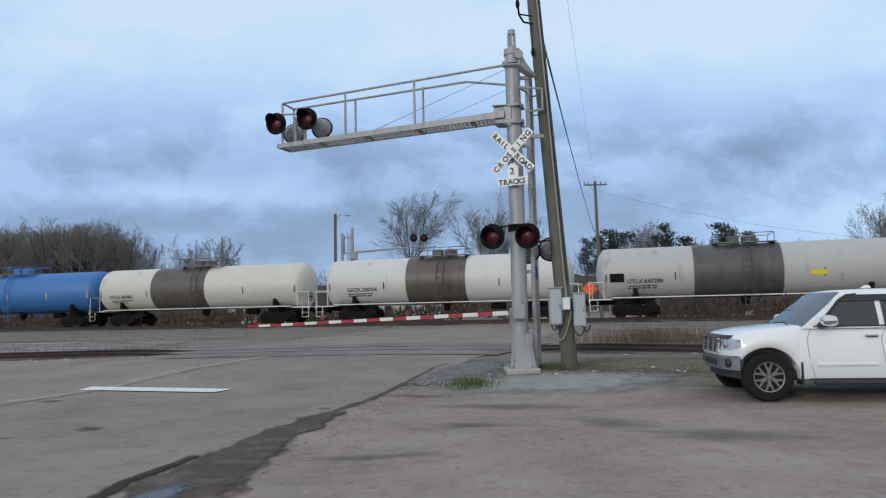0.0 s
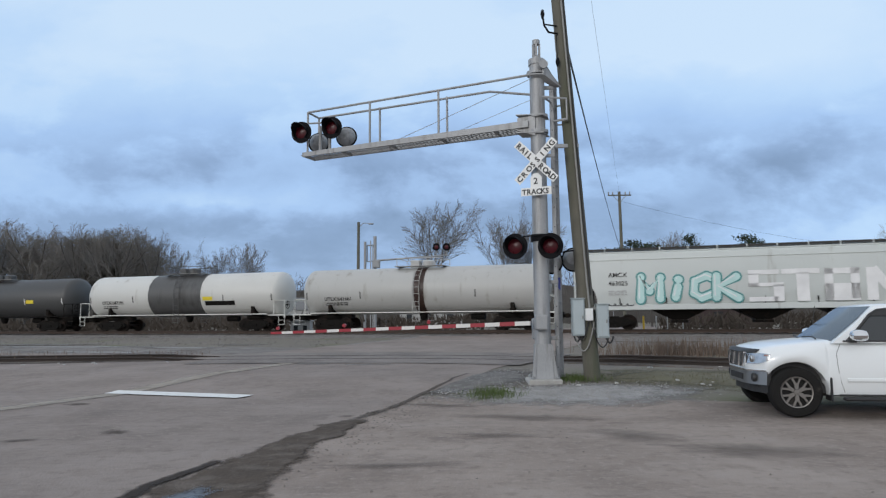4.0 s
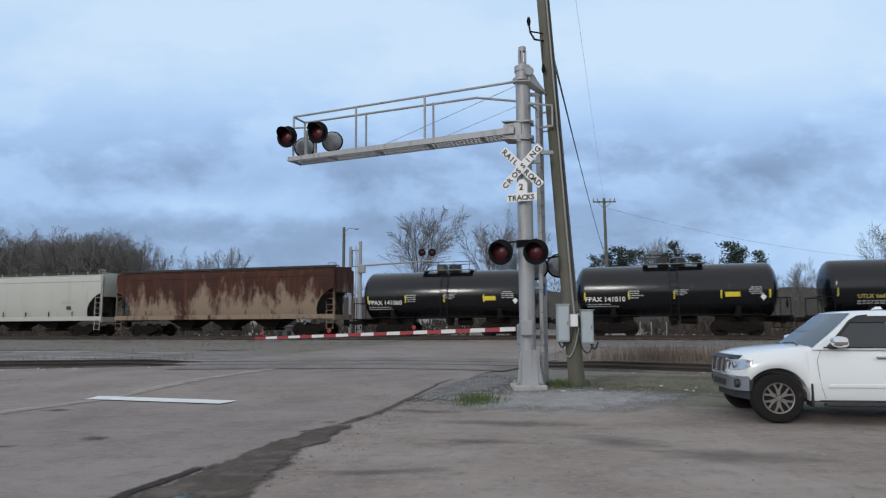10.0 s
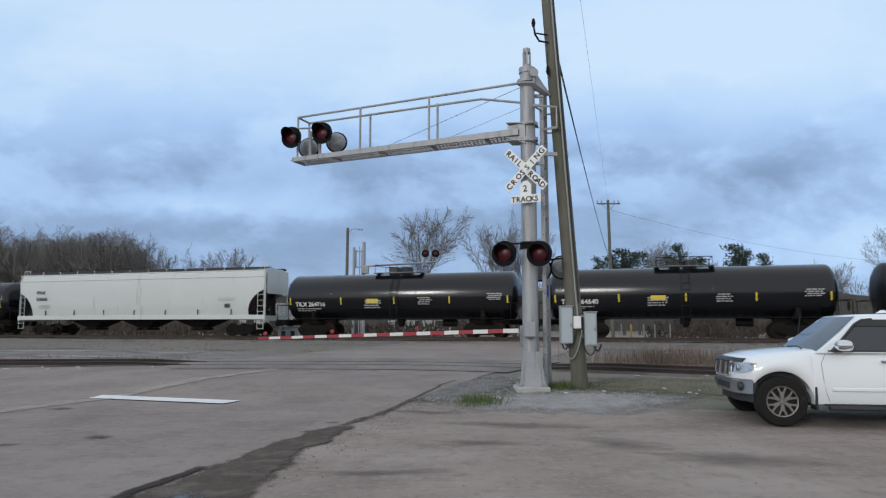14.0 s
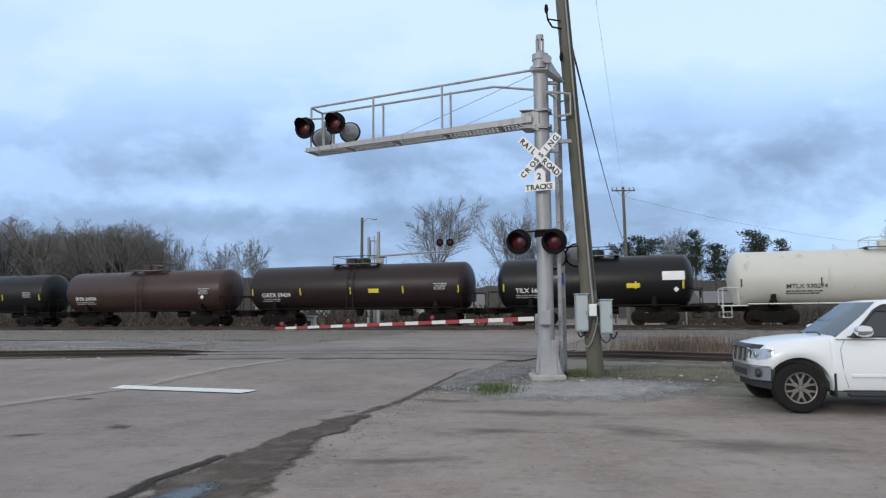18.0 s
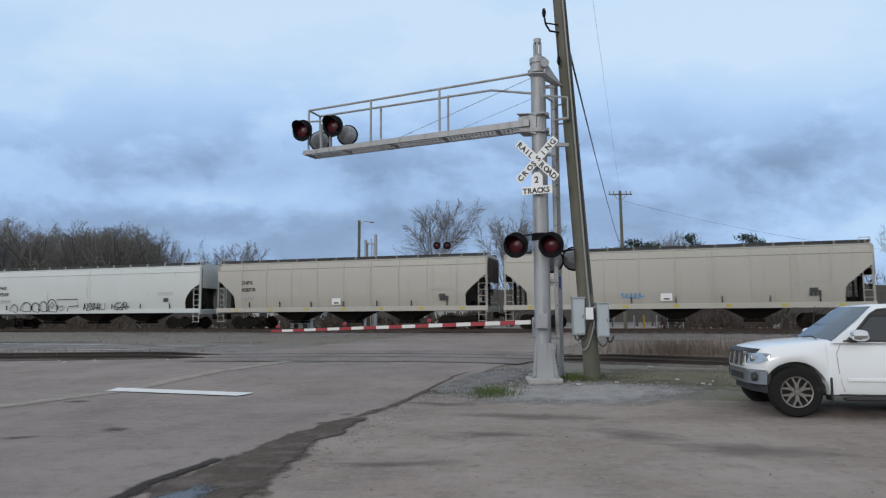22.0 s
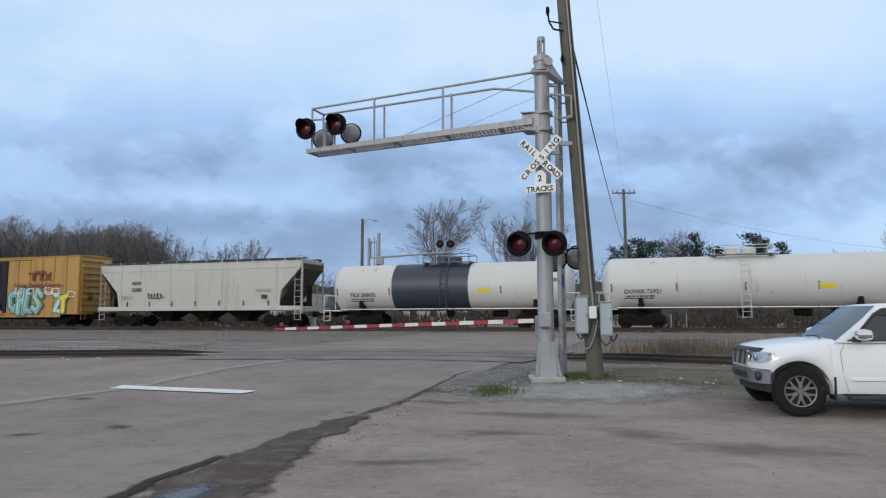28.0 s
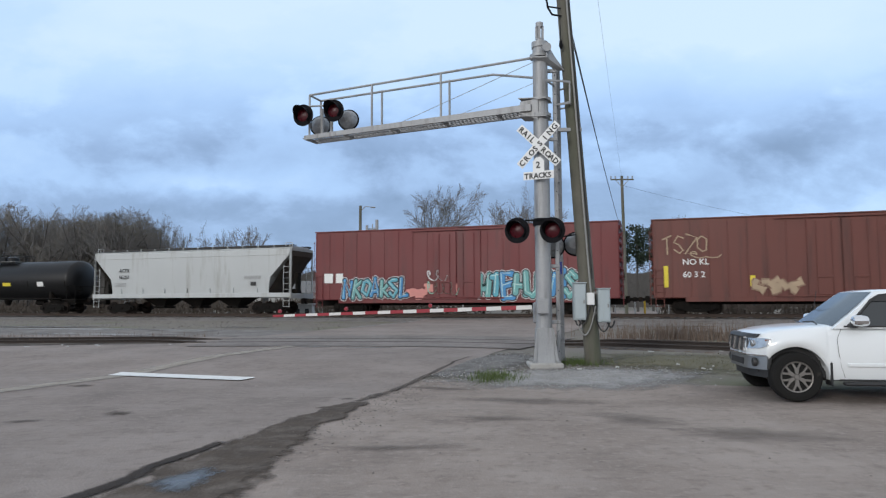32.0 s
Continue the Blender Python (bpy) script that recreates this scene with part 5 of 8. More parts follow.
def decorate(i, car, L):
    """The sprayed work and emblems that set single cars apart."""
    sh, h = shell_of(car), L / 2
    X = lambda f: f * L - h
    if i == 7:
        y = -1.585
        fat_word(sh, "MICK", X(0.175), X(0.435), 1.72, 2.95, y, [P_SAQUA], P_SDTEAL, 0.42, 0.06, 3, P_TEAL, lights=P_SWHITE)
        # broad white block strokes
        for a, b, c, d in ((0.46, 0.535, 2.95, 3.2), (0.46, 0.485, 2.3, 3.0), (0.46, 0.545, 2.3, 2.5), (0.52, 0.545, 1.5, 2.4), (0.46, 0.53, 1.5, 1.75), (0.54, 0.63, 2.95, 3.22), (0.575, 0.605, 1.5, 3.0), (0.64, 0.66, 1.5, 3.2), (0.64, 0.72, 2.9, 3.2), (0.64, 0.72, 1.5, 2.4), (0.70, 0.72, 1.6, 3.2), (0.735, 0.76, 1.5, 3.2), (0.795, 0.82, 1.5, 3.3), (0.82, 0.90, 2.9, 3.3), (0.85, 0.88, 1.5, 3.0)):
            part("sprayed_block", Geo().box((X(a) + X(b)) / 2, y - 0.003, (c + d) / 2, X(b) - X(a), 0.005, d - c), P_SWHITE, sh)
        part("sprayed_block", ribbon([(X(0.75), 3.15), (X(0.775), 2.4), (X(0.805), 1.6)], 0.45, y - 0.008), P_SWHITE, sh)
        scrawl(sh, X(0.06), X(0.16), 1.32, 1.52, 6, -1.60, 2, M_SPBLACK, 0.05)
    if i == 9:
        y = -1.585
        z = 3.15
        x = X(0.465)
        part("emblem", Geo().add([(x - 0.62, y, z + 0.02), (x - 0.02, y, z + 0.62), (x + 0.62, y, z + 0.02), (x + 0.05, y, z - 0.55), (x + 0.2, y, z + 0.05), (x - 0.05, y, z + 0.28)], [(0, 1, 5), (1, 2, 4, 5), (2, 3, 4)]), M_SPBLACK, sh, "dark leaf emblem")
        for k in range(3):
            part("emblem_bar", Geo().box(x - 0.45 + 0.45 * k, y, 2.25, 0.3, 0.006, 0.36), M_UNDER, sh)
    if i == 23:
        y = -1.59
        # thin round-topped outlines, then a wide bracket and two cramped tags
        for k, (a, b, top) in enumerate(((0.150, 0.185, 1.85), (0.200, 0.252, 2.02), (0.250, 0.292, 1.98), (0.288, 0.330, 2.06), (0.325, 0.375, 2.22))):
            u, v = X(a), X(b)
            arc = [((u + v) / 2 + (v - u) / 2 * math.cos(math.pi * (1.12 - 1.3 * q / 12)), 1.45 + (top - 1.45) * max(-0.25, math.sin(math.pi * (1.12 - 1.3 * q / 12)))) for q in range(13)]
            part("sprayed_line", ribbon(arc, 0.065, y - 0.001 * k), M_SPBLACK, sh)
            part("sprayed_line", ribbon([(u + 0.15, 1.42), (u + 0.35, 1.30), (v - 0.05, 1.26 + 0.06 * (k % 2)), (v + 0.1, 1.48)], 0.05, y - 0.006 - 0.001 * k), M_SPBLACK, sh)
        part("sprayed_line", ribbon([(X(0.335), 1.30), (X(0.342), 1.75), (X(0.352), 2.0), (X(0.362), 1.75), (X(0.350), 1.55)], 0.06, y - 0.012), M_SPBLACK, sh)
        part("sprayed_line", ribbon([(X(0.372), 2.18), (X(0.470), 2.20), (X(0.472), 1.72), (X(0.432), 1.66), (X(0.425), 1.30)], 0.06, y - 0.013), M_SPBLACK, sh)
        part("sprayed_line", ribbon([(X(0.385), 1.62), (X(0.40), 1.72), (X(0.41), 1.45), (X(0.39), 1.32)], 0.06, y - 0.014), M_SPBLACK, sh)
        for word, a, b, sd in (("NESHK", 0.497, 0.575, 5), ("CZR", 0.634, 0.692, 8)):
            step = (X(b) - X(a)) / len(word)
            rg = random.Random(sd)
            for k, ch in enumerate(word):
                for pl in GLYPH[ch]:
                    pts = [(X(a) + step * (k + 1.05 * u) + 0.10 * v + rg.uniform(-0.03, 0.03), 1.36 + 0.52 * v + rg.uniform(-0.05, 0.05)) for u, v in pl]
                    part("sprayed_line", ribbon(pts, 0.075, y - 0.001 * k), M_SPBLACK, sh)
        part("sprayed_line", ribbon([(X(0.578), 1.42), (X(0.594), 1.40), (X(0.596), 1.86)], 0.05, y), M_SPBLACK, sh)
        part("sprayed_line", ribbon([(X(0.632), 1.62), (X(0.66), 1.55), (X(0.702), 1.60)], 0.06, y - 0.005), M_SPBLACK, sh)
    if i in (24, 25):
        part("white_panel", Geo().box(X(0.475), -1.60, 1.78, 0.62, 0.006, 0.42), P_SWHITE, sh, "white notice panel")
        part("dark_label", Geo().box(X(0.475), -1.605, 1.68, 0.34, 0.006, 0.08), M_SPBLACK, sh)
        for k in range(3):
            part("dark_label", Geo().box(X(0.845) + 0.20 * k, -1.60, 1.90, 0.16, 0.006, 0.28), M_SPBLACK, sh)
    if i == 25:
        scrawl(sh, X(0.35), X(0.41), 1.7, 2.1, 5, -1.60, 3, P_SBLUE, 0.05)
    if i == 26:
        y = -1.60
        fat_word(sh, "AUNKUM", X(0.085), X(0.32), 1.0, 2.0, y, [P_SWHITE], P_PANEL, 0.20, 0.03, 7, P_SWHITE)
        fat_word(sh, "SCKENAM", X(0.62), X(0.86), 0.95, 1.85, y, [P_RED], P_STAN, 0.08, 0.05, 9, wob=0.14)
        for k in range(7):
            rx = random.Random(40 + k)
            part("sprayed_blot", puff(X(rx.uniform(0.36, 0.62)), rx.uniform(1.4, 3.2), rx.uniform(0.1, 0.3), rx.uniform(0.06, 0.16), y, rx, 0.2), P_SPINK, sh)
    if i == 28:
        y = -1.66
        fat_word(sh, "WSNKHSEC", X(0.03), X(0.335), 1.1, 2.25, y, [P_SAQUA, P_SGREEN, P_TEAL], M_SPBLACK, 0.24, 0.085, 13, P_SGREEN, 0.12, P_SWHITE)
        fat_word(sh, "CHLS", X(0.65), X(0.815), 1.15, 2.6, y, [P_TEAL, P_SGREEN], M_SPBLACK, 0.48, 0.06, 17, P_SGREEN, lights=P_SAQUA)
        fat_word(sh, "ZT", X(0.885), X(0.945), 1.15, 2.3, y, [P_SAQUA, M_YELLOW_L], M_SPBLACK, 0.36, 0.05, 19, P_SGREEN)
        for f, zz in ((0.70, 2.75), (0.76, 2.7), (0.855, 2.75), (0.89, 2.65), (0.97, 2.4)):
            ring = puff(X(f), zz, 0.36, 0.2, y, random.Random(int(f * 100)), 0.3, 16, 0.5)
            part("sprayed_line", ribbon([(v[0], v[2]) for v in ring.v[1:] + ring.v[1:2]], 0.06, y - 0.02), P_SWHITE, sh)
        wild_piece(sh, X(0.40), X(0.62), 1.0, 1.9, 7, y - 0.06, 23, [P_SPINK, P_SWHITE, P_SGREEN], M_SPBLACK, P_PANEL)
        for k in range(6):
            rx = random.Random(70 + k)
            part("sprayed_blot", puff(X(rx.uniform(0.02, 0.06) if k < 3 else rx.uniform(0.35, 0.40)), rx.uniform(1.0, 2.0), 0.28, 0.3, y - 0.001 * k, rx, 0.1, wob=0.6), P_SPINK, sh)
        scrawl(sh, X(0.83), X(0.9), 2.3, 2.8, 2, y, 5, P_SWHITE, 0.07)
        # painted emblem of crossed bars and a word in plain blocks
        for a, pm in ((1, P_SBLUE), (-1, P_SPINK)):
            part("emblem_bar", ribbon([(X(0.08), 4.05 + 0.55 * a), (X(0.115), 4.05), (X(0.15), 4.05 - 0.55 * a)], 0.34, y - 0.002 * a), pm, sh)
        part("emblem_bar", ribbon([(X(0.775), 4.40), (X(0.775), 4.22), (X(0.835), 4.22)], 0.07, y), P_RBROWN, sh)
        for x0, x1, z0, z1 in ((0.745, 0.80, 3.95, 4.12), (0.765, 0.778, 3.45, 3.95), (0.795, 0.83, 3.95, 4.12), (0.805, 0.818, 3.45, 3.95)):
            part("emblem_bar", Geo().box((X(x0) + X(x1)) / 2, y, (z0 + z1) / 2, X(x1) - X(x0), 0.006, z1 - z0), P_RBROWN, sh)
        for a in (1, -1):
            part("emblem_bar", ribbon([(X(0.828), 3.78 + 0.32 * a), (X(0.862), 3.78 - 0.32 * a)], 0.16, y - 0.002 * a), P_RBROWN, sh)
        part("slogan", lettering("Railcar Pooling Experts", 0.50, P_RBROWN, 0.008), None, sh, at=(X(0.675), y - 0.03, 2.98))
        part("data_panel", bars(X(0.045), 3.8, 0.5, 0.35, 2, y), M_UNDER, sh)
        part("data_panel", bars(X(0.165), 3.8, 0.6, 0.35, 2, y), M_UNDER, sh)
        part("data_panel", bars(X(0.04), 2.62, 1.2, 0.3, 1, y), M_UNDER, sh)
        part("data_panel", bars(X(0.40), 4.3, 0.9, 0.35, 3, y - 0.06), M_WHITE_L, sh)
        part("data_panel", bars(X(0.53), 4.3, 0.9, 0.35, 3, y - 0.06), M_WHITE_L, sh)
    if i == 29:
        scrawl(sh, X(0.26), X(0.34), 1.9, 2.5, 5, -1.56, 3, M_SPBLACK, 0.06)
    if i == 34:
        y = -1.60
        fat_word(sh, "NKOAKSL", X(0.105), X(0.335), 1.1, 2.2, y, [P_SBLUE, P_TEAL, P_STEAL2], M_SPBLACK, 0.22, 0.085, 31, P_SWHITE, 0.10, P_SAQUA)
        for k in range(6):
            rx = random.Random(90 + k)
            part("sprayed_blot", puff(X(rx.uniform(0.34, 0.53)), rx.uniform(1.2, 2.0), rx.uniform(0.25, 0.7), rx.uniform(0.18, 0.4), y - 0.001 * k, rx, 0.2, wob=0.7), P_SPINK, sh)
        scrawl(sh, X(0.40), X(0.46), 1.9, 2.9, 2, y - 0.02, 6, P_SWHITE, 0.07)
        scrawl(sh, X(0.40), X(0.50), 1.0, 2.2, 4, y - 0.02, 16, P_SGREEN, 0.06)
        fat_word(sh, "MTEHUEMS", X(0.565), X(0.875), 1.1, 2.45, y, [P_TEAL, P_STEAL2, P_SBLUE, P_TEAL], M_SPBLACK, 0.34, 0.07, 37, P_SWHITE, 0.10, P_SAQUA)
        for k in range(4):
            part("data_panel", bars(X(0.515), 2.6 + 0.3 * k, 0.5, 0.12, 1, y), M_WHITE_L, sh)
    if i == 35:
        y = -1.60
        fat_word(sh, "TSZO", X(0.025), X(0.155), 3.35, 4.35, y, [P_STAN], P_STAN, 0.07, 0.004, 3, wob=0.10)
        scrawl(sh, X(0.10), X(0.17), 2.95, 3.6, 1, y, 6, P_STAN, 0.06)
        wild_piece(sh, X(0.28), X(0.40), 1.2, 1.9, 5, y, 41, [P_STAN], P_BRICK, P_STAN)
        for f in (0.48, 0.54):
            part("sprayed_blot", puff(X(f), 1.75, 0.3, 0.35, y, random.Random(int(f * 100)), 0.3, wob=0.5), P_STAN, sh)
        part("data_panel", bars(X(0.62), 4.2, 1.3, 0.5, 4, y - 0.1), M_WHITE_L, sh)


def car_pose(s, t):
    gone = float(np.interp(t, [a for a, b in GONE], [b for a, b in GONE]))
    p = Vector((0, NEAR_Y, RAIL_Z)) + ALONG * (s - gone) + ACROSS * 1.55
    return Matrix.Translation(p) @ Matrix.Rotation(-PHI, 4, "Z")


CARS = []
for i, (left, right, spec) in enumerate(CONSIST):
    s = (left + right) / 2
    one = spec["kind"](spec, right - left, car_pose(s, 0))
    decorate(i, one, right - left)
    CARS.append((one, s))

# ---- crossing signal ----
M_ALU = mat("weathered_aluminium", (0.33, 0.337, 0.345), 0.55, 0.3, vary=0.22, scale=2.5, fine=30, bump=0.004, dirt=(0.17, 0.165, 0.155), dirt_amount=0.40, dirt_scale=2.5, streak=True)
M_CONC = mat("cast_concrete", (0.40, 0.39, 0.37), 0.9, vary=0.2, scale=3, bump=0.01, dirt=(0.25, 0.24, 0.22), dirt_amount=0.3)
M_LAMPBLACK = mat("signal_black", (0.010, 0.010, 0.012), 0.8, vary=0.15, bump=0.002, spec=0.12)
M_LENS = mat("red_signal_lens", (0.055, 0.003, 0.008), 0.3, vary=0.6, scale=9, fine=80, bump=0.004, emit=0.03, spec=0.3)
M_SIGN = mat("sign_sheet_white", (0.74, 0.75, 0.74), 0.5, vary=0.06, scale=3, bump=0, dirt=(0.5, 0.48, 0.44), dirt_amount=0.15)
M_GATERED = mat("gate_red", (0.30, 0.022, 0.035), 0.5, vary=0.12, bump=0)
M_GATEWHITE = mat("gate_white", (0.66, 0.65, 0.63), 0.5, vary=0.08, bump=0, dirt=(0.45, 0.42, 0.38), dirt_amount=0.2, dirt_scale=3)
TRU = Vector((-0.911, 0.412, 0)).normalized()      # along the arm, over the road
CRO = Vector((0.412, 0.911, 0)).normalized()       # along the road, away
UP = Vector((0, 0, 1))


def lamp_head(parent, at, towards):
    """A flasher: round black board, bowl behind, red lens under a hood."""
    z = Vector(towards).normalized()
    rot = z.to_track_quat("Z", "Y").to_matrix().to_4x4()
    m = Matrix.Translation(at) @ rot
    disc = part("lamp_board", Geo().lathe([(-0.01, 0.285), (0.012, 0.285), (0.012, 0.165), (-0.01, 0.165)], (0, 0, 0), "z", 28), M_LAMPBLACK, parent, "round black backing board", at=m)
    part("lamp_bowl", Geo().lathe([(-0.25, 0.05), (-0.235, 0.13), (-0.17, 0.20), (-0.09, 0.235), (-0.01, 0.25)], (0, 0, 0), "z", 20), M_ALU, disc)
    part("lens", Geo().lathe([(0.0, 0.18), (0.025, 0.13), (0.035, 0.0)], (0, 0, 0), "z", 20, caps=False), M_LENS, disc, "red glass lens")
    g = Geo()
    secs = []
    for k in range(19):
        a = radians(-50 + 280 * k / 18)
        d = 0.10 + 0.24 * max(0.0, math.sin(a)) ** 0.7
        c, s = math.cos(a), math.sin(a)
        secs.append([(c * 0.20, s * 0.20, 0.0), (c * 0.205, s * 0.205, d), (c * 0.193, s * 0.193, d), (c * 0.19, s * 0.19, 0.0)])
    g.loft(secs)
    part("hood", g, M_LAMPBLACK, disc)
    return disc


MX, MY, MZ = 1.98, 15.2, 0.2
signal = root("crossing_signal", Matrix.Translation((MX, MY, MZ)), "grey metal railroad crossing mast with cantilever walkway and red flashers", "crossing signal")
mast = part("mast", Geo().lathe([(0.1, 0.18), (3.0, 0.178), (5.5, 0.172), (7.2, 0.168), (7.2, 0.188), (7.33, 0.188), (7.35, 0.12)], (0, 0, 0), "z", 28), M_ALU, signal)
# open-sided finial tube
fin = Geo()
fin.lathe([(7.33, 0.085), (7.42, 0.085)], (0, 0, 0), "z", 16).lathe([(7.70, 0.085), (7.80, 0.088), (7.82, 0.05)], (0, 0, 0), "z", 16)
for a in (0, 100, 180, 260):
    fin.box(0.07 * math.cos(radians(a)), 0.07 * math.sin(radians(a)), 7.56, 0.05, 0.05, 0.3)
part("finial", fin, M_ALU, mast)
# pyramid cover at the foot, with gussets, on a concrete footing
ft = Geo()
ft.loft([[(-0.23, -0.23, 0.06), (0.23, -0.23, 0.06), (0.23, 0.23, 0.06), (-0.23, 0.23, 0.06)], [(-0.205, -0.21, 0.10), (0.205, -0.21, 0.10), (0.205, 0.21, 0.10), (-0.205, 0.21, 0.10)], [(-0.185, -0.185, 0.82), (0.185, -0.185, 0.82), (0.185, 0.185, 0.82), (-0.185, 0.185, 0.82)]])
part("base_cover", ft, M_ALU, signal)
for sx in (-1, 1):
    part("gusset", Geo().loft([[(sx * 0.205, -0.255, 0.10), (sx * 0.280, -0.255, 0.10), (sx * 0.280, -0.225, 0.10), (sx * 0.205, -0.225, 0.10)], [(sx * 0.17, -0.2, 0.8), (sx * 0.19, -0.2, 0.8), (sx * 0.19, -0.16, 0.8), (sx * 0.17, -0.16, 0.8)]]), M_ALU, signal)
for sx in (-1, 1):
    for sy in (-1, 1):
        part("anchor_bolt", Geo().tube((sx * 0.27, sy * 0.27, 0.0), (sx * 0.27, sy * 0.27, 0.14), 0.022).lathe([(0.085, 0.04), (0.12, 0.04)], (sx * 0.27, sy * 0.27, 0), "z", 6), M_ALU, signal)
part("footing", Geo().box(0, 0, -0.06, 0.74, 0.74, 0.26, 0.025), M_CONC, signal, "weathered concrete footing")

# cantilever walkway
WZ = 5.70


def on_arm(l, c, z):
    return TRU * l + CRO * c + UP * z


for c in (-0.25, 0.25):
    secs = []
    for l, dep in ((0.15, 0.15), (1.5, 0.14), (4.5, 0.13), (6.4, 0.11)):
        secs.append([tuple(on_arm(l, c - 0.03, WZ)), tuple(on_arm(l, c + 0.03, WZ)), tuple(on_arm(l, c + 0.03, WZ + dep)), tuple(on_arm(l, c - 0.03, WZ + dep))])
    part("walkway_beam", Geo().loft(secs), M_ALU, signal)
deck = Geo()
for k in range(62):
    l = 0.3 + 6.05 * k / 61
    deck.tube(on_arm(l, -0.24, WZ + 0.05), on_arm(l + 0.12, 0.24, WZ + 0.05), 0.012, None, 4)
    deck.tube(on_arm(l + 0.12, -0.24, WZ + 0.05), on_arm(l, 0.24, WZ + 0.05), 0.012, None, 4)
tagged(part("walkway_grating", deck, M_ALU, signal), kind="stuff")
for l in (1.0, 2.4, 3.8, 5.2, 6.38):
    part("cross_bar", Geo().box(0, 0, 0, 0.06, 0.52, 0.06, 0.01), M_ALU, signal, at=Matrix.Translation(on_arm(l, 0, WZ + 0.03)) @ Matrix.Rotation(math.atan2(TRU.y, TRU.x), 4, "Z"))
for c in (-0.25, 0.25):
    for l in (2.4, 4.33, 6.25):
        part("rail_post", Geo().tube(on_arm(l, c, WZ + 0.05), on_arm(l, c, 6.89), 0.028, None, 10), M_ALU, signal)
    if c < 0:
        pts = [on_arm(0.05, c * 0.9, 6.92), on_arm(6.25, c, 6.89)]
    else:
        pts = [on_arm(0.15, c * 0.4, 6.56), on_arm(1.25, c, 6.85), on_arm(6.25, c, 6.87)]
    part("handrail", Geo().path(pts, 0.028, 10), M_ALU, signal)
part("end_rail", Geo().path([on_arm(6.25, -0.25, 6.89), on_arm(6.25, 0.25, 6.87)], 0.028, 10), M_ALU, signal)
for c in (0.25,):
    part("stay_wire", Geo().path([on_arm(0.2, c * 0.5, 6.95), on_arm(4.33, c, WZ + 0.12)], 0.008, 5), M_ALU, signal)
    part("stay_wire", Geo().path([on_arm(0.2, c * 0.5, 6.45), on_arm(2.4, c, WZ + 0.2)], 0.006, 5), M_ALU, signal)
# clamps on the mast
for z in (7.0, 5.98, 5.62):
    part("mast_clamp", Geo().lathe([(z - 0.035, 0.17), (z - 0.035, 0.235), (z + 0.035, 0.235), (z + 0.035, 0.17)], (0, 0, 0), "z", 24), M_ALU, signal)
g = Geo()
for c in (-0.2, 0.2):
    g.loft([[tuple(on_arm(l, c - 0.012, z0)), tuple(on_arm(l, c + 0.012, z0)), tuple(on_arm(l, c + 0.012, z1)), tuple(on_arm(l, c - 0.012, z1))] for l, z0, z1 in ((0.0, 5.50, 5.97), (0.42, 5.66, 5.95))])
for z in (5.56, 5.97):
    g.loft([[tuple(on_arm(l, -0.24, z + 0.1 * l)), tuple(on_arm(l, 0.24, z + 0.1 * l)), tuple(on_arm(l, 0.24, z + 0.02 + 0.1 * l)), tuple(on_arm(l, -0.24, z + 0.02 + 0.1 * l))] for l in (-0.2, 0.45)])
part("arm_bracket", g, M_ALU, signal)
part("top_plate", Geo().loft([[(-0.22, -0.24, 6.90), (0.12, -0.26, 6.90), (0.12, -0.26, 6.93), (-0.22, -0.24, 6.93)], [(0.44, 0.10, 6.70), (0.56, 0.06, 6.70), (0.56, 0.06, 6.73), (0.44, 0.10, 6.73)]]).loft([[(0.10, -0.24, 6.92), (0.13, -0.26, 6.92), (0.13, -0.26, 7.16), (0.10, -0.24, 7.16)], [(0.50, 0.10, 6.72), (0.53, 0.08, 6.72), (0.53, 0.08, 6.78), (0.50, 0.10, 6.78)]]), M_ALU, signal)
part("top_bracket", Geo().loft([[(0.1, -0.2, 6.98), (0.16, -0.24, 6.98), (0.16, -0.24, 7.18), (0.1, -0.2, 7.18)], [(0.42, 0.15, 6.72), (0.50, 0.12, 6.72), (0.50, 0.12, 6.80), (0.42, 0.15, 6.80)]]).lathe([(-0.32, 0.1), (-0.26, 0.1)], (0.12, 0, 7.12), "y", 14), M_ALU, signal)
# four flashers at the arm's end: two each way
for at, way in (((-5.92, 2.14, 6.29), Vector((-0.28, -1, 0))), ((-5.09, 1.98, 6.36), Vector((-0.30, -1, 0))), ((-5.58, 2.75, 6.16), Vector((-0.05, 1, 0))), ((-4.78, 2.45, 6.24), Vector((0.05, 1, 0)))):
    lamp_head(signal, at, way - UP * 0.05)
part("lamp_bar", Geo().path([(-6.0, 2.25, 6.55), (-4.9, 2.1, 6.55)], 0.025, 8).tube((-5.45, 2.3, WZ + 0.1), (-5.45, 2.3, 6.5), 0.045).tube((-5.2, 2.3, WZ + 0.1), (-5.2, 2.3, 6.4), 0.04), M_ALU, signal)
# flashers on the mast
for at, way in (((0.16, -0.42, 2.96), Vector((-0.38, -1, 0))), ((-0.60, -0.30, 2.97), Vector((-0.42, -1, 0))), ((0.82, 0.50, 2.73), Vector((0.3, 1, 0))), ((0.29, 0.46, 2.68), Vector((0.3, 1, 0)))):
    lamp_head(signal, at, way - UP * 0.03)
part("flasher_bar", Geo().path([(-0.6, -0.12, 3.20), (0.0, -0.24, 3.22), (0.16, -0.25, 3.20)], 0.017, 8).path([(0.0, 0.2, 2.9), (0.3, 0.25, 2.85), (0.74, 0.0, 2.9)], 0.018, 8).lathe([(3.1, 0.18), (3.1, 0.215), (3.26, 0.215), (3.26, 0.18)], (0, 0, 0), "z", 20), M_LAMPBLACK, signal)

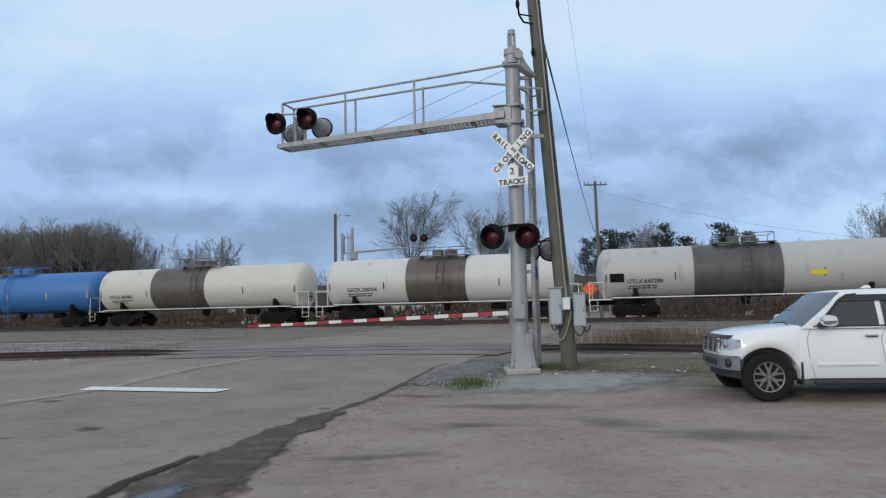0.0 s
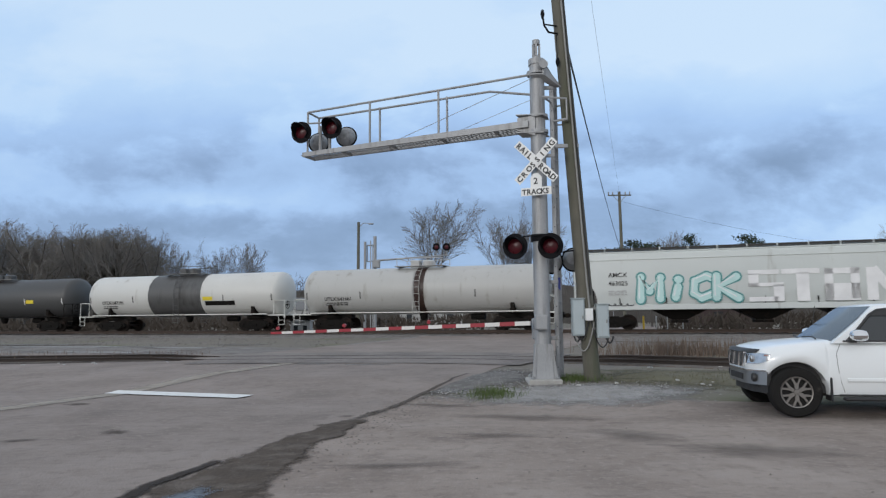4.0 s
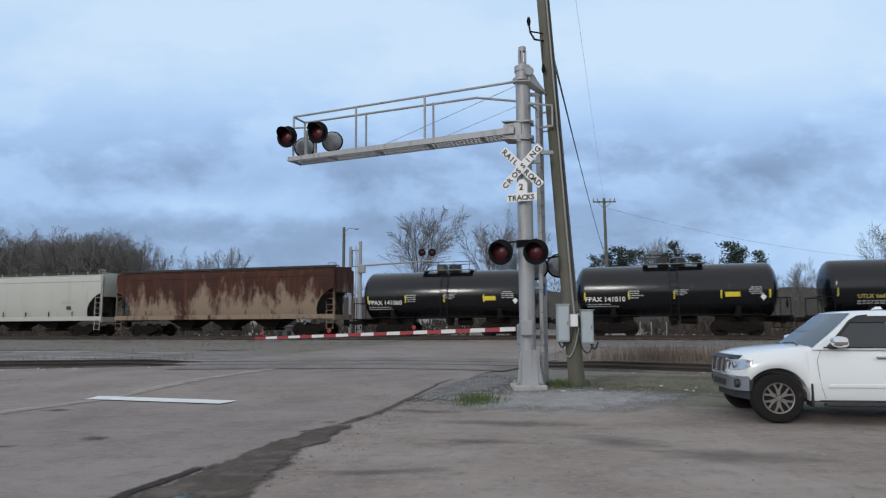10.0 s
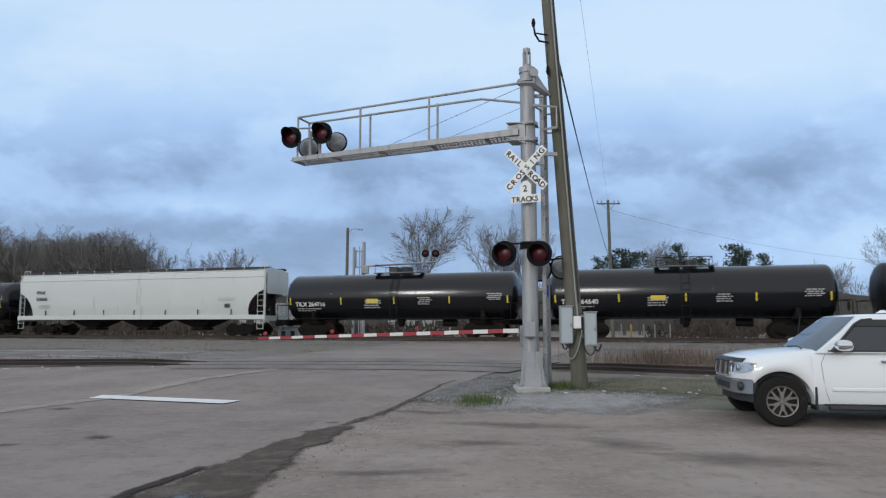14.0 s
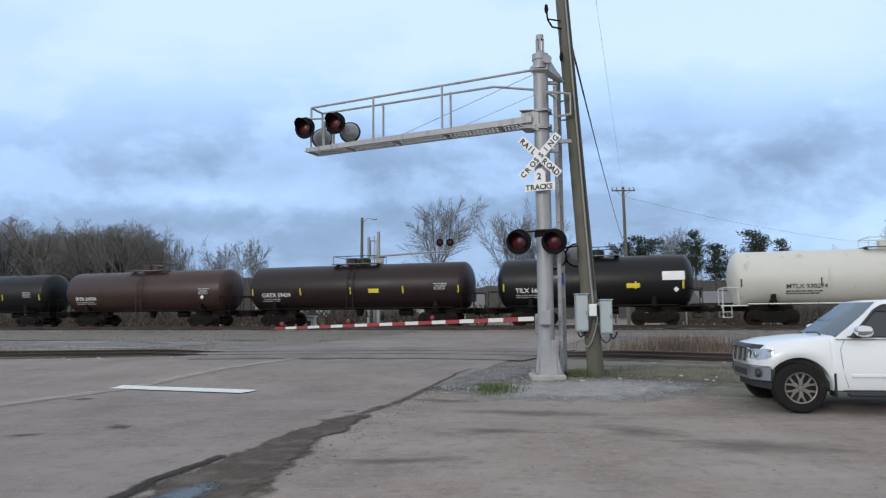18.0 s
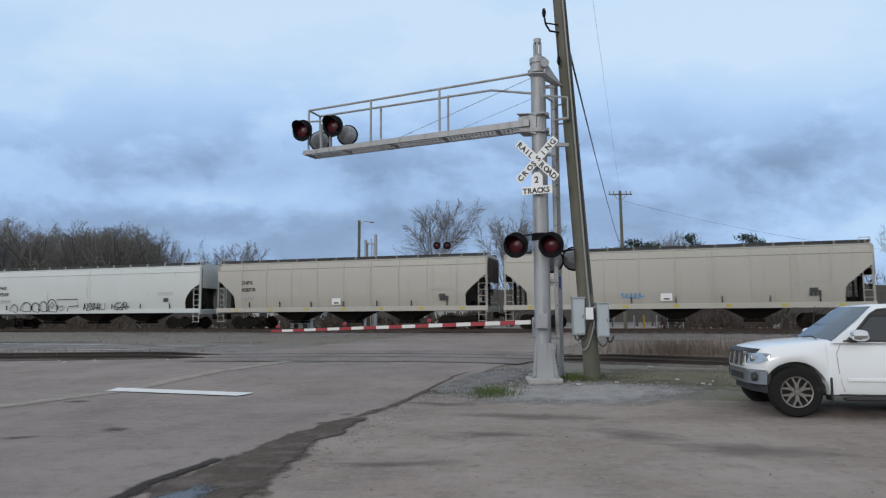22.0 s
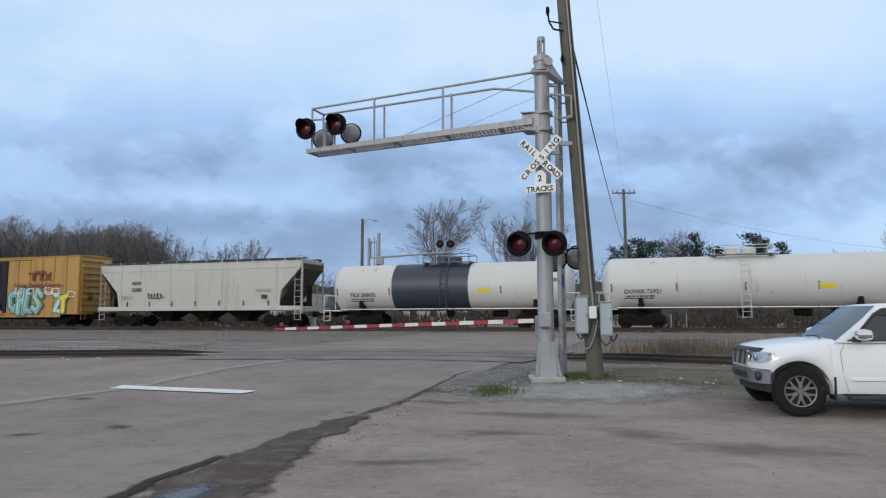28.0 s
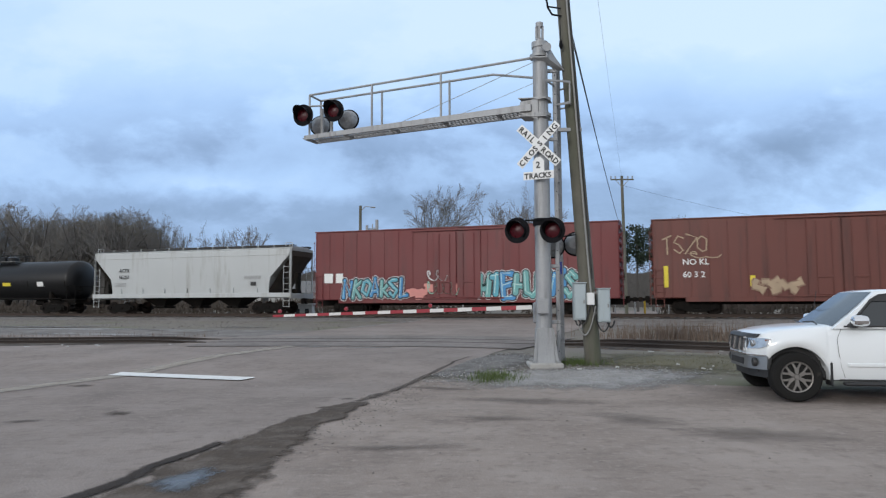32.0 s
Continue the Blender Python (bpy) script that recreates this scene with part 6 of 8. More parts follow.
# signs: crossbuck and track count, facing the road
SIGN = Matrix.Translation((-0.10, -0.30, 4.88)) @ Matrix.Rotation(math.atan2(-CRO.x, CRO.y), 4, "Z")
for ang, txt, y, off in ((-45, "RAIL   ROAD", 0.0, (-0.54, -0.06)), (45, "CROSSING", -0.014, (-0.50, -0.06))):
    bl = part("crossbuck_blade", Geo().box(0, 0, 0, 1.26, 0.010, 0.185, 0.003), M_SIGN, signal, "white sign blade with black letters", at=SIGN @ Matrix.Translation((0, y, 0)) @ Matrix.Rotation(radians(-ang), 4, "Y"))
    if txt == "CROSSING":
        for k, ch in enumerate("CROSSING"):
            part("letter", lettering(ch, 0.175, M_BLACK_L, 0.0045), None, bl, at=(-0.60 + 0.152 * k + (0.03 if ch == "I" else 0), -0.008, -0.065))
    else:
        for k, ch in enumerate("RAIL"):
            part("letter", lettering(ch, 0.175, M_BLACK_L, 0.0045), None, bl, at=(-0.595 + 0.122 * k + (0.03 if ch == "I" else 0), -0.008, -0.065))
        for k, ch in enumerate("ROAD"):
            part("letter", lettering(ch, 0.175, M_BLACK_L, 0.0045), None, bl, at=(0.12 + 0.122 * k, -0.008, -0.065))
two = part("number_plate", Geo().plate([(-0.13, -0.17), (0.13, -0.17), (0.13, 0.06), (0.05, 0.15), (-0.05, 0.15), (-0.13, 0.06)], -0.005, 0.005), M_SIGN, signal, "white plate with a figure two", at=SIGN @ Matrix.Translation((-0.01, 0.012, -0.42)))
part("letter", lettering("2", 0.20, M_BLACK_L, 0.0045), None, two, at=(-0.06, -0.008, -0.09))
trk = part("tracks_plate", Geo().box(0, 0, 0, 0.70, 0.010, 0.18, 0.003), M_SIGN, signal, "white plate lettered tracks", at=SIGN @ Matrix.Translation((-0.01, 0.0, -0.68)))
for k, ch in enumerate("TRACKS"):
    part("letter", lettering(ch, 0.165, M_BLACK_L, 0.0045), None, trk, at=(-0.325 + 0.108 * k, -0.008, -0.062))
part("sign_strap", Geo().box(0, 0.10, -0.05, 0.3, 0.1, 0.05).box(0, 0.10, -0.62, 0.3, 0.1, 0.05), M_ALU, signal, at=SIGN)
# ladder with a hoop
for x, y in ((0.34, 0.12), (0.47, 0.42)):
    part("ladder_rail", Geo().box(x, y, 3.45, 0.09, 0.05, 6.8, 0.008), M_ALU, signal)
for k in range(22):
    part("ladder_rung", Geo().tube((0.34, 0.12, 0.25 + 0.3 * k), (0.47, 0.42, 0.25 + 0.3 * k), 0.014, None, 6), M_ALU, signal)
part("ladder_hoop", Geo().path([(0.34, 0.12, 6.35), (0.1, -0.3, 6.35), (0.65, -0.1, 6.38), (0.75, 0.3, 6.38), (0.47, 0.42, 6.35)], 0.02).path([(0.34, 0.12, 5.9), (0.65, -0.1, 5.9), (0.75, 0.3, 5.9), (0.47, 0.42, 5.9)], 0.02).tube((0.65, -0.1, 5.9), (0.65, -0.1, 6.38), 0.02).tube((0.75, 0.3, 5.9), (0.75, 0.3, 6.38), 0.02), M_ALU, signal)
for z in (0.95, 2.2, 5.1, 6.7):
    part("ladder_bracket", Geo().box(0.24, 0.1, z, 0.3, 0.06, 0.08, 0.01), M_ALU, signal)
# flat black discs drawn as the dark holes in the ladder rail
holes = Geo()
for k in range(15):
    holes.lathe([(0.094, 0.012), (0.0935, 0.012)], (0.34, 0, 0.3 + 0.45 * k), "y", 8)
part("bolt_strip", Geo().add([(x, y - 0.002, z) for x, y, z in holes.v], holes.f), M_LAMPBLACK, signal)
part("junction_box", Geo().box(-0.06, -0.27, 1.30, 0.27, 0.18, 0.33, 0.015).box(-0.06, -0.365, 1.30, 0.23, 0.012, 0.29, 0.004), M_ALU, signal)

# gate, lowered over the lane
gate = root("crossing_gate", Matrix.Translation((1.72, 15.25, 0.2)), "lowered red and white striped crossing gate arm", "crossing gate")
part("gate_machine", Geo().box(0.25, 0.38, 1.15, 0.34, 0.30, 0.48, 0.03).box(0.2, 0.22, 1.28, 0.2, 0.12, 0.2, 0.02), M_ALU, gate)
part("gate_bracket", Geo().box(0.25, 0.25, 1.05, 0.1, 0.5, 0.08, 0.01), M_ALU, gate)
tip = TRU * 7.25 + UP * 1.05
base = UP * 1.28
n = 20
for k in range(n):
    a, b = base.lerp(tip, k / n), base.lerp(tip, (k + 1) / n)
    d = (b - a).normalized()
    hh = 0.047 - 0.016 * k / n
    sd = CRO * 0.022
    sec = [[tuple(p + sd * s1 + UP * hh * s2) for s1, s2 in ((-1, -1), (1, -1), (1, 1), (-1, 1))] for p in (a, b)]
    part("stripe", Geo().loft(sec), M_GATERED if k % 2 and k > 0 else M_GATEWHITE, gate, "red reflective stripe" if k % 2 else "white reflective stripe")
for f in (0.35, 0.68, 0.97):
    p = base.lerp(tip, f) + UP * 0.12
    part("gate_lamp", Geo().lathe([(-0.05, 0.045), (0.05, 0.05), (0.06, 0.03)], tuple(p), "y", 12), M_GATERED, gate)

# ---- utility pole with meter boxes and cables ----
M_WOODPOLE = mat("weathered_pole_wood", (0.125, 0.119, 0.097), 0.9, vary=0.35, scale=2, fine=50, bump=0.012, dirt=(0.082, 0.090, 0.058), dirt_amount=0.5, dirt_scale=1.0, streak=True)
M_BOXGREY = mat("cabinet_grey", (0.38, 0.435, 0.455), 0.5, vary=0.08, scale=2, bump=0, dirt=(0.3, 0.3, 0.28), dirt_amount=0.2, streak=True)
M_CABLE = mat("black_cable", (0.02, 0.02, 0.022), 0.6, vary=0.1, bump=0)
M_CONDUIT = mat("grey_conduit", (0.24, 0.24, 0.23), 0.55, vary=0.1, bump=0)
PX, PY, PZ = 3.095, 15.40, 0.2
pole = root("utility_pole", Matrix.Translation((PX, PY, PZ)), "leaning weathered wooden utility pole with grey meter boxes", "utility pole")


def up_pole(z):
    return Vector((-0.0625 * z, 0.0, z))


part("pole", Geo().loft([[tuple(up_pole(z) + Vector((r * math.cos(a), r * math.sin(a), 0))) for a in [2 * math.pi * i / 18 for i in range(18)]] for z, r in ((-0.3, 0.20), (0.3, 0.185), (4, 0.17), (8, 0.155), (11.8, 0.14))]), M_WOODPOLE, pole)
for i, (dx, w, z, hh) in enumerate(((-0.31, 0.27, 1.40, 0.82), (0.22, 0.27, 1.31, 0.74))):
    b = part("meter_box", Geo().box(dx, -0.12, z, w, 0.24, hh, 0.015), M_BOXGREY, pole, "pale grey steel cabinet")
    part("box_door", Geo().box(dx, -0.247, z, w - 0.05, 0.02, hh - 0.06, 0.006), M_BOXGREY, b)
    part("latch", Geo().box(dx + w * 0.3, -0.262, z, 0.03, 0.02, 0.08, 0.005), M_CONDUIT, b)
    part("roof_lip", Geo().box(dx, -0.13, z + hh / 2 + 0.01, w + 0.03, 0.29, 0.02, 0.004), M_BOXGREY, b)
part("switch_box", Geo().box(-0.09, -0.27, 1.46, 0.16, 0.13, 0.27, 0.012), M_SIGN, pole, "small white switch box")
part("mounting_rail", Geo().box(-0.04, -0.12, 1.6, 0.5, 0.04, 0.05).box(-0.04, -0.12, 1.15, 0.5, 0.04, 0.05), M_CONDUIT, pole)
part("conduit", Geo().path([(-0.07, -0.24, 1.6), tuple(up_pole(2.2) + Vector((0.03, -0.2, 0))), tuple(up_pole(6.0) + Vector((0.04, -0.19, 0))), tuple(up_pole(11.0) + Vector((0.05, -0.17, 0)))], 0.022, 8), M_CONDUIT, pole)
part("conduit", Geo().path([tuple(up_pole(z) + Vector((0.10, -0.16 + 0.001 * z, 0))) for z in (1.9, 5, 9, 11.4)], 0.014, 6), M_CABLE, pole)


def sag(a, b, drop, n=12):
    a, b = Vector(a), Vector(b)
    return [tuple(a.lerp(b, k / n) - UP * drop * 4 * (k / n) * (1 - k / n)) for k in range(n + 1)]


for a, b, dr, r, mm in (((-0.35, -0.2, 1.0), (-0.1, -0.24, 1.3), 0.22, 0.016, M_CABLE), ((0.35, -0.2, 0.97), (-0.05, -0.26, 1.35), 0.40, 0.014, M_CABLE), ((-0.40, -0.2, 1.0), (0.02, -0.26, 1.3), 0.48, 0.015, M_CONDUIT), ((0.28, -0.2, 0.98), (0.45, -0.2, 0.98), 0.15, 0.02, M_CABLE), ((-0.42, -0.2, 1.0), (-0.28, -0.2, 1.0), 0.13, 0.02, M_CABLE)):
    part("cable_loop", Geo().path(sag(a, b, dr, 10), r, 6), mm, pole)
part("steel_arm", Geo().box(-0.45, -0.1, 5.32, 0.55, 0.06, 0.09, 0.01), M_ALU, pole)
top = up_pole(7.98)
part("bracket_wire", Geo().path([tuple(top + Vector((-0.1, -0.15, 0))), tuple(top + Vector((-0.32, -0.2, 0.02))), tuple(top + Vector((-0.42, -0.22, 0.18))), tuple(top + Vector((-0.45, -0.22, 0.42)))], 0.022, 8).path([tuple(top + Vector((-0.12, -0.16, 0.18))), tuple(top + Vector((-0.4, -0.22, 0.2)))], 0.018), M_LAMPBLACK, pole)
part("weatherhead", Geo().lathe([(-0.1, 0.03), (0, 0.05), (0.1, 0.03)], tuple(top + Vector((-0.45, -0.22, 0.45))), "z", 10), M_LAMPBLACK, pole)
part("hanging_plug", Geo().path([tuple(top + Vector((-0.14, -0.2, -0.05))), tuple(top + Vector((-0.13, -0.2, -0.62)))], 0.008).lathe([(-0.2, 0.02), (-0.12, 0.045), (0, 0.03)], tuple(top + Vector((-0.13, -0.2, -0.6))), "z", 10), M_LAMPBLACK, pole)
part("blue_tag", Geo().box(-0.68, 0.12, 2.17, 0.07, 0.03, 0.28, 0.004), mat("blue_plate", (0.05, 0.07, 0.30), 0.5, bump=0), pole, "small blue plate")


def wire(name, pts, r, label):
    return tagged(part(name, Geo().path(pts, r, 6), M_CABLE), label, "cable")


wire("service_cable", sag((2.78, 15.5, 7.75), (17.25, 69.8, 8.7), 0.35, 26), 0.018, "black service cable slung between poles")
wire("service_cable", sag((2.76, 15.5, 7.98), (17.25, 69.8, 8.95), 0.55, 26), 0.008, "thin black wire slung between poles")
wire("overhead_wire", sag((17.5, 70.0, 13.6), (75.0, 95.0, 10.0), 1.6, 20), 0.010, "thin overhead wire along the far road")
wire("overhead_wire", sag((17.42, 69.95, 14.2), (-3.9, -10.0, 13.4), 0.25, 30), 0.005, "fine wire against the sky")

# ---- beyond the tracks ----
M_FARSTEEL = mat("far_grey_steel", (0.30, 0.31, 0.32), 0.6, 0.3, vary=0.1)
far = root("crossing_signal", Matrix.Translation((-7.6, 62.0, 0.3)), "grey crossing signal with an arm beyond the tracks", "crossing signal")
part("mast", Geo().tube((0.45, 0, 0), (0.45, 0, 8.9), 0.17, 0.15, 14), M_FARSTEEL, far)
part("mast", Geo().tube((-0.46, 0, 0), (-0.46, 0, 8.4), 0.13, 0.12, 12), M_FARSTEEL, far)
part("ladder", Geo().box(0.05, 0, 4.4, 0.08, 0.08, 8.2).box(0.22, 0, 4.2, 0.06, 0.06, 8.0), M_FARSTEEL, far)
part("cage", Geo().path([(0.45, 0, 8.0), (-0.3, 0.2, 8.1), (-0.3, 0.2, 6.6), (0.45, 0, 6.6)], 0.05), M_FARSTEEL, far)
part("arm", Geo().tube((0.3, -0.3, 6.6), (7.15, -2.0, 6.9), 0.09, 0.07, 8), M_FARSTEEL, far)
part("arm_bracket", Geo().box(0.6, -0.3, 6.3, 0.7, 0.5, 0.7, 0.05), M_FARSTEEL, far)
for x in (6.15, 7.05):
    d = part("lamp_board", Geo().lathe([(-0.02, 0.34), (0.02, 0.34)], (0, 0, 0), "y", 20), M_LAMPBLACK, far, "round black backing board", at=(x, -2.1, 7.62))
    part("lens", Geo().lathe([(-0.06, 0.0), (-0.05, 0.14), (-0.025, 0.18)], (0, 0, 0), "y", 16, caps=False), M_LENS, d, "red glass lens")
    part("lamp_stem", Geo().tube((x, -1.95, 6.9), (x, -1.95, 7.6), 0.05), M_FARSTEEL, far)
lp = root("street_lamp", Matrix.Translation((-10.54, 75.0, 0.3)), "brown wooden street lamp pole with a short arm", "street lamp")
part("pole", Geo().tube((0, 0, 0), (0.05, 0, 12.1), 0.2, 0.15, 12), M_WOODPOLE, lp)
part("arm", Geo().path([(0.05, 0, 11.5), (0.6, 0, 12.0), (1.25, 0, 11.95)], 0.04), M_FARSTEEL, lp)
part("lamp", Geo().box(1.45, 0, 11.9, 0.55, 0.25, 0.14, 0.04), M_FARSTEEL, lp)
fp = root("utility_pole", Matrix.Translation((17.46, 70.0, 0.3)), "far brown utility pole with a crossarm", "utility pole")
part("pole", Geo().tube((0.1, 0, 0), (-0.05, 0, 14.3), 0.19, 0.14, 12), M_WOODPOLE, fp)
part("crossarm", Geo().box(-0.05, -0.15, 13.9, 2.4, 0.12, 0.13, 0.02), M_WOODPOLE, fp)
part("brace", Geo().tube((-0.05, -0.1, 13.1), (-0.7, -0.12, 13.85), 0.03).tube((-0.05, -0.1, 13.1), (0.6, -0.12, 13.85), 0.03), M_FARSTEEL, fp)
for x in (-1.15, -0.7, 0.6, 1.05):
    part("insulator", Geo().lathe([(13.96, 0.03), (14.05, 0.08), (14.12, 0.05), (14.22, 0.07), (14.28, 0.02)], (x - 0.05, -0.15, 0), "z", 10), M_FARSTEEL, fp)
# the sign sheet is given a faint glow of its own
M_ORANGE = mat("orange_glowing_sheet", (0.85, 0.11, 0.02), 0.5, vary=0.05, bump=0, emit=0.05)
os_ = root("warning_sign", Matrix.Translation((12.2, 52.0, 0.35)), "orange diamond road work sign on a thin stand", "road sign")
part("panel", Geo().box(0, 0, 0, 0.86, 0.02, 0.86, 0.01), M_ORANGE, os_, "plain orange diamond panel", at=pose(0, 0, 2.55, 0, 45, 0))
part("stand", Geo().tube((0, 0.06, 0), (0, 0.06, 2.6), 0.03).tube((-0.5, 0.06, 0.03), (0.5, 0.06, 0.03), 0.03), M_FARSTEEL, os_)
# white shelter, low house and stored goods seen under the cars
M_SIDING = mat("white_siding", (0.36, 0.365, 0.36), 0.7, vary=0.1, scale=1, bump=0.004)
M_FARROOF = mat("grey_shingle", (0.16, 0.16, 0.16), 0.9, vary=0.2)
M_FARDARK = mat("dark_window_pane", (0.03, 0.035, 0.04), 0.15, vary=0.05, bump=0)


def low_house(x, y, w, d, h, label, wall):
    hs = root("house", Matrix.Translation((x, y, 0.3)), label, "house")
    b = part("wall", Geo().box(0, 0, h / 2, w, d, h), wall, hs)
    part("roof", Geo().loft([[(-w / 2 - 0.3, -d / 2 - 0.3, h), (w / 2 + 0.3, -d / 2 - 0.3, h), (w / 2 + 0.3, d / 2 + 0.3, h), (-w / 2 - 0.3, d / 2 + 0.3, h)], [(-w / 2 - 0.3, -0.1, h + d * 0.28), (w / 2 + 0.3, -0.1, h + d * 0.28), (w / 2 + 0.3, 0.1, h + d * 0.28), (-w / 2 - 0.3, 0.1, h + d * 0.28)]]), M_FARROOF, hs)
    for k in range(max(2, int(w / 3))):
        xx = -w / 2 + w * (k + 0.5) / max(2, int(w / 3))
        wn = part("window", Geo().box(xx, -d / 2 - 0.03, h * 0.55, 1.0, 0.06, 1.1, 0.02), M_FARDARK, hs)
        part("sill", Geo().box(xx, -d / 2 - 0.05, h * 0.55 - 0.6, 1.2, 0.08, 0.1), wall, wn)
        part("lintel", Geo().box(xx, -d / 2 - 0.05, h * 0.55 + 0.6, 1.2, 0.08, 0.1), wall, wn)


low_house(-22.0, 92.0, 9.0, 6.0, 2.6, "low white house beyond the tracks", M_SIDING)
low_house(-2.0, 105.0, 12.0, 6.0, 2.6, "low pale house beyond the tracks", M_SIDING)
low_house(32.0, 80.0, 8.0, 5.0, 2.3, "low brown shed beyond the tracks", mat("brown_boards", (0.045, 0.030, 0.030), 0.85, vary=0.3))
# guard posts by the far side of the track
M_POSTYEL = mat("guard_post_yellow", (0.55, 0.36, 0.03), 0.6, vary=0.2, bump=0)
for k, x in enumerate((12.9, 13.6, 14.5, 15.3, 16.4)):
    gp = part("guard_post", Geo().tube((0, 0, -0.1), (0, 0, 1.25), 0.07 if k == 1 else 0.045, None, 10).lathe([(1.25, 0.05), (1.29, 0.03)], (0, 0, 0), "z", 10), M_POSTYEL if k == 1 else M_SIDING)
    gp.matrix_world = Matrix.Translation((x, 49.0, height(x, 49.0)))
    tagged(gp, "short yellow steel guard post" if k == 1 else "short white steel guard post", "guard post", "guard posts beyond the tracks")
bx = root("signal_cabin", Matrix.Translation((-11.6, 52.0, 0.36)), "small white metal relay cabinet by the tracks", "cabinet")
part("body", Geo().box(0, 0, 0.55, 1.5, 0.9, 1.1, 0.03), M_SIDING, bx)
part("roof", Geo().box(0, 0, 1.14, 1.7, 1.1, 0.10, 0.03), M_SIDING, bx)
part("vent", Geo().box(-0.35, -0.46, 0.6, 0.3, 0.03, 0.4).box(0.35, -0.46, 0.6, 0.3, 0.03, 0.4), M_FARDARK, bx)

# ---- pickup, nose towards the road ----
M_CARWHITE = mat("white_car_paint", (0.76, 0.79, 0.80), 0.32, vary=0.03, scale=1, bump=0, coat=0.7, dirt=(0.55, 0.53, 0.5), dirt_amount=0.06, dirt_scale=2)
M_TYRE = mat("tyre_rubber", (0.015, 0.0145, 0.014), 0.9, vary=0.25, scale=8, fine=60, bump=0.004, spec=0.2, dirt=(0.05, 0.045, 0.04), dirt_amount=0.25, dirt_scale=5)
M_RIM = mat("machined_alloy", (0.26, 0.245, 0.23), 0.38, 0.8, vary=0.08, bump=0)
M_RIMDARK = mat("dark_alloy", (0.018, 0.018, 0.018), 0.6, 0.2, vary=0.1, bump=0)
M_CHROME = mat("chrome", (0.72, 0.73, 0.74), 0.12, 1.0, vary=0.03, bump=0)
M_SILVER = mat("silver_bumper", (0.30, 0.305, 0.31), 0.35, 0.75, vary=0.06, bump=0)
M_PLASTIC = mat("black_plastic", (0.025, 0.025, 0.026), 0.55, vary=0.1, bump=0.002)
M_TINT = mat("tinted_glass", (0.022, 0.026, 0.028), 0.14, vary=0.02, bump=0, spec=0.8)
M_WIND = mat("windscreen_glass", (0.035, 0.045, 0.055), 0.14, vary=0.02, bump=0)
M_WIND.node_tree.nodes["Principled BSDF"].inputs["Specular IOR Level"].default_value = 0.3
M_SEAM = mat("door_gap", (0.16, 0.16, 0.16), 0.8, vary=0.1, bump=0)
M_HEADLAMP = mat("headlamp_lens", (0.42, 0.43, 0.45), 0.08, 0.7, vary=0.5, scale=9, fine=60, bump=0.004, coat=1.0)
M_AMBER = mat("amber_lens", (0.26, 0.09, 0.05), 0.15, vary=0.1, bump=0)
PK = Matrix.Translation((5.335, 10.8, 0.022)) @ Matrix.Rotation(radians(-8.3), 4, "Z")
pickup = root("pickup_truck", PK, "clean white pickup truck standing on the lot", "pickup truck")
PW = 1.85
AXLES = (0.0, 3.2)


def arch(x):
    """Height of the body's lower edge along the side."""
    z = 0.35
    for a in AXLES:
        d = x - a
        if abs(d) < 0.475:
            z = max(z, 0.38 + math.sqrt(max(0, 0.475 ** 2 - d * d)))
    return z


def top_line(x):
    """Height of bonnet, belt and bed rail."""
    return float(np.interp(x, [-0.62, -0.55, -0.45, -0.2, 0.1, 0.4, 0.6, 0.75, 2.9, 3.0, 4.45], [0.90, 1.00, 1.055, 1.11, 1.145, 1.17, 1.175, 1.15, 1.15, 1.17, 1.17]))


def plan_in(x):
    """How far the front and rear corners draw in."""
    return float(np.interp(x, [-0.64, -0.59, -0.52, -0.42, -0.2, 0.3, 4.3, 4.45], [0.42, 0.28, 0.17, 0.07, 0.03, 0.02, 0.02, 0.06]))


xs = sorted(set([-0.62, -0.59, -0.56, -0.52, 0.5, 0.6, 0.75, 0.95, 1.1, 1.4, 1.8, 2.2, 2.6, 3.8, 4.1, 4.45] + [round(a + 0.475 * math.sin(radians(d)), 3) for a in AXLES for d in range(-90, 91, 9)]))
secs = []
for x in xs:
    b, t, pi_ = arch(x), top_line(x), plan_in(x)
    if x < -0.39:
        b = max(b, 0.69)
    fl = 0.0
    for a in AXLES:
        fl = max(fl, 0.055 * max(0, 1 - abs(abs(x - a) - 0.0) / 0.72))
    hz = lambda f: b + (t - b) * f
    half = []
    for f, o in ((0.0, 0.03 - fl), (0.12, 0.0 - fl), (0.38, -0.015 - fl * 0.9), (0.62, -0.005 - fl * 0.5), (0.80, 0.02), (0.92, 0.045), (0.985, 0.10)):
        half.append((pi_ + o, hz(f)))
    half.append((pi_ + 0.24, t + 0.012))
    half.append((PW / 2, t + 0.035))
    ring = [(x, y, z) for y, z in half] + [(x, PW - y, z) for y, z in reversed(half[:-1])]
    secs.append(ring)
body = part("body", Geo().loft(secs), M_CARWHITE, pickup, smooth=40)
for a in AXLES:
    part("wheel_well", Geo().box(a, PW / 2, 0.66, 1.0, PW - 0.36, 0.62, 0.1), M_PLASTIC, pickup)
part("underbody", Geo().box(1.9, PW / 2, 0.42, 4.6, PW - 0.3, 0.2, 0.05), M_PLASTIC, pickup)
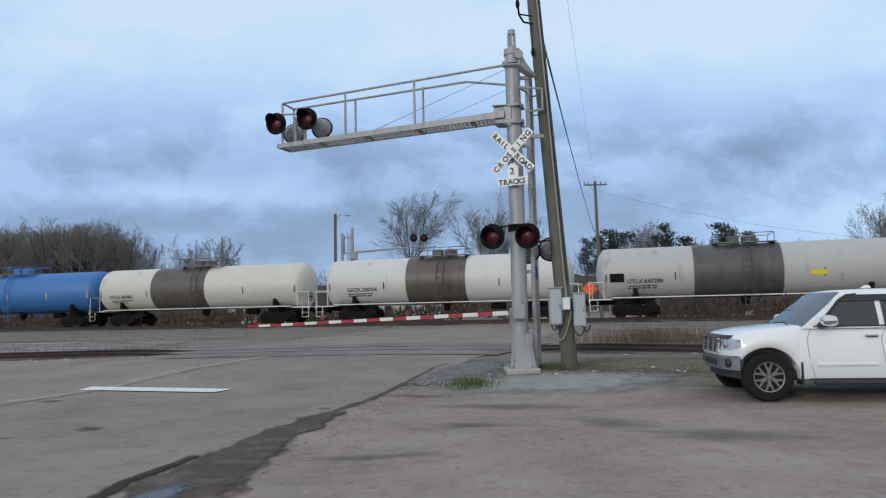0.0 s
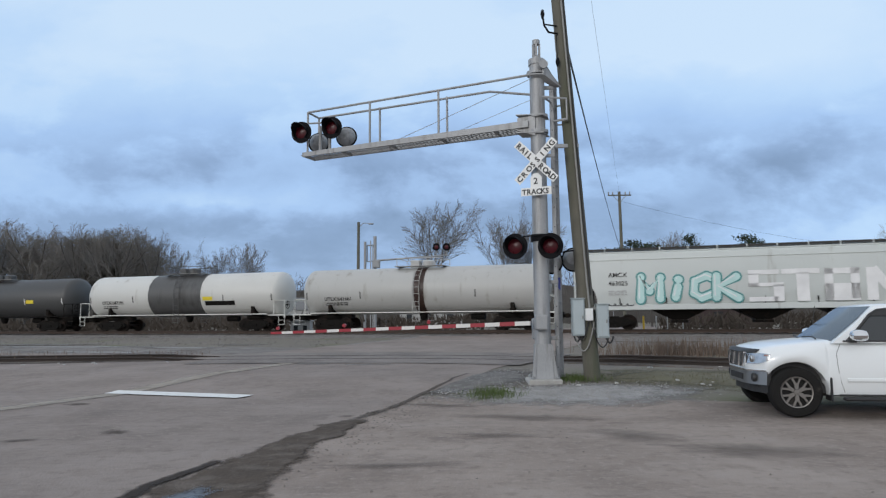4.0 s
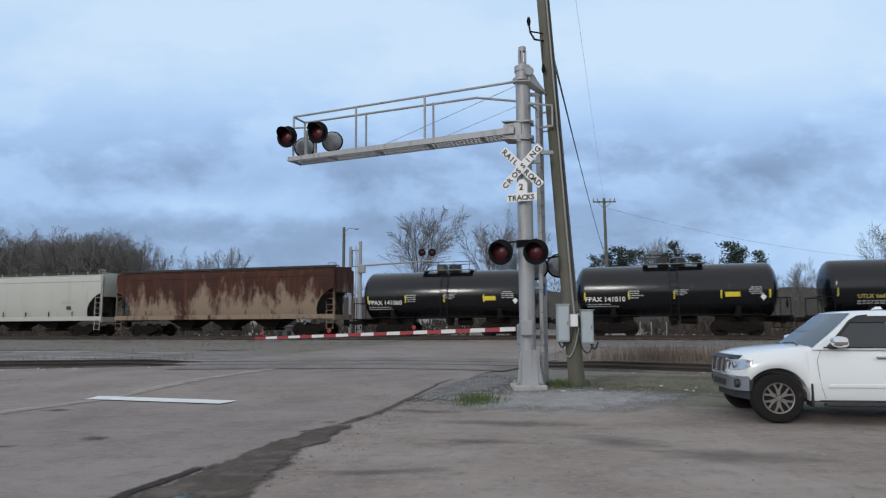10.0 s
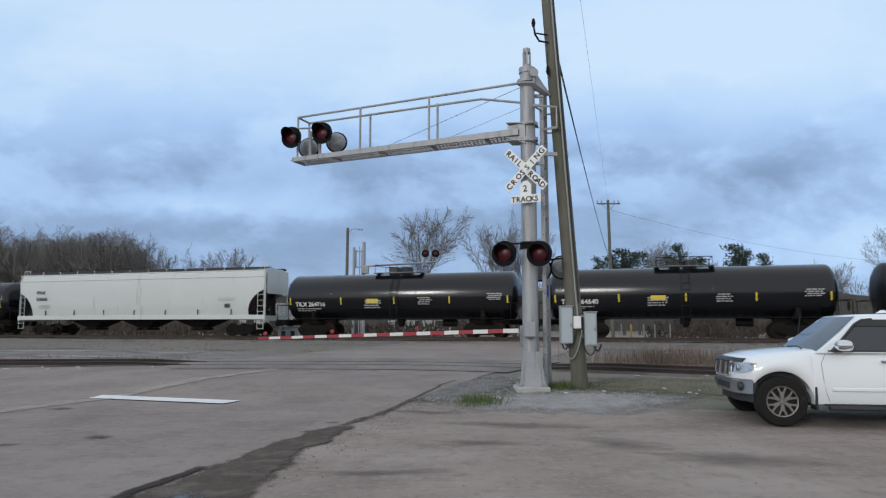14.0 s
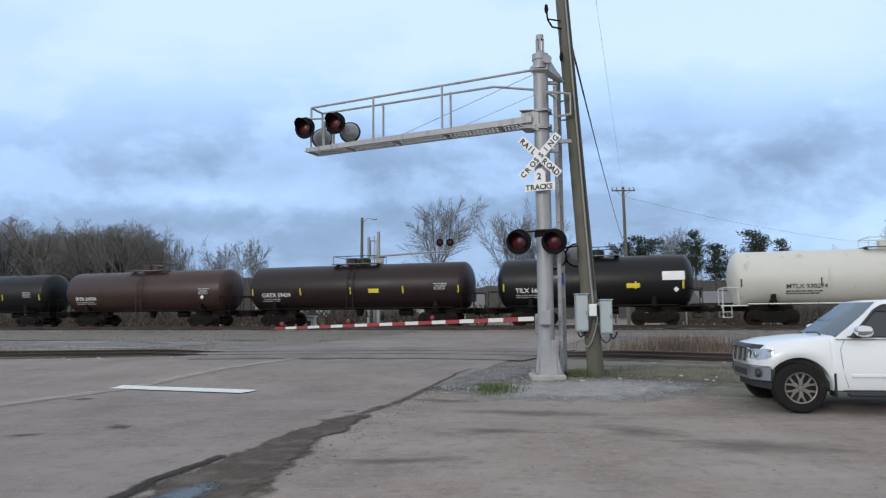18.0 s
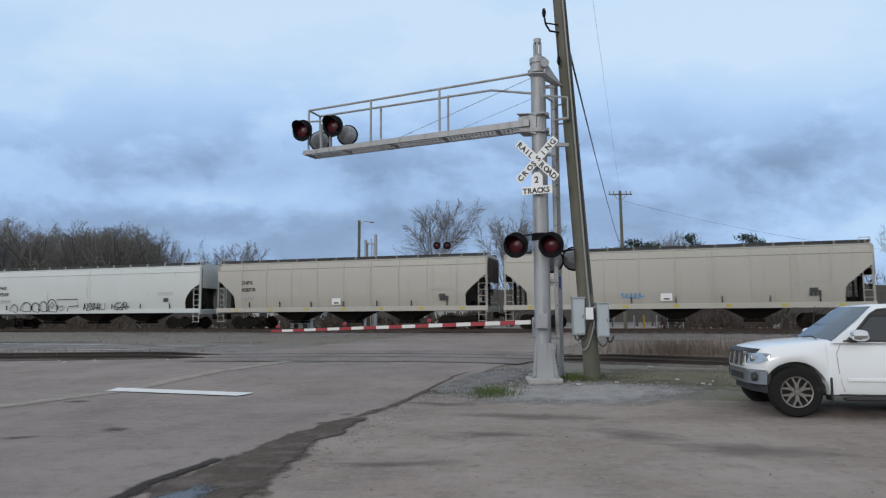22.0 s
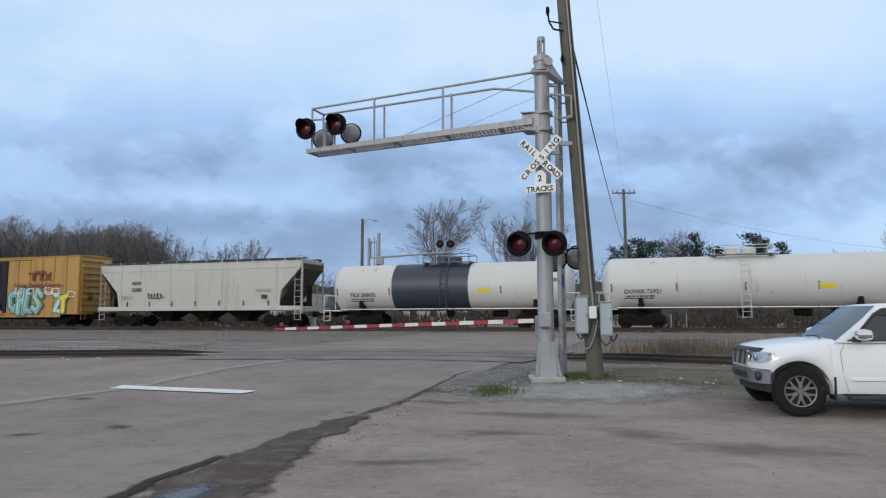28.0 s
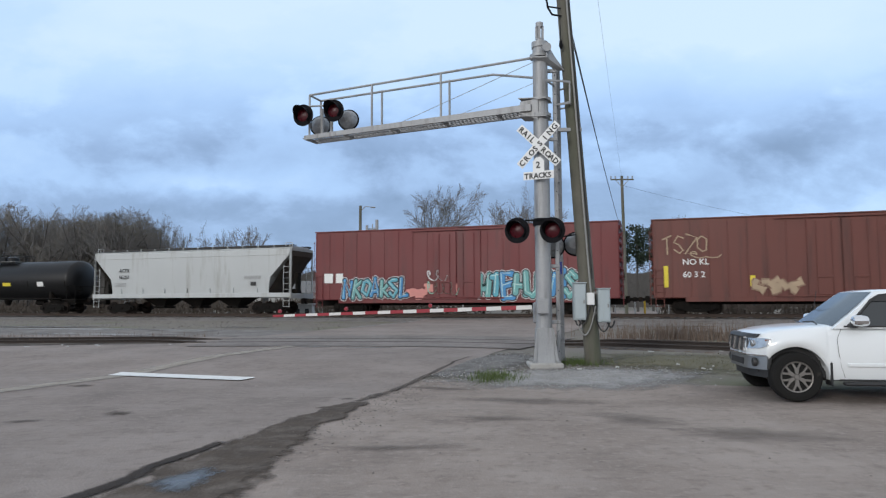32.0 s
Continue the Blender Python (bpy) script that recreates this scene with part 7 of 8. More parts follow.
# cab
lev = [(1.14, 0.56, 2.95, 0.04), (1.30, 0.76, 2.93, 0.07), (1.50, 1.01, 2.89, 0.13), (1.66, 1.20, 2.84, 0.19), (1.725, 1.29, 2.78, 0.24), (1.752, 1.44, 2.65, 0.36), (1.762, 1.8, 2.5, 0.6)]
rings = []
for z, x0, x1, y0 in lev:
    bow = float(np.interp(z, [1.14, 1.72], [0.10, 0.03]))
    rings.append([(x0, y0, z), (x0 - bow, PW / 2, z), (x0, PW - y0, z), (x1, PW - y0, z), (x1, y0, z)])
part("cab", Geo().loft(rings), M_CARWHITE, pickup, smooth=40)


def between(z):
    """Front edge, rear edge and side inset of the cab at a height."""
    zs = [l[0] for l in lev]
    return [float(np.interp(z, zs, [l[k] for l in lev])) for k in (1, 2, 3)]


ws = []
for z in (1.175, 1.36, 1.53, 1.715):
    x0, x1, y0 = between(z)
    row = []
    for k in range(9):
        f = k / 8
        y = y0 + 0.085 + (PW - 2 * y0 - 0.11) * f
        bow = float(np.interp(z, [1.14, 1.72], [0.10, 0.03])) * (1 - abs(2 * (y - PW / 2) / (PW - 2 * y0)))
        row.append((x0 - bow - 0.012, y, z))
    ws.append(row)
part("windscreen", Geo().loft(ws, closed=False, caps=False), M_WIND, pickup, "sloping windscreen that mirrors the sky")
part("wiper", Geo().path([(0.44, 0.35, 1.20), (0.48, 0.6, 1.235), (0.44, 0.95, 1.22)], 0.012).path([(0.38, 0.9, 1.19), (0.42, 1.2, 1.225), (0.48, 1.5, 1.235)], 0.012), M_PLASTIC, pickup)


def side_pane(name, x_lo0, x_lo1, x_hi0, x_hi1, z0, z1, far, material, lift):
    """A pane on the cab's side between two heights."""
    g = Geo()
    rows = []
    for k in range(5):
        f = k / 4
        z = z0 + (z1 - z0) * f
        y = between(z)[2] - lift
        a, b = x_lo0 + (x_hi0 - x_lo0) * f, x_lo1 + (x_hi1 - x_lo1) * f
        rows.append([(a, y if not far else PW - y, z), (b, y if not far else PW - y, z)])
    return part(name, Geo().loft(rows, closed=False, caps=False), material, pickup)


for farside in (False, True):
    side_pane("door_window", 0.82, 1.70, 1.22, 1.70, 1.185, 1.635, farside, M_TINT, 0.010)
    side_pane("rear_window", 1.78, 2.72, 1.78, 2.62, 1.185, 1.635, farside, M_TINT, 0.010)
side_pane("window_visor", 1.17, 2.75, 1.27, 2.7, 1.565, 1.665, False, M_PLASTIC, 0.03)
part("window_trim", Geo().path([(0.72, 0.03, 1.175), (2.8, 0.03, 1.175)], 0.012).path([(0.79, 0.045, 1.18), (1.0, 0.085, 1.40), (1.17, 0.145, 1.58), (1.30, 0.175, 1.655), (1.45, 0.185, 1.67)], 0.022), M_PLASTIC, pickup)
# doors: seams, moulding, handle
for x in (0.60, 1.70):
    part("door_seam", Geo().path([(x + 0.06, -0.004, 1.13), (x, -0.003, 0.98), (x + 0.02, -0.002, 0.75), (x + 0.05, 0.008, 0.55), (x + 0.10, 0.02, 0.39)], 0.0035), M_SEAM, body)
part("door_moulding", Geo().box(1.19, 0.003, 0.58, 0.90, 0.03, 0.06, 0.012), M_CARWHITE, pickup)
for x in (1.55, 2.6):
    part("door_handle", Geo().box(x, -0.02, 1.02, 0.2, 0.04, 0.05, 0.015), M_CHROME, pickup, "chrome door handle")
part("side_step", Geo().box(1.62, -0.01, 0.295, 1.9, 0.15, 0.05, 0.02), M_PLASTIC, pickup)
part("sill_trim", Geo().box(1.62, 0.035, 0.345, 2.0, 0.03, 0.03, 0.01), M_PLASTIC, pickup)
# wing mirrors
for sy, y in ((-1, -0.10), (1, PW + 0.10)):
    mr = part("wing_mirror", Geo().loft([[(x, y + 0.115 * k * math.cos(radians(q)), 1.265 + 0.095 * k * math.sin(radians(q)) * (1 if abs(q) > 1 else 1)) for q in range(0, 360, 30)] for x, k in ((0.78, 0.35), (0.80, 0.70), (0.85, 0.88), (0.92, 0.95), (0.99, 0.90), (1.01, 0.75))]), M_CHROME, pickup, "chrome wing mirror")
    part("mirror_foot", Geo().box(0.84, y - sy * 0.10, 1.185, 0.14, 0.12, 0.06, 0.02), M_PLASTIC, mr)
# nose: grille, lamps, bumper, bonnet guard


def round_nose(half=False):
    """The line round the nose, from one wheel arch by the front to the other."""
    near = [(x, plan_in(x) + 0.005 - (0.055 * max(0, 1 - abs(x) / 0.72) + 0.012 if x > -0.55 else 0)) for x in (-0.425, -0.44, -0.46, -0.50, -0.54, -0.58, -0.61, -0.63)]
    mid = [(-0.645, y) for y in (0.55, 0.70, PW / 2, PW - 0.70, PW - 0.55)]
    return near + mid + [(x, PW - y) for x, y in reversed(near)]


def nose_band(name, z0, z1, off, thick, material, label="", lo=-1.0, hi=9.0, rake=0.0, parent=None):
    """A strip laid round the nose at a height; off is how far it stands out."""
    line_ = round_nose()
    rows = []
    for i, (x, y) in enumerate(line_):
        a, b = line_[max(0, i - 1)], line_[min(len(line_) - 1, i + 1)]
        d = Vector((b[0] - a[0], b[1] - a[1], 0)).normalized()
        nv = Vector((-d.y, d.x, 0))
        if lo <= y <= hi:
            p, q = Vector((x, y, 0)) + nv * off, Vector((x, y, 0)) + nv * (off - thick)
            rows.append([(p.x + rake, p.y, z1), (p.x, p.y, z0), (q.x, q.y, z0), (q.x + rake, q.y, z1)])
    return part(name, Geo().loft(rows), material, parent or pickup, label)


bumper = nose_band("bumper", 0.49, 0.70, 0.0, 0.12, M_SILVER, "silver front bumper", rake=0.012)
nose_band("bumper_edge", 0.70, 0.722, 0.012, 0.10, M_CHROME, "bright chrome bumper top", parent=bumper)
nose_band("air_dam", 0.36, 0.50, -0.09, 0.12, M_PLASTIC, "black plastic air dam")
nose_band("lower_opening", 0.54, 0.64, 0.006, 0.05, M_PLASTIC, "black opening in the bumper", 0.45, PW - 0.45, parent=bumper)
for y, x in ((0.22, -0.575), (PW - 0.22, -0.575)):
    part("fog_lamp", Geo().lathe([(-0.02, 0.035), (-0.018, 0.06), (0.0, 0.07), (0.04, 0.07)], (x, y, 0.60), "x", 18), M_PLASTIC, bumper)
grille = nose_band("grille", 0.765, 0.99, 0.002, 0.08, M_PLASTIC, "black grille with chrome frame", 0.43, PW - 0.43, 0.03)
for y in (0.50, 0.76, PW - 0.76, PW - 0.50):
    w_ = 0.028
    part("grille_bar", Geo().loft([[(-0.660, y - w_, 0.76), (-0.660, y + w_, 0.76), (-0.62, y + w_, 0.76), (-0.62, y - w_, 0.76)], [(-0.64, y - w_ * 0.8, 1.0), (-0.64, y + w_ * 0.8, 1.0), (-0.59, y + w_ * 0.8, 1.0), (-0.59, y - w_ * 0.8, 1.0)]]), M_CHROME, grille, "chrome grille bar")
nose_band("grille_sill", 0.752, 0.772, 0.008, 0.06, M_CHROME, "", 0.43, PW - 0.43, parent=grille)


def side_y(x, z):
    """The body's side at a place along it and a height."""
    b, t, fl = arch(x), top_line(x), 0.055 * max(0, 1 - abs(x) / 0.72)
    if x < -0.39:
        b = max(b, 0.69)
    f = (z - b) / (t - b)
    return plan_in(x) + float(np.interp(f, [0, 0.12, 0.38, 0.62, 0.80, 0.92, 0.985], [0.03 - fl, -fl, -0.015 - fl * 0.9, -0.005 - fl * 0.5, 0.02, 0.045, 0.10]))


for sgn in (0, 1):
    rows = []
    for k in range(11):
        f = k / 10
        x = -0.628 + 0.265 * f
        z0 = 0.815 + 0.015 * f + 0.11 * max(0, f - 0.45) ** 1.2
        z1 = 0.975 + 0.02 * f - 0.05 * max(0, f - 0.6)
        z1 = max(z1, z0 + 0.012)
        ya, yb = (min(side_y(x, z), 0.43) for z in (z0, min(z1, 0.93)))
        side = lambda v: v if sgn == 0 else PW - v
        rows.append([(x - 0.012, side(ya - 0.012), z0), (x - 0.004, side((ya + yb) / 2 - 0.016), (z0 + z1) / 2), (x + 0.006, side(yb - 0.010), z1), (x + 0.05, side(yb + 0.05), z1), (x + 0.04, side(ya + 0.05), z0)])
    hl = part("headlamp", Geo().loft(rows), M_HEADLAMP, pickup, "clear headlamp")
    part("headlamp_bowl", Geo().lathe([(-0.02, 0.02), (-0.012, 0.05), (0.0, 0.058), (0.03, 0.03)], (-0.585, 0.245 if sgn == 0 else PW - 0.245, 0.895), "x", 16), M_CHROME, hl)
    part("lamp_divider", Geo().tube((-0.632, 0.36 if sgn == 0 else PW - 0.36, 0.82), (-0.618, 0.37 if sgn == 0 else PW - 0.37, 0.97), 0.012, 0.012, 6), M_PLASTIC, hl)
    yc = side_y(-0.40, 0.95) - 0.016
    part("corner_lamp", Geo().box(-0.405, yc if sgn == 0 else PW - yc, 0.955, 0.075, 0.02, 0.022, 0.008), M_AMBER, hl, "dull amber corner lens")
nose_band("bonnet_guard", 0.995, 1.045, 0.008, 0.09, M_PLASTIC, "black bonnet guard", 0.16, PW - 0.16, 0.05)
for x in (0.50, 3.7):
    part("mud_flap", Geo().box(x, 0.10, 0.44, 0.03, 0.26, 0.36, 0.01), M_PLASTIC, pickup)
def wheel(x, y, face):
    """Tyre, alloy rim with six forked spokes, hub cap."""
    w = new("wheel")
    w.parent = pickup
    w.matrix_local = pose(x, y, 0.388, 0, 0, 0 if face < 0 else 180)
    ty = part("tyre", Geo().lathe([(0.03, 0.235), (0.0, 0.25), (-0.012, 0.31), (0.0, 0.36), (0.03, 0.384), (0.08, 0.388), (0.20, 0.388), (0.24, 0.378), (0.265, 0.33), (0.255, 0.235)], (0, 0, 0), "y", 40), M_TYRE, w)
    rm = part("rim", Geo().lathe([(0.02, 0.245), (0.004, 0.24), (0.0, 0.222), (0.02, 0.212), (0.12, 0.205), (0.14, 0.02)], (0, 0, 0), "y", 36, caps=False), M_RIMDARK, w, "dark alloy wheel")
    part("rim_lip", Geo().lathe([(0.012, 0.246), (-0.004, 0.238), (0.0, 0.222), (0.014, 0.215)], (0, 0, 0), "y", 36, caps=False), M_RIM, w)
    for k in range(6):
        a = radians(90 + 60 * k)
        out = [(0.045, -0.024), (0.125, -0.034), (0.224, -0.080), (0.226, -0.048), (0.145, -0.010), (0.145, 0.010), (0.226, 0.048), (0.224, 0.080), (0.125, 0.034), (0.045, 0.024)]
        ca, sa = math.cos(a), math.sin(a)
        g = Geo().plate([(r_ * ca - w_ * sa, r_ * sa + w_ * ca) for r_, w_ in out], 0.004, 0.035)
        part("spoke", g, M_RIM, w, "bright machined spoke")
    part("hub_cap", Geo().lathe([(-0.002, 0.0), (0.0, 0.04), (0.03, 0.055)], (0, 0, 0), "y", 16, caps=False), M_RIM, w)


for a in AXLES:
    wheel(a, 0.005, -1)
    wheel(a, PW - 0.005, 1)
part("bed_cap", Geo().box(3.75, PW / 2, 1.19, 1.4, PW - 0.1, 0.04, 0.02), M_PLASTIC, pickup)
part("antenna", Geo().tube((0.85, PW - 0.1, 1.15), (0.95, PW - 0.1, 1.75), 0.006), M_PLASTIC, pickup)
part("roof_aerial", Geo().loft([[(1.86, PW / 2 - 0.03, 1.775), (2.02, PW / 2 - 0.03, 1.78), (2.02, PW / 2 + 0.03, 1.78), (1.86, PW / 2 + 0.03, 1.775)], [(1.93, PW / 2 - 0.01, 1.825), (2.0, PW / 2 - 0.01, 1.825), (2.0, PW / 2 + 0.01, 1.825), (1.93, PW / 2 + 0.01, 1.825)]]), M_CARWHITE, pickup)

# ---- trees: bare winter crowns and dark pines ----
M_BARK = mat("grey_bark", (0.075, 0.068, 0.062), 0.95, vary=0.3, scale=2, fine=20, bump=0.01)
M_TWIG = mat("bare_twigs", (0.155, 0.148, 0.140), 0.95, vary=0.3, scale=0.6, fine=6, bump=0)
M_NEEDLE = mat("pine_needles", (0.022, 0.036, 0.020), 0.9, vary=0.5, scale=0.8, fine=6, bump=0)
M_BUSH = mat("winter_scrub", (0.085, 0.080, 0.075), 0.95, vary=0.4, scale=0.4, fine=4, bump=0)


def bare_tree(seed, h, spread, rounded=True, rise=0.05, stout=1.0):
    """A tapered trunk with rising limbs and a crown of forking twigs. Returns the trunk's and the crown's mesh."""
    rng = random.Random(seed)
    tr, cr = Geo(), Geo()

    STEPS = (5, 6, 5, 4, 3)
    THICK = (1.0, 0.40, 0.16, 0.075, 0.05)
    LEAST = (0.1 * stout, 0.040 * stout, 0.022 * stout, 0.012, 0.0085)

    def grow(p, d, length, r, lev):
        n = STEPS[lev]
        for k in range(n):
            bend = Vector((rng.gauss(0, 1), rng.gauss(0, 1), rng.gauss(0.25 if lev < 2 else 0.0, 0.6))) * (0.05 if lev == 0 else 0.13)
            d = (d + bend + Vector((0, 0, rise if lev in (1, 2) else 0.0))).normalized()
            q = p + d * (length / n)
            r2 = max(LEAST[lev], r * (0.90 if lev == 0 else 0.84))
            (tr if lev < 2 else cr).tube(p, q, r, r2, 8 if lev == 0 else (5 if lev < 3 else 3), caps=False)
            p, r = q, r2
            if lev < 4 and (k >= 2 or lev > 0) and (lev > 0 or k >= 2):
                for c in range(2 if lev == 0 or (lev == 3) or (lev == 1 and k % 2) else 1):
                    a = rng.uniform(0, 2 * math.pi)
                    side = d.orthogonal().normalized()
                    side.rotate(Matrix.Rotation(a, 3, d))
                    lean = rng.uniform(0.55, 1.25) * spread
                    nd = (d + side * lean + Vector((0, 0, 0.16 if lev == 0 else 0.03))).normalized()
                    left = 1 - 0.45 * k / n
                    grow(p, nd, length * (rng.uniform(1.2, 1.6) if lev == 0 else rng.uniform(0.45, 0.72)) * left, max(LEAST[lev + 1], r * rng.uniform(0.5, 0.7)), lev + 1)

    grow(Vector((0, 0, -0.2)), Vector((0, 0, 1)), h * 0.34, h * 0.017 * stout, 0)
    # the outermost twigs bend into a rounded crown
    zt = max(v[2] for v in cr.v)
    cz, rz, rr = zt * 0.60, zt * 0.36, zt * 0.40
    for g in (tr, cr) if rounded else ():
        out = []
        for x, y, z in g.v:
            e = math.sqrt((x * x + y * y) / (rr * rr) + ((z - cz) / rz) ** 2)
            f = 1.0 if e < 0.75 or z < cz * 0.6 else (0.75 + 0.30 * math.tanh((e - 0.75) / 0.30)) / e
            out.append((x * f, y * f, cz + (z - cz) * f))
        g.v = out
    k = h / max(v[2] for v in cr.v)
    for g in (tr, cr):
        g.v = [(x * k, y * k, z * k) for x, y, z in g.v]
    return tr.mesh("trunk", M_BARK), cr.mesh("crown", M_TWIG, 0)


def pine_tree(seed, h):
    """A tall bare stem with flat clumps of needles near the top."""
    rng = random.Random(seed)
    tr, cr = Geo(), Geo()
    tr.tube((0, 0, -0.2), (0.1, 0, h * 0.95), h * 0.016, h * 0.005, 8)
    for k in range(36):
        z = h * rng.uniform(0.52, 0.97)
        a = rng.uniform(0, 2 * math.pi)
        reach = h * 0.15 * math.sqrt(max(0.06, 1 - ((z / h - 0.70) / 0.32) ** 2)) * rng.uniform(0.5, 1.1)
        e = Vector((math.cos(a) * reach, math.sin(a) * reach, z + reach * 0.25))
        tr.tube((0.06, 0, z), tuple(e), 0.05, 0.02, 4)
        for c in range(46):
            u = rng.uniform(0.35, 1.15)
            p = Vector((0, 0, z)).lerp(e, u) + Vector((rng.gauss(0, 0.42), rng.gauss(0, 0.42), rng.gauss(0, 0.26)))
            d = Vector((rng.uniform(-1, 1), rng.uniform(-1, 1), rng.uniform(-0.3, 0.8))).normalized() * rng.uniform(0.25, 0.5)
            w = d.orthogonal().normalized() * 0.10
            cr.add([tuple(p - w), tuple(p + w), tuple(p + d)], [(0, 1, 2)])
    return tr.mesh("trunk", M_BARK), cr.mesh("crown", M_NEEDLE, 0)


M_BRUSH = mat("brown_brush", (0.150, 0.134, 0.110), 0.95, vary=0.5, scale=0.3, fine=3, bump=0)


def brush_tree(seed, h):
    """A trunk under a lobed crown of fine brown twigs."""
    rng = random.Random(seed)
    tr, cr = Geo(), Geo()
    tr.tube((0, 0, -0.2), (0.2, 0, h * 0.6), h * 0.018, h * 0.008, 8)
    lobes = [Vector((rng.gauss(0, 0.17) * h, rng.gauss(0, 0.12) * h, h * rng.uniform(0.40, 0.80))) for k in range(11)]
    for c in lobes:
        tr.tube((0.1, 0, h * rng.uniform(0.15, 0.4)), tuple(c), 0.10, 0.04, 5)
        size = h * rng.uniform(0.12, 0.20)
        for k in range(900):
            d = Vector((rng.gauss(0, 1), rng.gauss(0, 1), rng.gauss(0, 1))).normalized()
            p = c + d * size * rng.random() ** 0.45
            q = p + (d * 0.6 + Vector((rng.gauss(0, 0.5), rng.gauss(0, 0.5), 0.5))).normalized() * rng.uniform(0.3, 0.7)
            w = (q - p).orthogonal().normalized() * rng.uniform(0.02, 0.045)
            cr.add([tuple(p - w), tuple(p + w), tuple(q)], [(0, 1, 2)])
    k = h / max(v[2] for v in cr.v)
    for g in (tr, cr):
        g.v = [(x * k, y * k, z * k) for x, y, z in g.v]
    return tr.mesh("trunk", M_BARK), cr.mesh("crown", M_BRUSH, 0)


BRUSH = [brush_tree(3, 14), brush_tree(9, 14)]
BARE = [bare_tree(11, 14, 0.95), bare_tree(23, 14, 0.8), bare_tree(37, 14, 1.05), bare_tree(41, 14, 0.9)]
OPEN = [bare_tree(11, 14, 0.72, False, 0.10, 0.6), bare_tree(41, 14, 0.72, False, 0.10, 0.6), bare_tree(23, 14, 0.7, False, 0.10, 0.6)]
PINE = [pine_tree(5, 12), pine_tree(8, 12)]


def plant(meshes, x, y, h, base, label, category="tree", wide=1.0, turn=0.0):
    t = root("tree", Matrix.Translation((x, y, height(x, y))) @ Matrix.Rotation(turn, 4, "Z"), label, category, "trees beyond the tracks")
    t.scale = (h / base * wide, h / base * wide, h / base)
    part("trunk", meshes[0], None, t)
    part("crown", meshes[1], None, t)
    return t


rng = random.Random(77)


def at_px(px, depth):
    """Sideways place for a sight line, by tangent, at a depth."""
    return (px - 784) / 1200 * depth


# a wood of bare trees on one side
for px, top, depth, k, wd in ((-215, 372, 95, 2, 1.0), (-150, 380, 95, 0, 1.0), (-85, 385, 98, 1, 1.0), (-35, 392, 100, 3, 0.9), (22, 396, 90, 2, 0.95), (60, 412, 96, 0, 0.75), (108, 402, 92, 1, 0.72), (150, 408, 98, 3, 0.8), (188, 402, 90, 0, 0.9), (238, 412, 94, 2, 0.72), (292, 438, 102, 1, 0.55), (85, 440, 112, 2, 0.8), (168, 425, 110, 1, 0.9), (215, 430, 112, 3, 0.8), (130, 430, 114, 0, 0.9), (5, 430, 112, 1, 0.8), (45, 440, 116, 3, 0.8), (262, 446, 112, 0, 0.6)):
    plant(BARE[k], at_px(px, depth), depth, (580 - top) / 1200 * depth + 1.3, 14, "bare winter tree with a dense grey crown", wide=wd, turn=px * 0.7)
for px, top, depth, k, wd in ((-110, 400, 104, 0, 1.2), (28, 418, 104, 1, 0.9), (125, 414, 102, 0, 1.0), (165, 406, 100, 1, 0.95), (196, 408, 104, 0, 0.95), (232, 428, 106, 1, 0.8), (70, 452, 108, 0, 1.0)):
    plant(BRUSH[k], at_px(px, depth), depth, (580 - top) / 1200 * depth + 1.3, 14, "winter tree with a dense brown crown of twigs", wide=wd, turn=px)
for px, top, depth, k, wd in ((368, 432, 106, 1, 0.75), (420, 436, 108, 0, 0.75)):
    plant(OPEN[k], at_px(px, depth), depth, (580 - top) / 1200 * depth + 1.3, 14, "bare winter tree with open branches", wide=wd, turn=px)
for px, top, depth, k, wd in ((745, 364, 84, 0, 1.0), (885, 374, 88, 1, 0.95), (932, 390, 92, 2, 0.85)):
    plant(OPEN[k], at_px(px, depth), depth, (580 - top) / 1200 * depth + 1.3, 14, "bare winter tree with spreading open branches", wide=wd, turn=px)
for px, top, depth, k in ((1085, 458, 84, 0), (1105, 447, 86, 1), (1132, 452, 88, 0), (1205, 438, 92, 1), (1188, 456, 95, 0), (1306, 439, 96, 1), (1325, 450, 98, 0), (1356, 455, 100, 1), (1240, 462, 104, 0), (1062, 462, 82, 1)):
    plant(PINE[k], at_px(px, depth), depth, (580 - top) / 1200 * depth + 1.3, 12, "dark green pine tree with a ragged top", wide=(0.75, 1.0, 0.6)[px % 3], turn=px)
for px, top, depth, k in ((1160, 424, 104, 0), (1180, 436, 108, 2), (1260, 452, 112, 1), (1420, 462, 116, 2), (1480, 466, 116, 0), (1595, 378, 88, 1), (1670, 352, 86, 2)):
    plant(OPEN[k], at_px(px, depth), depth, (580 - top) / 1200 * depth + 1.3, 14, "bare winter tree behind the pines", wide=0.75, turn=px)
# scrub and far woods behind everything: one tangle of stems
def wood_top(x):
    """Height of the far woods along the skyline."""
    base = float(np.interp(x, [-140, -40, -25, 0, 20, 140], [13.0, 12.0, 9.5, 9.5, 10.5, 11.0]))
    return base + 1.8 * noise.noise((x * 0.06, 2.2, 0)) + 1.3 * noise.noise((x * 0.35, 6.2, 0))


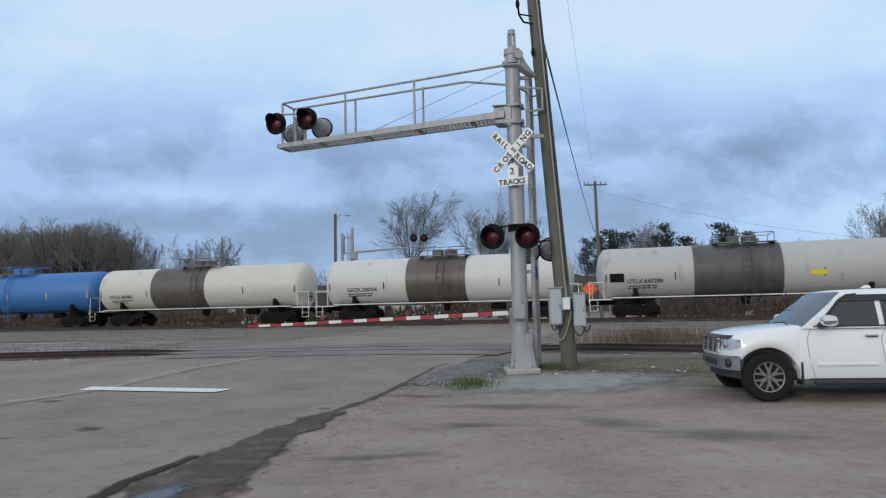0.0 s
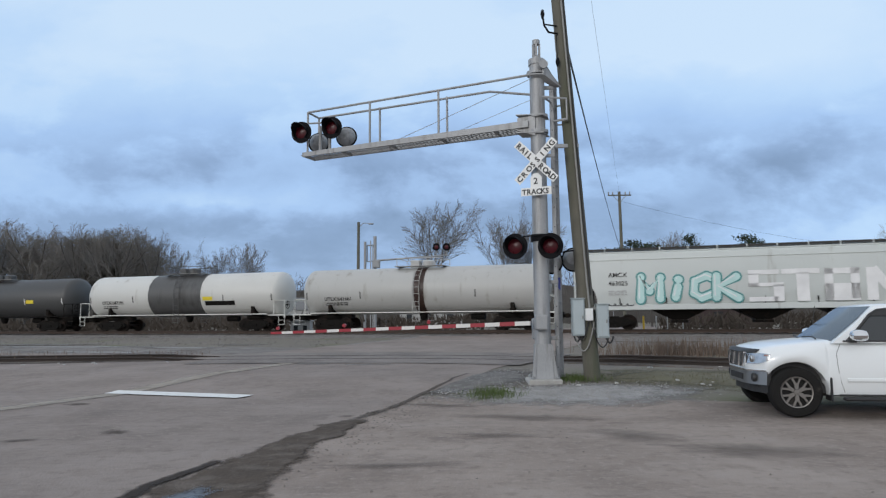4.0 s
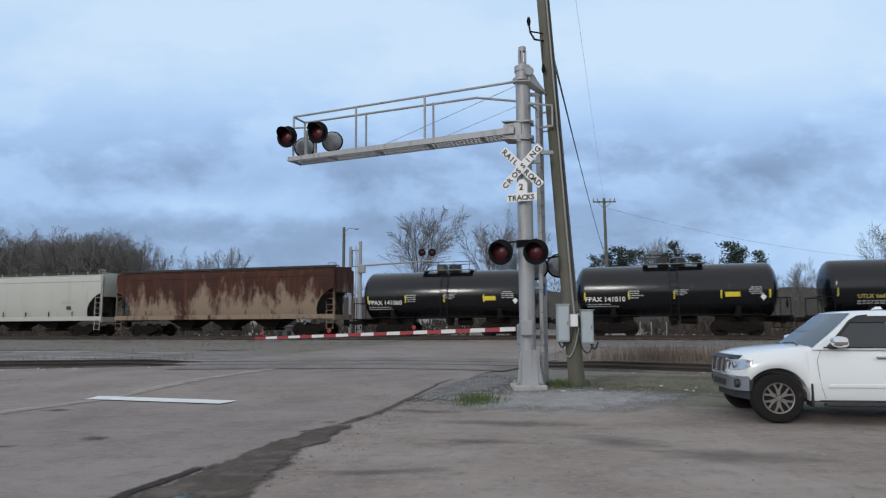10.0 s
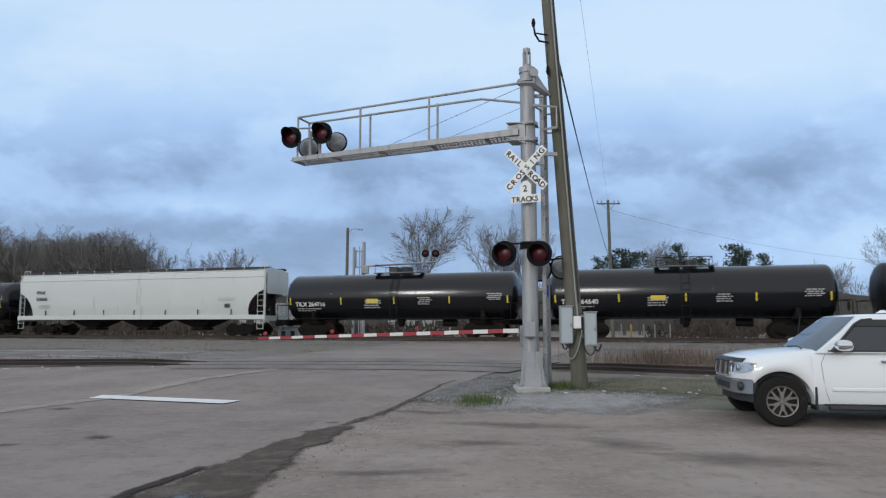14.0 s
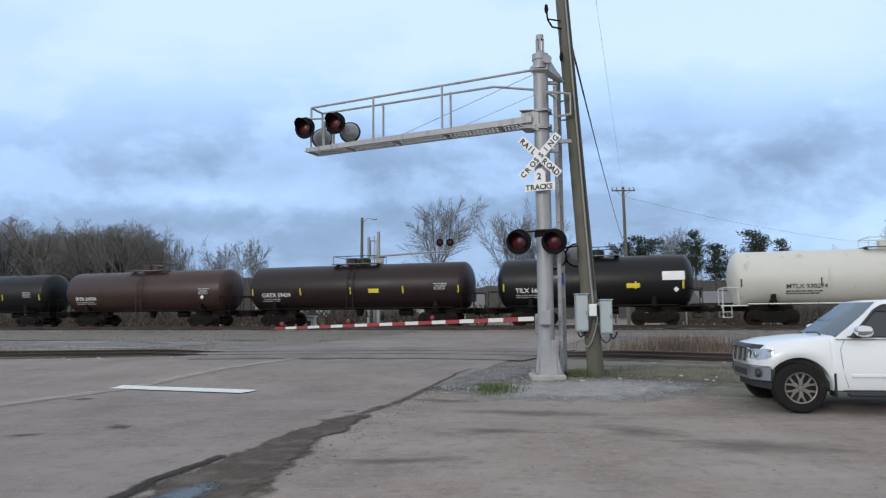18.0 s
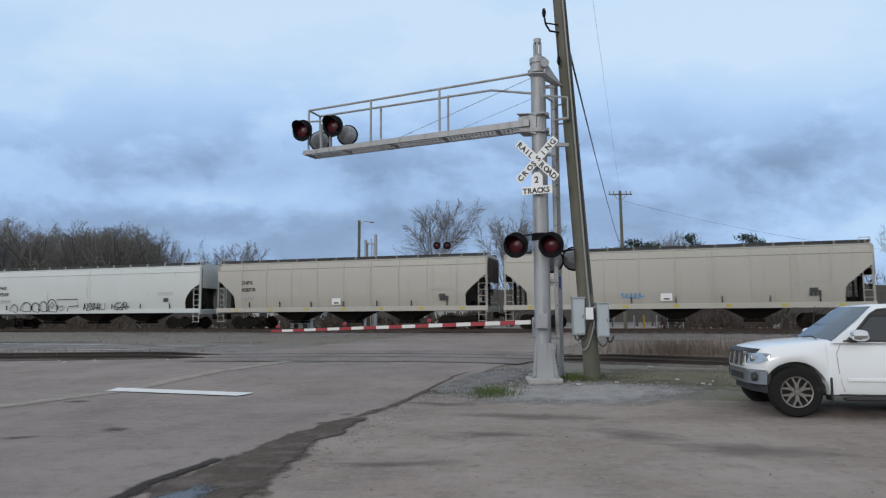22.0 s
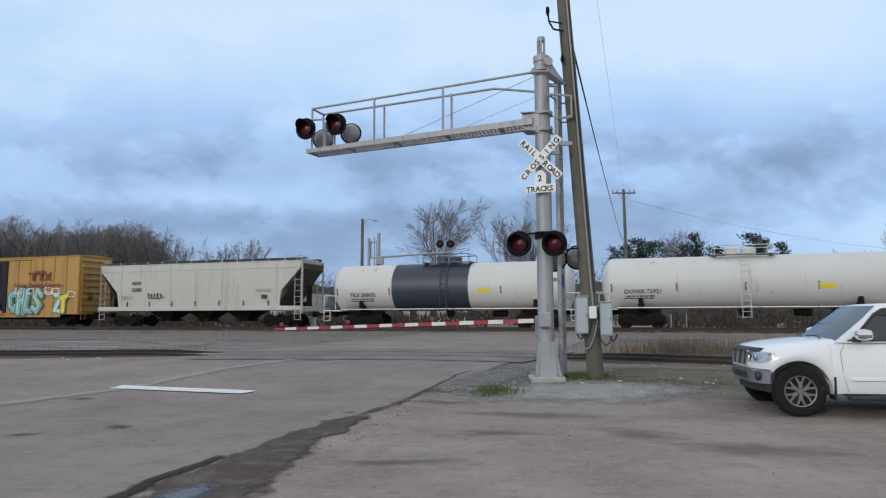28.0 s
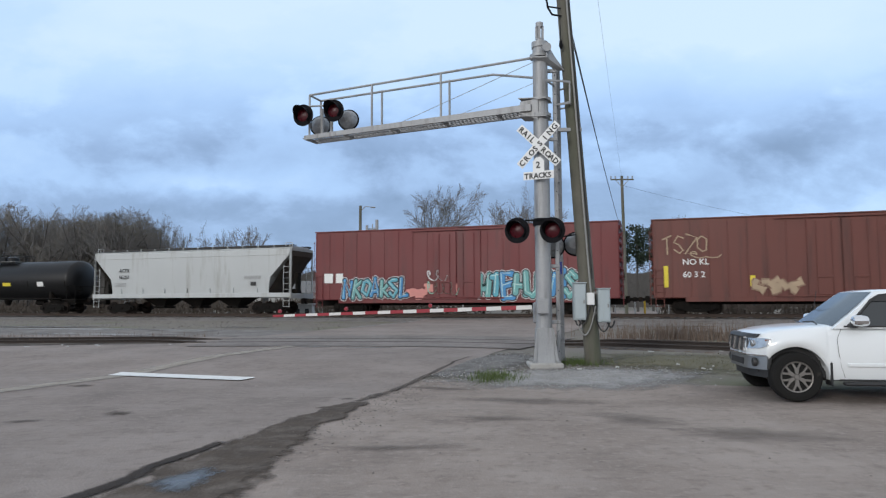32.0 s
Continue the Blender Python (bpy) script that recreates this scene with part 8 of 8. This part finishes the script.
g = Geo()
for k in range(30000):
    x = rng.uniform(-140, 140)
    y = rng.uniform(122, 152) - abs(x) * 0.12
    hh = max(2.0, wood_top(x) + rng.gauss(0, 0.9)) * y / 150
    z0 = 0.3 + hh * (1 - rng.random() ** 1.25)
    p = Vector((x, y, z0 - 1.0))
    d = Vector((rng.gauss(0, 0.45), rng.gauss(0, 0.3), rng.uniform(0.5, 1.0))).normalized() * rng.uniform(0.6, 1.5)
    w = Vector((rng.uniform(0.02, 0.07), 0, 0))
    g.add([tuple(p - w), tuple(p + w), tuple(p + d)], [(0, 1, 2)])
tagged(part("far_woods", g, M_BUSH, smooth=0), "grey brown tangle of far winter woods", "woods", kind="stuff")
g = Geo()
for k in range(9000):
    s_, q_ = rng.uniform(-90, 70), rng.uniform(56, 76)
    x, y = s_ * CP + q_ * SP, -s_ * SP + q_ * CP
    if -12 < (Vector((x, y, 0)) - Vector((*road_xy(0, 0), 0))).dot(ROAD_SIDE) < 1.5:
        continue
    z = height(x, y) + max(0.0, rng.uniform(-0.1, 1.2) + 1.0 * noise.noise((x * 0.12, y * 0.1, 3.0)))
    d = Vector((rng.gauss(0, 0.5), rng.gauss(0, 0.3), rng.uniform(0.3, 1.0))).normalized() * rng.uniform(0.5, 1.1)
    w = Vector((rng.uniform(0.05, 0.16), 0, 0))
    g.add([(x - w.x, y, z), (x + w.x, y, z), (x + d.x, y + d.y, z + d.z)], [(0, 1, 2)])
tagged(part("low_scrub", g, mat("low_brown_scrub", (0.050, 0.040, 0.032), 0.95, vary=0.5, scale=0.5, fine=4, bump=0), smooth=0), "low dark brown scrub beyond the tracks", "scrub", kind="stuff")
backwood = Geo()
pts0, pts1 = [], []
for k in range(161):
    x = -200 + 2.5 * k
    y = 158 - abs(x) * 0.12
    pts0.append((x, y, 0.0))
    pts1.append((x, y + 0.5, wood_top(x) * 0.80 + 0.8 * noise.noise((x * 0.9, 1.1, 0))))
backwood.add(pts0 + pts1, [(i, i + 1, 161 + i + 1, 161 + i) for i in range(160)])
tagged(part("backdrop", backwood, M_BUSH), "dim grey brown line of far woods", "backdrop", kind="structure")

# ---- side track through the weeds, ground cover, worn places ----
M_GRAVEL = mat("pale_gravel", (0.30, 0.292, 0.285), 0.95, vary=0.45, scale=6, fine=26, bump=0.03, dirt=(0.15, 0.14, 0.125), dirt_amount=0.45, dirt_scale=1.5)
M_EDGE = mat("crumbled_dark_edge", (0.105, 0.090, 0.078), 0.95, vary=0.45, scale=4, fine=30, bump=0.03, spec=0.15)
M_MUD = mat("dark_damp_dirt", (0.086, 0.069, 0.056), 0.9, vary=0.45, scale=2.5, fine=25, bump=0.03, dirt=(0.165, 0.140, 0.121), dirt_amount=0.50, dirt_scale=2.6, spec=0.15)
M_WATER = mat("puddle_water", (0.05, 0.044, 0.039), 0.28, vary=0.02, bump=0, spec=0.35)
M_DRYGRASS = mat("dry_brown_stalks", (0.165, 0.122, 0.094), 0.9, vary=0.35, scale=1.0, fine=10, bump=0)
M_GRASS = mat("green_grass", (0.085, 0.12, 0.035), 0.9, vary=0.35, scale=3, fine=20, bump=0)
M_STONE = mat("pale_gravel_stone", (0.27, 0.262, 0.252), 0.95, vary=0.45, scale=6, fine=26, bump=0.0)
M_CRUMB = mat("tarmac_crumb", (0.19, 0.168, 0.15), 0.95, vary=0.5, scale=6, fine=26, bump=0.0)
M_BLADE = mat("olive_blades", (0.12, 0.115, 0.062), 0.95, vary=0.35, scale=1.2, fine=18, bump=0)
M_OLIVE = mat("thin_olive_grass", (0.115, 0.103, 0.062), 0.95, vary=0.4, scale=1.2, fine=18, bump=0.03, dirt=(0.20, 0.18, 0.15), dirt_amount=0.30, dirt_scale=0.9)
M_LITTER = mat("white_litter", (0.46, 0.45, 0.43), 0.8, vary=0.1, bump=0)


def blob(name, cx, cy, rx, ry, turn, material, label, category, lift, seed, ragged=0.22, rings=4, n=48, kind="structure"):
    """A patch with an uneven outline laid on the land."""
    g = Geo()
    c, s = math.cos(radians(turn)), math.sin(radians(turn))
    vs = [(cx, cy, height(cx, cy) + lift)]
    for k in range(1, rings + 1):
        f = k / rings
        for i in range(n):
            a = 2 * math.pi * i / n
            w = 1 + ragged * (noise.noise((math.cos(a) * 1.6, math.sin(a) * 1.6, seed)) + 0.5 * noise.noise((math.cos(a) * 5, math.sin(a) * 5, seed + 9)))
            u, v = rx * f * w * math.cos(a), ry * f * w * math.sin(a)
            x, y = cx + u * c - v * s, cy + u * s + v * c
            vs.append((x, y, height(x, y) + lift))
    fs = [(0, 1 + i, 1 + (i + 1) % n) for i in range(n)]
    fade = [1.0] + [1 - k / rings for k in range(1, rings + 1) for i in range(n)]
    for k in range(rings - 1):
        for i in range(n):
            a, b = 1 + k * n + i, 1 + k * n + (i + 1) % n
            fs.append((a, a + n, b + n, b))
    g.add(vs, fs)
    return tagged(set_fade(part(name, g, material), fade), label, category, kind=kind)


def smooth_line(pts, n=8):
    """Points on a smooth curve through the given ones."""
    out = []
    P = [pts[0], *pts, pts[-1]]
    for i in range(1, len(P) - 2):
        p0, p1, p2, p3 = (Vector((*q, 0)) for q in P[i - 1:i + 3])
        for k in range(n):
            t = k / n
            out.append(0.5 * ((2 * p1) + (p2 - p0) * t + (2 * p0 - 5 * p1 + 4 * p2 - p3) * t * t + (3 * p1 - p0 - 3 * p2 + p3) * t ** 3))
    out.append(Vector((*pts[-1], 0)))
    return out


line = smooth_line(SIDE)


def off_road(p):
    """0 on the road, 1 well beside it."""
    side = (Vector((p.x, p.y, 0)) - Vector((*road_xy(0, 0), 0))).dot(ROAD_SIDE)
    return float(np.interp(side, [-12.6, -10.6, 0.6, 2.6], [1, 0, 0, 1]))


for o in (-0.72, 0.72):
    pts = []
    for i, p in enumerate(line):
        d = (line[min(i + 1, len(line) - 1)] - line[max(i - 1, 0)]).normalized()
        q = p + Vector((d.y, -d.x, 0)) * o
        pts.append((q.x, q.y, height(q.x, q.y) - 0.130 + 0.105 * off_road(p)))
    rail("rail", pts, "rusty rail of the side track sunk in the ground", "rails of the side track", M_OLDRAIL)
# bed of the side track
secs = []
for i, p in enumerate(line):
    d = (line[min(i + 1, len(line) - 1)] - line[max(i - 1, 0)]).normalized()
    sd = Vector((d.y, -d.x, 0))
    row = []
    for o in (-1.25, -1.0, 0.0, 1.0, 1.35):
        q = p + sd * (o + 0.30 * noise.noise((p.x * 0.9, o, 4.0)) * off_road(p))
        row.append((q.x, q.y, height(q.x, q.y) + 0.008 + (0.025 * off_road(p) if abs(o) < 1.1 else -0.02)))
    secs.append(row)
M_OLDBED = mat("old_track_bed", (0.055, 0.046, 0.040), 0.95, vary=0.5, scale=1.5, fine=16, bump=0.05, spec=0.15, dirt=(0.16, 0.14, 0.125), dirt_amount=0.62, dirt_scale=0.8)
tagged(part("side_track_bed", Geo().loft(secs, closed=False, caps=False), M_OLDBED), "dark cindery bed of the sunken side track", "track bed", kind="structure")
st = tagged(new("side_sleepers"), "rotten dark sleepers of the side track", "sleepers", kind="structure")
for i in range(0, len(line) - 1):
    p = line[i]
    d = (line[i + 1] - line[i]).normalized()
    m = line[i + 1] - line[i]
    for k in range(max(1, int(m.length / 0.6))):
        q = p + d * 0.6 * k
        if -26 < q.x < 16:
            part("sleeper", g_tie, None, st, at=Matrix.Translation((q.x, q.y, height(q.x, q.y) - 0.115 + 0.03 * off_road(q))) @ Matrix.Rotation(math.atan2(d.y, d.x), 4, "Z"))
# the road runs level through both tracks: asphalt fill with flangeways
M_FILL = tarmac("crossing_fill", (0.205, 0.183, 0.170), (0.28, 0.25, 0.23), (0.11, 0.097, 0.09), 0.7)
for a0, a1 in ((-2.5, -0.775), (-0.665, 0.665), (0.775, 2.5)):
    g = Geo()
    secs = []
    for p, q in zip(line, line[1:]):
        d = (q - p).normalized()
        side = (p - Vector((*road_xy(0, 0), 0))).dot(ROAD_SIDE)
        if -10.9 < side < 1.2:
            sd = Vector((d.y, -d.x, 0))
            secs.append([(*(p + sd * o).xy, height(*(p + sd * o).xy) + 0.034) for o in (a0, (a0 + a1) / 2, a1)])
    g.loft(secs, closed=False, caps=False)
    tagged(part("crossing_panel", g, M_FILL), "dark asphalt fill between the sunken rails", "crossing panel", kind="structure")
# gravel verge round the mast
M_VERGE = mat("dark_stony_verge", (0.165, 0.155, 0.145), 0.95, vary=0.5, scale=4, fine=22, bump=0.04, dirt=(0.08, 0.072, 0.062), dirt_amount=0.45, dirt_scale=1.6)
for m_ in (M_GRAVEL, M_OLIVE, M_VERGE):
    fading(m_, 0.0, 0.55, 1.1, 2.2)
blob("gravel_patch", 2.3, 13.6, 3.0, 1.25, -3, M_GRAVEL, "pale loose gravel round the signal foot", "gravel", 0.020, 3, 0.25)
blob("verge", 0.7, 16.0, 1.5, 2.6, -22, M_VERGE, "stony verge between road and signal", "verge", 0.016, 6, 0.2)
blob("grass_patch", 5.8, 15.5, 3.9, 2.1, -20, M_OLIVE, "thin olive winter grass by the pole", "grass", 0.014, 5, 0.25)
blob("grass_patch", -18.0, 29.5, 17.0, 4.2, -14, M_BALLAST, "stony strip between the tracks", "gravel", 0.016, 8, 0.2)
blob("gravel_strip", 17.0, 30.0, 17.0, 4.0, -16, M_BALLAST, "grey stony slope before the main track", "gravel", 0.012, 12, 0.2)
# pale and dark scrapings between the tracks
for x, y, rx, ry, mm in ((-24, 30.5, 5.0, 0.7, M_GRAVEL), (-15, 28.4, 4.2, 0.6, M_GRAVEL), (-19, 33.2, 5.5, 0.8, M_GRAVEL), (-12.5, 31.2, 2.6, 0.5, M_GRAVEL), (-27, 26.8, 3.4, 0.5, M_VERGE), (-18, 26.6, 3.2, 0.5, M_VERGE), (-12.0, 26.4, 2.0, 0.4, M_VERGE), (-22, 36.0, 6.0, 0.8, M_VERGE), (-10.5, 33.5, 1.6, 0.5, M_VERGE), (11.5, 27.0, 3.6, 0.9, M_GRAVEL), (17.0, 25.0, 3.6, 0.8, M_GRAVEL), (9.0, 31.5, 3.0, 0.8, M_VERGE)):
    blob("scraped_patch", x, y, rx, ry, -15, mm, "patch of pale gravel between the tracks" if mm is M_GRAVEL else "patch of dark cinders between the tracks", "gravel", 0.026, x * 1.7 + y, 0.5)
rs = random.Random(5)
stones = Geo()
for k in range(2600):
    a, r = rs.uniform(0, 2 * math.pi), math.sqrt(rs.random())
    x, y = 2.2 + rs.gauss(0, 1.15), 13.75 + rs.gauss(0, 0.62)
    if k % 4 == 0:
        x, y = rs.uniform(-0.6, 2.2), rs.uniform(13.8, 18.5)
        if (Vector((x, y, 0)) - Vector((*road_xy(0, 0), 0))).dot(ROAD_SIDE) < 0.1:
            continue
    s = rs.uniform(0.008, 0.024)
    z = height(x, y) + 0.018
    top = (x + rs.uniform(-0.3, 0.3) * s, y + rs.uniform(-0.3, 0.3) * s, z + s * rs.uniform(0.6, 1.1))
    ring = [(x + s * math.cos(b) * rs.uniform(0.7, 1.2), y + s * math.sin(b) * rs.uniform(0.7, 1.2), z) for b in (0.2, 1.5, 2.8, 4.0, 5.2)]
    stones.add(ring + [top], [(i, (i + 1) % 5, 5) for i in range(5)])
tagged(part("gravel_stones", stones, M_STONE, smooth=0), "loose pale gravel stones", "gravel", kind="stuff")
bstones = Geo()
for k in range(5200):
    s_, q_ = rs.uniform(-42, 34), rs.choice((rs.uniform(38.2, Q_TRAIN - 0.9), rs.uniform(27.5, 40.0)))
    x, y = s_ * CP + q_ * SP, -s_ * SP + q_ * CP
    if -10.9 < (Vector((x, y, 0)) - Vector((*road_xy(0, 0), 0))).dot(ROAD_SIDE) < 0.4:
        continue
    s = rs.uniform(0.03, 0.075)
    z = height(x, y) + 0.005
    ring = [(x + s * math.cos(b) * rs.uniform(0.7, 1.2), y + s * math.sin(b) * rs.uniform(0.7, 1.2), z) for b in (0.2, 1.8, 3.3, 4.8)]
    bstones.add(ring + [(x, y, z + s * rs.uniform(0.6, 1.1))], [(i, (i + 1) % 4, 4) for i in range(4)])
tagged(part("ballast_stones", bstones, M_BALLAST, smooth=0), "scattered grey track stones", "ballast", kind="stuff")


def blades(name, count, where, h0, h1, w, lean, material, label, seed):
    r = random.Random(seed)
    g = Geo()
    for k in range(count):
        x, y = where(r)
        z = height(x, y)
        h = r.uniform(h0, h1)
        a = r.uniform(0, 2 * math.pi)
        d = Vector((math.cos(a), math.sin(a), 0)) * lean * h * r.random()
        u = Vector((math.cos(a + 1.3), math.sin(a + 1.3), 0)) * w
        p = Vector((x, y, z))
        g.add([tuple(p - u), tuple(p + u), tuple(p + d * 0.4 + u * 0.7 + UP * h * 0.6), tuple(p + d + UP * h), tuple(p + d * 0.4 - u * 0.7 + UP * h * 0.6)], [(0, 1, 2, 3, 4)])
    return tagged(part(name, g, material, smooth=0), label, "grass", kind="stuff")


def in_strip(r):
    t = r.random()
    clump = r.choice((0.02, 0.14, 0.18, 0.21, 0.24, 0.33, 0.47, 0.6, 0.8))
    t = clump + r.gauss(0, 0.05) if r.random() < 0.6 else t
    return 5.6 + 10.5 * t + r.gauss(0, 0.25), 23.6 - 3.6 * t + r.gauss(0, 0.7)


blades("dry_weeds", 2600, in_strip, 0.12, 0.70, 0.009, 0.45, M_DRYGRASS, "tall dry brown weeds along the side track", 4)
blades("dry_weeds", 900, lambda r: (r.uniform(-26, -9.5), 26.0 + r.gauss(0, 1.2)), 0.06, 0.22, 0.008, 0.5, M_DRYGRASS, "low dry weeds by the track", 14)
blades("grass_tuft", 900, lambda r: (0.75 + r.gauss(0, 0.26), 13.75 + r.gauss(0, 0.30)), 0.04, 0.15, 0.006, 0.9, M_GRASS, "small green grass tufts in the gravel", 6)
blades("grass_tuft", 700, lambda r: (2.75 + r.gauss(0, 0.30), 15.5 + r.gauss(0, 0.25)), 0.05, 0.18, 0.006, 0.8, M_GRASS, "green grass at the foot of the pole", 7)
blades("grass_tuft", 2400, lambda r: (r.uniform(3.4, 8.2), 15.6 + r.gauss(0, 0.8)), 0.015, 0.06, 0.006, 0.9, M_BLADE, "sparse olive grass on the verge", 8)
# damp dirt along the road's edge, with a puddle
fading(M_MUD, 0.15, 0.50, 1.5, 4.0)
fading(M_EDGE, 0.3, 1.15, 1.8, 3.0)
M_LIP = mat("wet_black_dirt", (0.040, 0.032, 0.027), 0.85, vary=0.4, scale=4, fine=30, bump=0.03, spec=0.2)
fading(M_LIP, 0.2, 0.8, 1.5, 5.0)
fading(M_WATER, 0.1, 0.6, 1.5, 3.0)


def soft_strip(name, left, right, material, lift, label, category, wob=0.10):
    """A strip between two lines on the land that thins out at its sides and ends."""
    L, R = smooth_line(left, 7), smooth_line(right, 7)
    n = len(L)
    rows, fade = [], []
    cols = (0.0, 0.12, 0.3, 0.5, 0.7, 0.88, 1.0)
    for i in range(n):
        b = R[min(len(R) - 1, round(i * (len(R) - 1) / (n - 1)))]
        row = []
        for c in cols:
            q = L[i].lerp(b, c)
            q = q + Vector((1, 0.3, 0)) * wob * noise.noise((q.x * 2.1, q.y * 1.7, 7.0))
            row.append((q.x, q.y, height(q.x, q.y) + lift))
            fade.append(min(1.0, 2.6 * min(c, 1 - c), (n - 1 - i) / 5))
        rows.append(row)
    return tagged(set_fade(part(name, Geo().loft(rows, closed=False, caps=False), material), fade), label, category, kind="structure")


soft_strip("dirt_strip", [(-3.35, 5.1), (-3.05, 6.0), (-2.97, 6.7), (-2.79, 7.35), (-2.66, 7.95), (-2.50, 8.8), (-2.20, 9.7), (-2.02, 10.4), (-1.75, 10.9)],
           [(-1.55, 5.1), (-1.62, 6.0), (-1.70, 6.7), (-1.68, 7.4), (-1.62, 8.1), (-1.56, 8.9), (-1.48, 9.9), (-1.36, 10.6), (-1.25, 11.1)], M_MUD, 0.027, "dark damp dirt washed along the road edge", "dirt", 0.24)
soft_strip("road_edge", [(-1.75, 11.0), (-1.42, 12.0), (-0.95, 13.4), (-0.45, 14.9), (0.0, 16.3), (0.35, 17.4)],
           [(-1.42, 11.0), (-1.13, 12.0), (-0.74, 13.4), (-0.28, 14.9), (0.14, 16.3), (0.50, 17.4)], M_EDGE, 0.026, "crumbled dark edge of the asphalt", "road edge")
soft_strip("dirt_lip", [(-3.42, 5.1), (-3.13, 6.0), (-3.05, 6.7), (-2.88, 7.35), (-2.74, 7.95)],
           [(-3.10, 5.1), (-2.86, 6.0), (-2.80, 6.7), (-2.66, 7.35), (-2.55, 7.95)], M_LIP, 0.031, "wet black lip of dirt against the asphalt", "dirt", 0.05)
for x, y, rx, ry in ((-1.35, 11.75, 0.16, 0.20), (-1.75, 11.3, 0.20, 0.16), (-1.05, 12.3, 0.13, 0.22)):
    blob("dirt_patch", x, y, rx, ry, 15, M_EDGE, "small patch of washed-out dirt", "dirt", 0.030, x, 0.4)
# dark strip with thinning edges before the near rail
soft_strip("bank_edge", [(-34.0, 22.4), (-26.0, 22.8), (-18.0, 22.9), (-13.0, 22.9), (-9.4, 23.2)],
           [(-34.0, 21.2), (-26.0, 21.7), (-18.0, 21.9), (-13.0, 22.0), (-9.4, 22.6)], M_EDGE, 0.024, "dark ragged strip along the near side of the side track", "cinders", 0.4)
blob("puddle", -2.42, 6.15, 0.26, 0.52, -14, M_WATER, "shallow puddle that mirrors the sky", "puddle", 0.031, 21, 0.35, rings=6)
for x, y, rx, ry in ((-4.87, 9.85, 0.30, 0.34), (-7.2, 13.15, 0.34, 0.36), (-5.85, 9.2, 0.36, 0.16)):
    blob("pothole", x, y, rx, ry, 10, M_EDGE, "small dark pothole in the asphalt", "pothole", 0.026, x, 0.4)
M_STAIN = mat("dark_tarmac_patch", (0.160, 0.138, 0.123), 0.95, vary=0.3, scale=1.2, fine=22, bump=0.02, spec=0.15)
fading(M_STAIN, 0.1, 1.7, 1.2, 1.6)
for x, y, rx, ry, tn in ((1.15, 11.05, 1.6, 0.42, -10), (2.31, 9.3, 0.65, 0.65, 0), (-0.7, 7.55, 0.9, 0.22, 4), (-0.2, 12.6, 1.0, 0.35, -20), (3.4, 8.3, 1.2, 0.5, -5), (0.6, 9.4, 1.0, 0.25, -8)):
    blob("tarmac_stain", x, y, rx, ry, tn, M_STAIN, "dark worn patch in the tarmac", "stain", 0.022, x + y, 0.6, rings=6)
crumbs = Geo()
for k in range(800):
    if k % 8:
        t_ = rs.random()
        x, y = -2.3 + 1.9 * t_ + rs.gauss(0, 0.35), 7.0 + 7.0 * t_ + rs.gauss(0, 0.5)
    else:
        x, y = rs.uniform(-3.0, 4.5), rs.uniform(6.3, 12.5)
    s = rs.uniform(0.006, 0.020)
    z = height(x, y) + 0.016
    ring = [(x + s * math.cos(b) * rs.uniform(0.7, 1.2), y + s * math.sin(b) * rs.uniform(0.7, 1.2), z) for b in (0.2, 1.8, 3.3, 4.8)]
    crumbs.add(ring + [(x, y, z + s * rs.uniform(0.5, 1.0))], [(i, (i + 1) % 4, 4) for i in range(4)])
tagged(part("asphalt_crumbs", crumbs, M_CRUMB, smooth=0), "loose crumbs of asphalt and grit", "grit", kind="stuff")
for k in range(18):
    x, y = rs.choice(((rs.uniform(4.2, 8.6), rs.uniform(17.6, 19.4)), (rs.uniform(2.6, 6.0), rs.uniform(13.5, 16.0)), (rs.uniform(-14, -9), rs.uniform(21.6, 22.4))))
    part_ = Geo().box(0, 0, 0.015, rs.uniform(0.04, 0.14), rs.uniform(0.03, 0.08), 0.03, 0.008)
    ob = tagged(part("litter", part_, M_LITTER), "scrap of white litter on the verge", "litter", "litter on the verge")
    ob.matrix_world = pose(x, y, height(x, y) + 0.012, 0, 0, rs.uniform(0, 180))


# ---- what moves: the train rolls through ----
def motions():
    times = [a for a, b in GONE]
    for car, s in CARS:
        walk(car, [(t, car_pose(s, t)) for t in times])


motions()
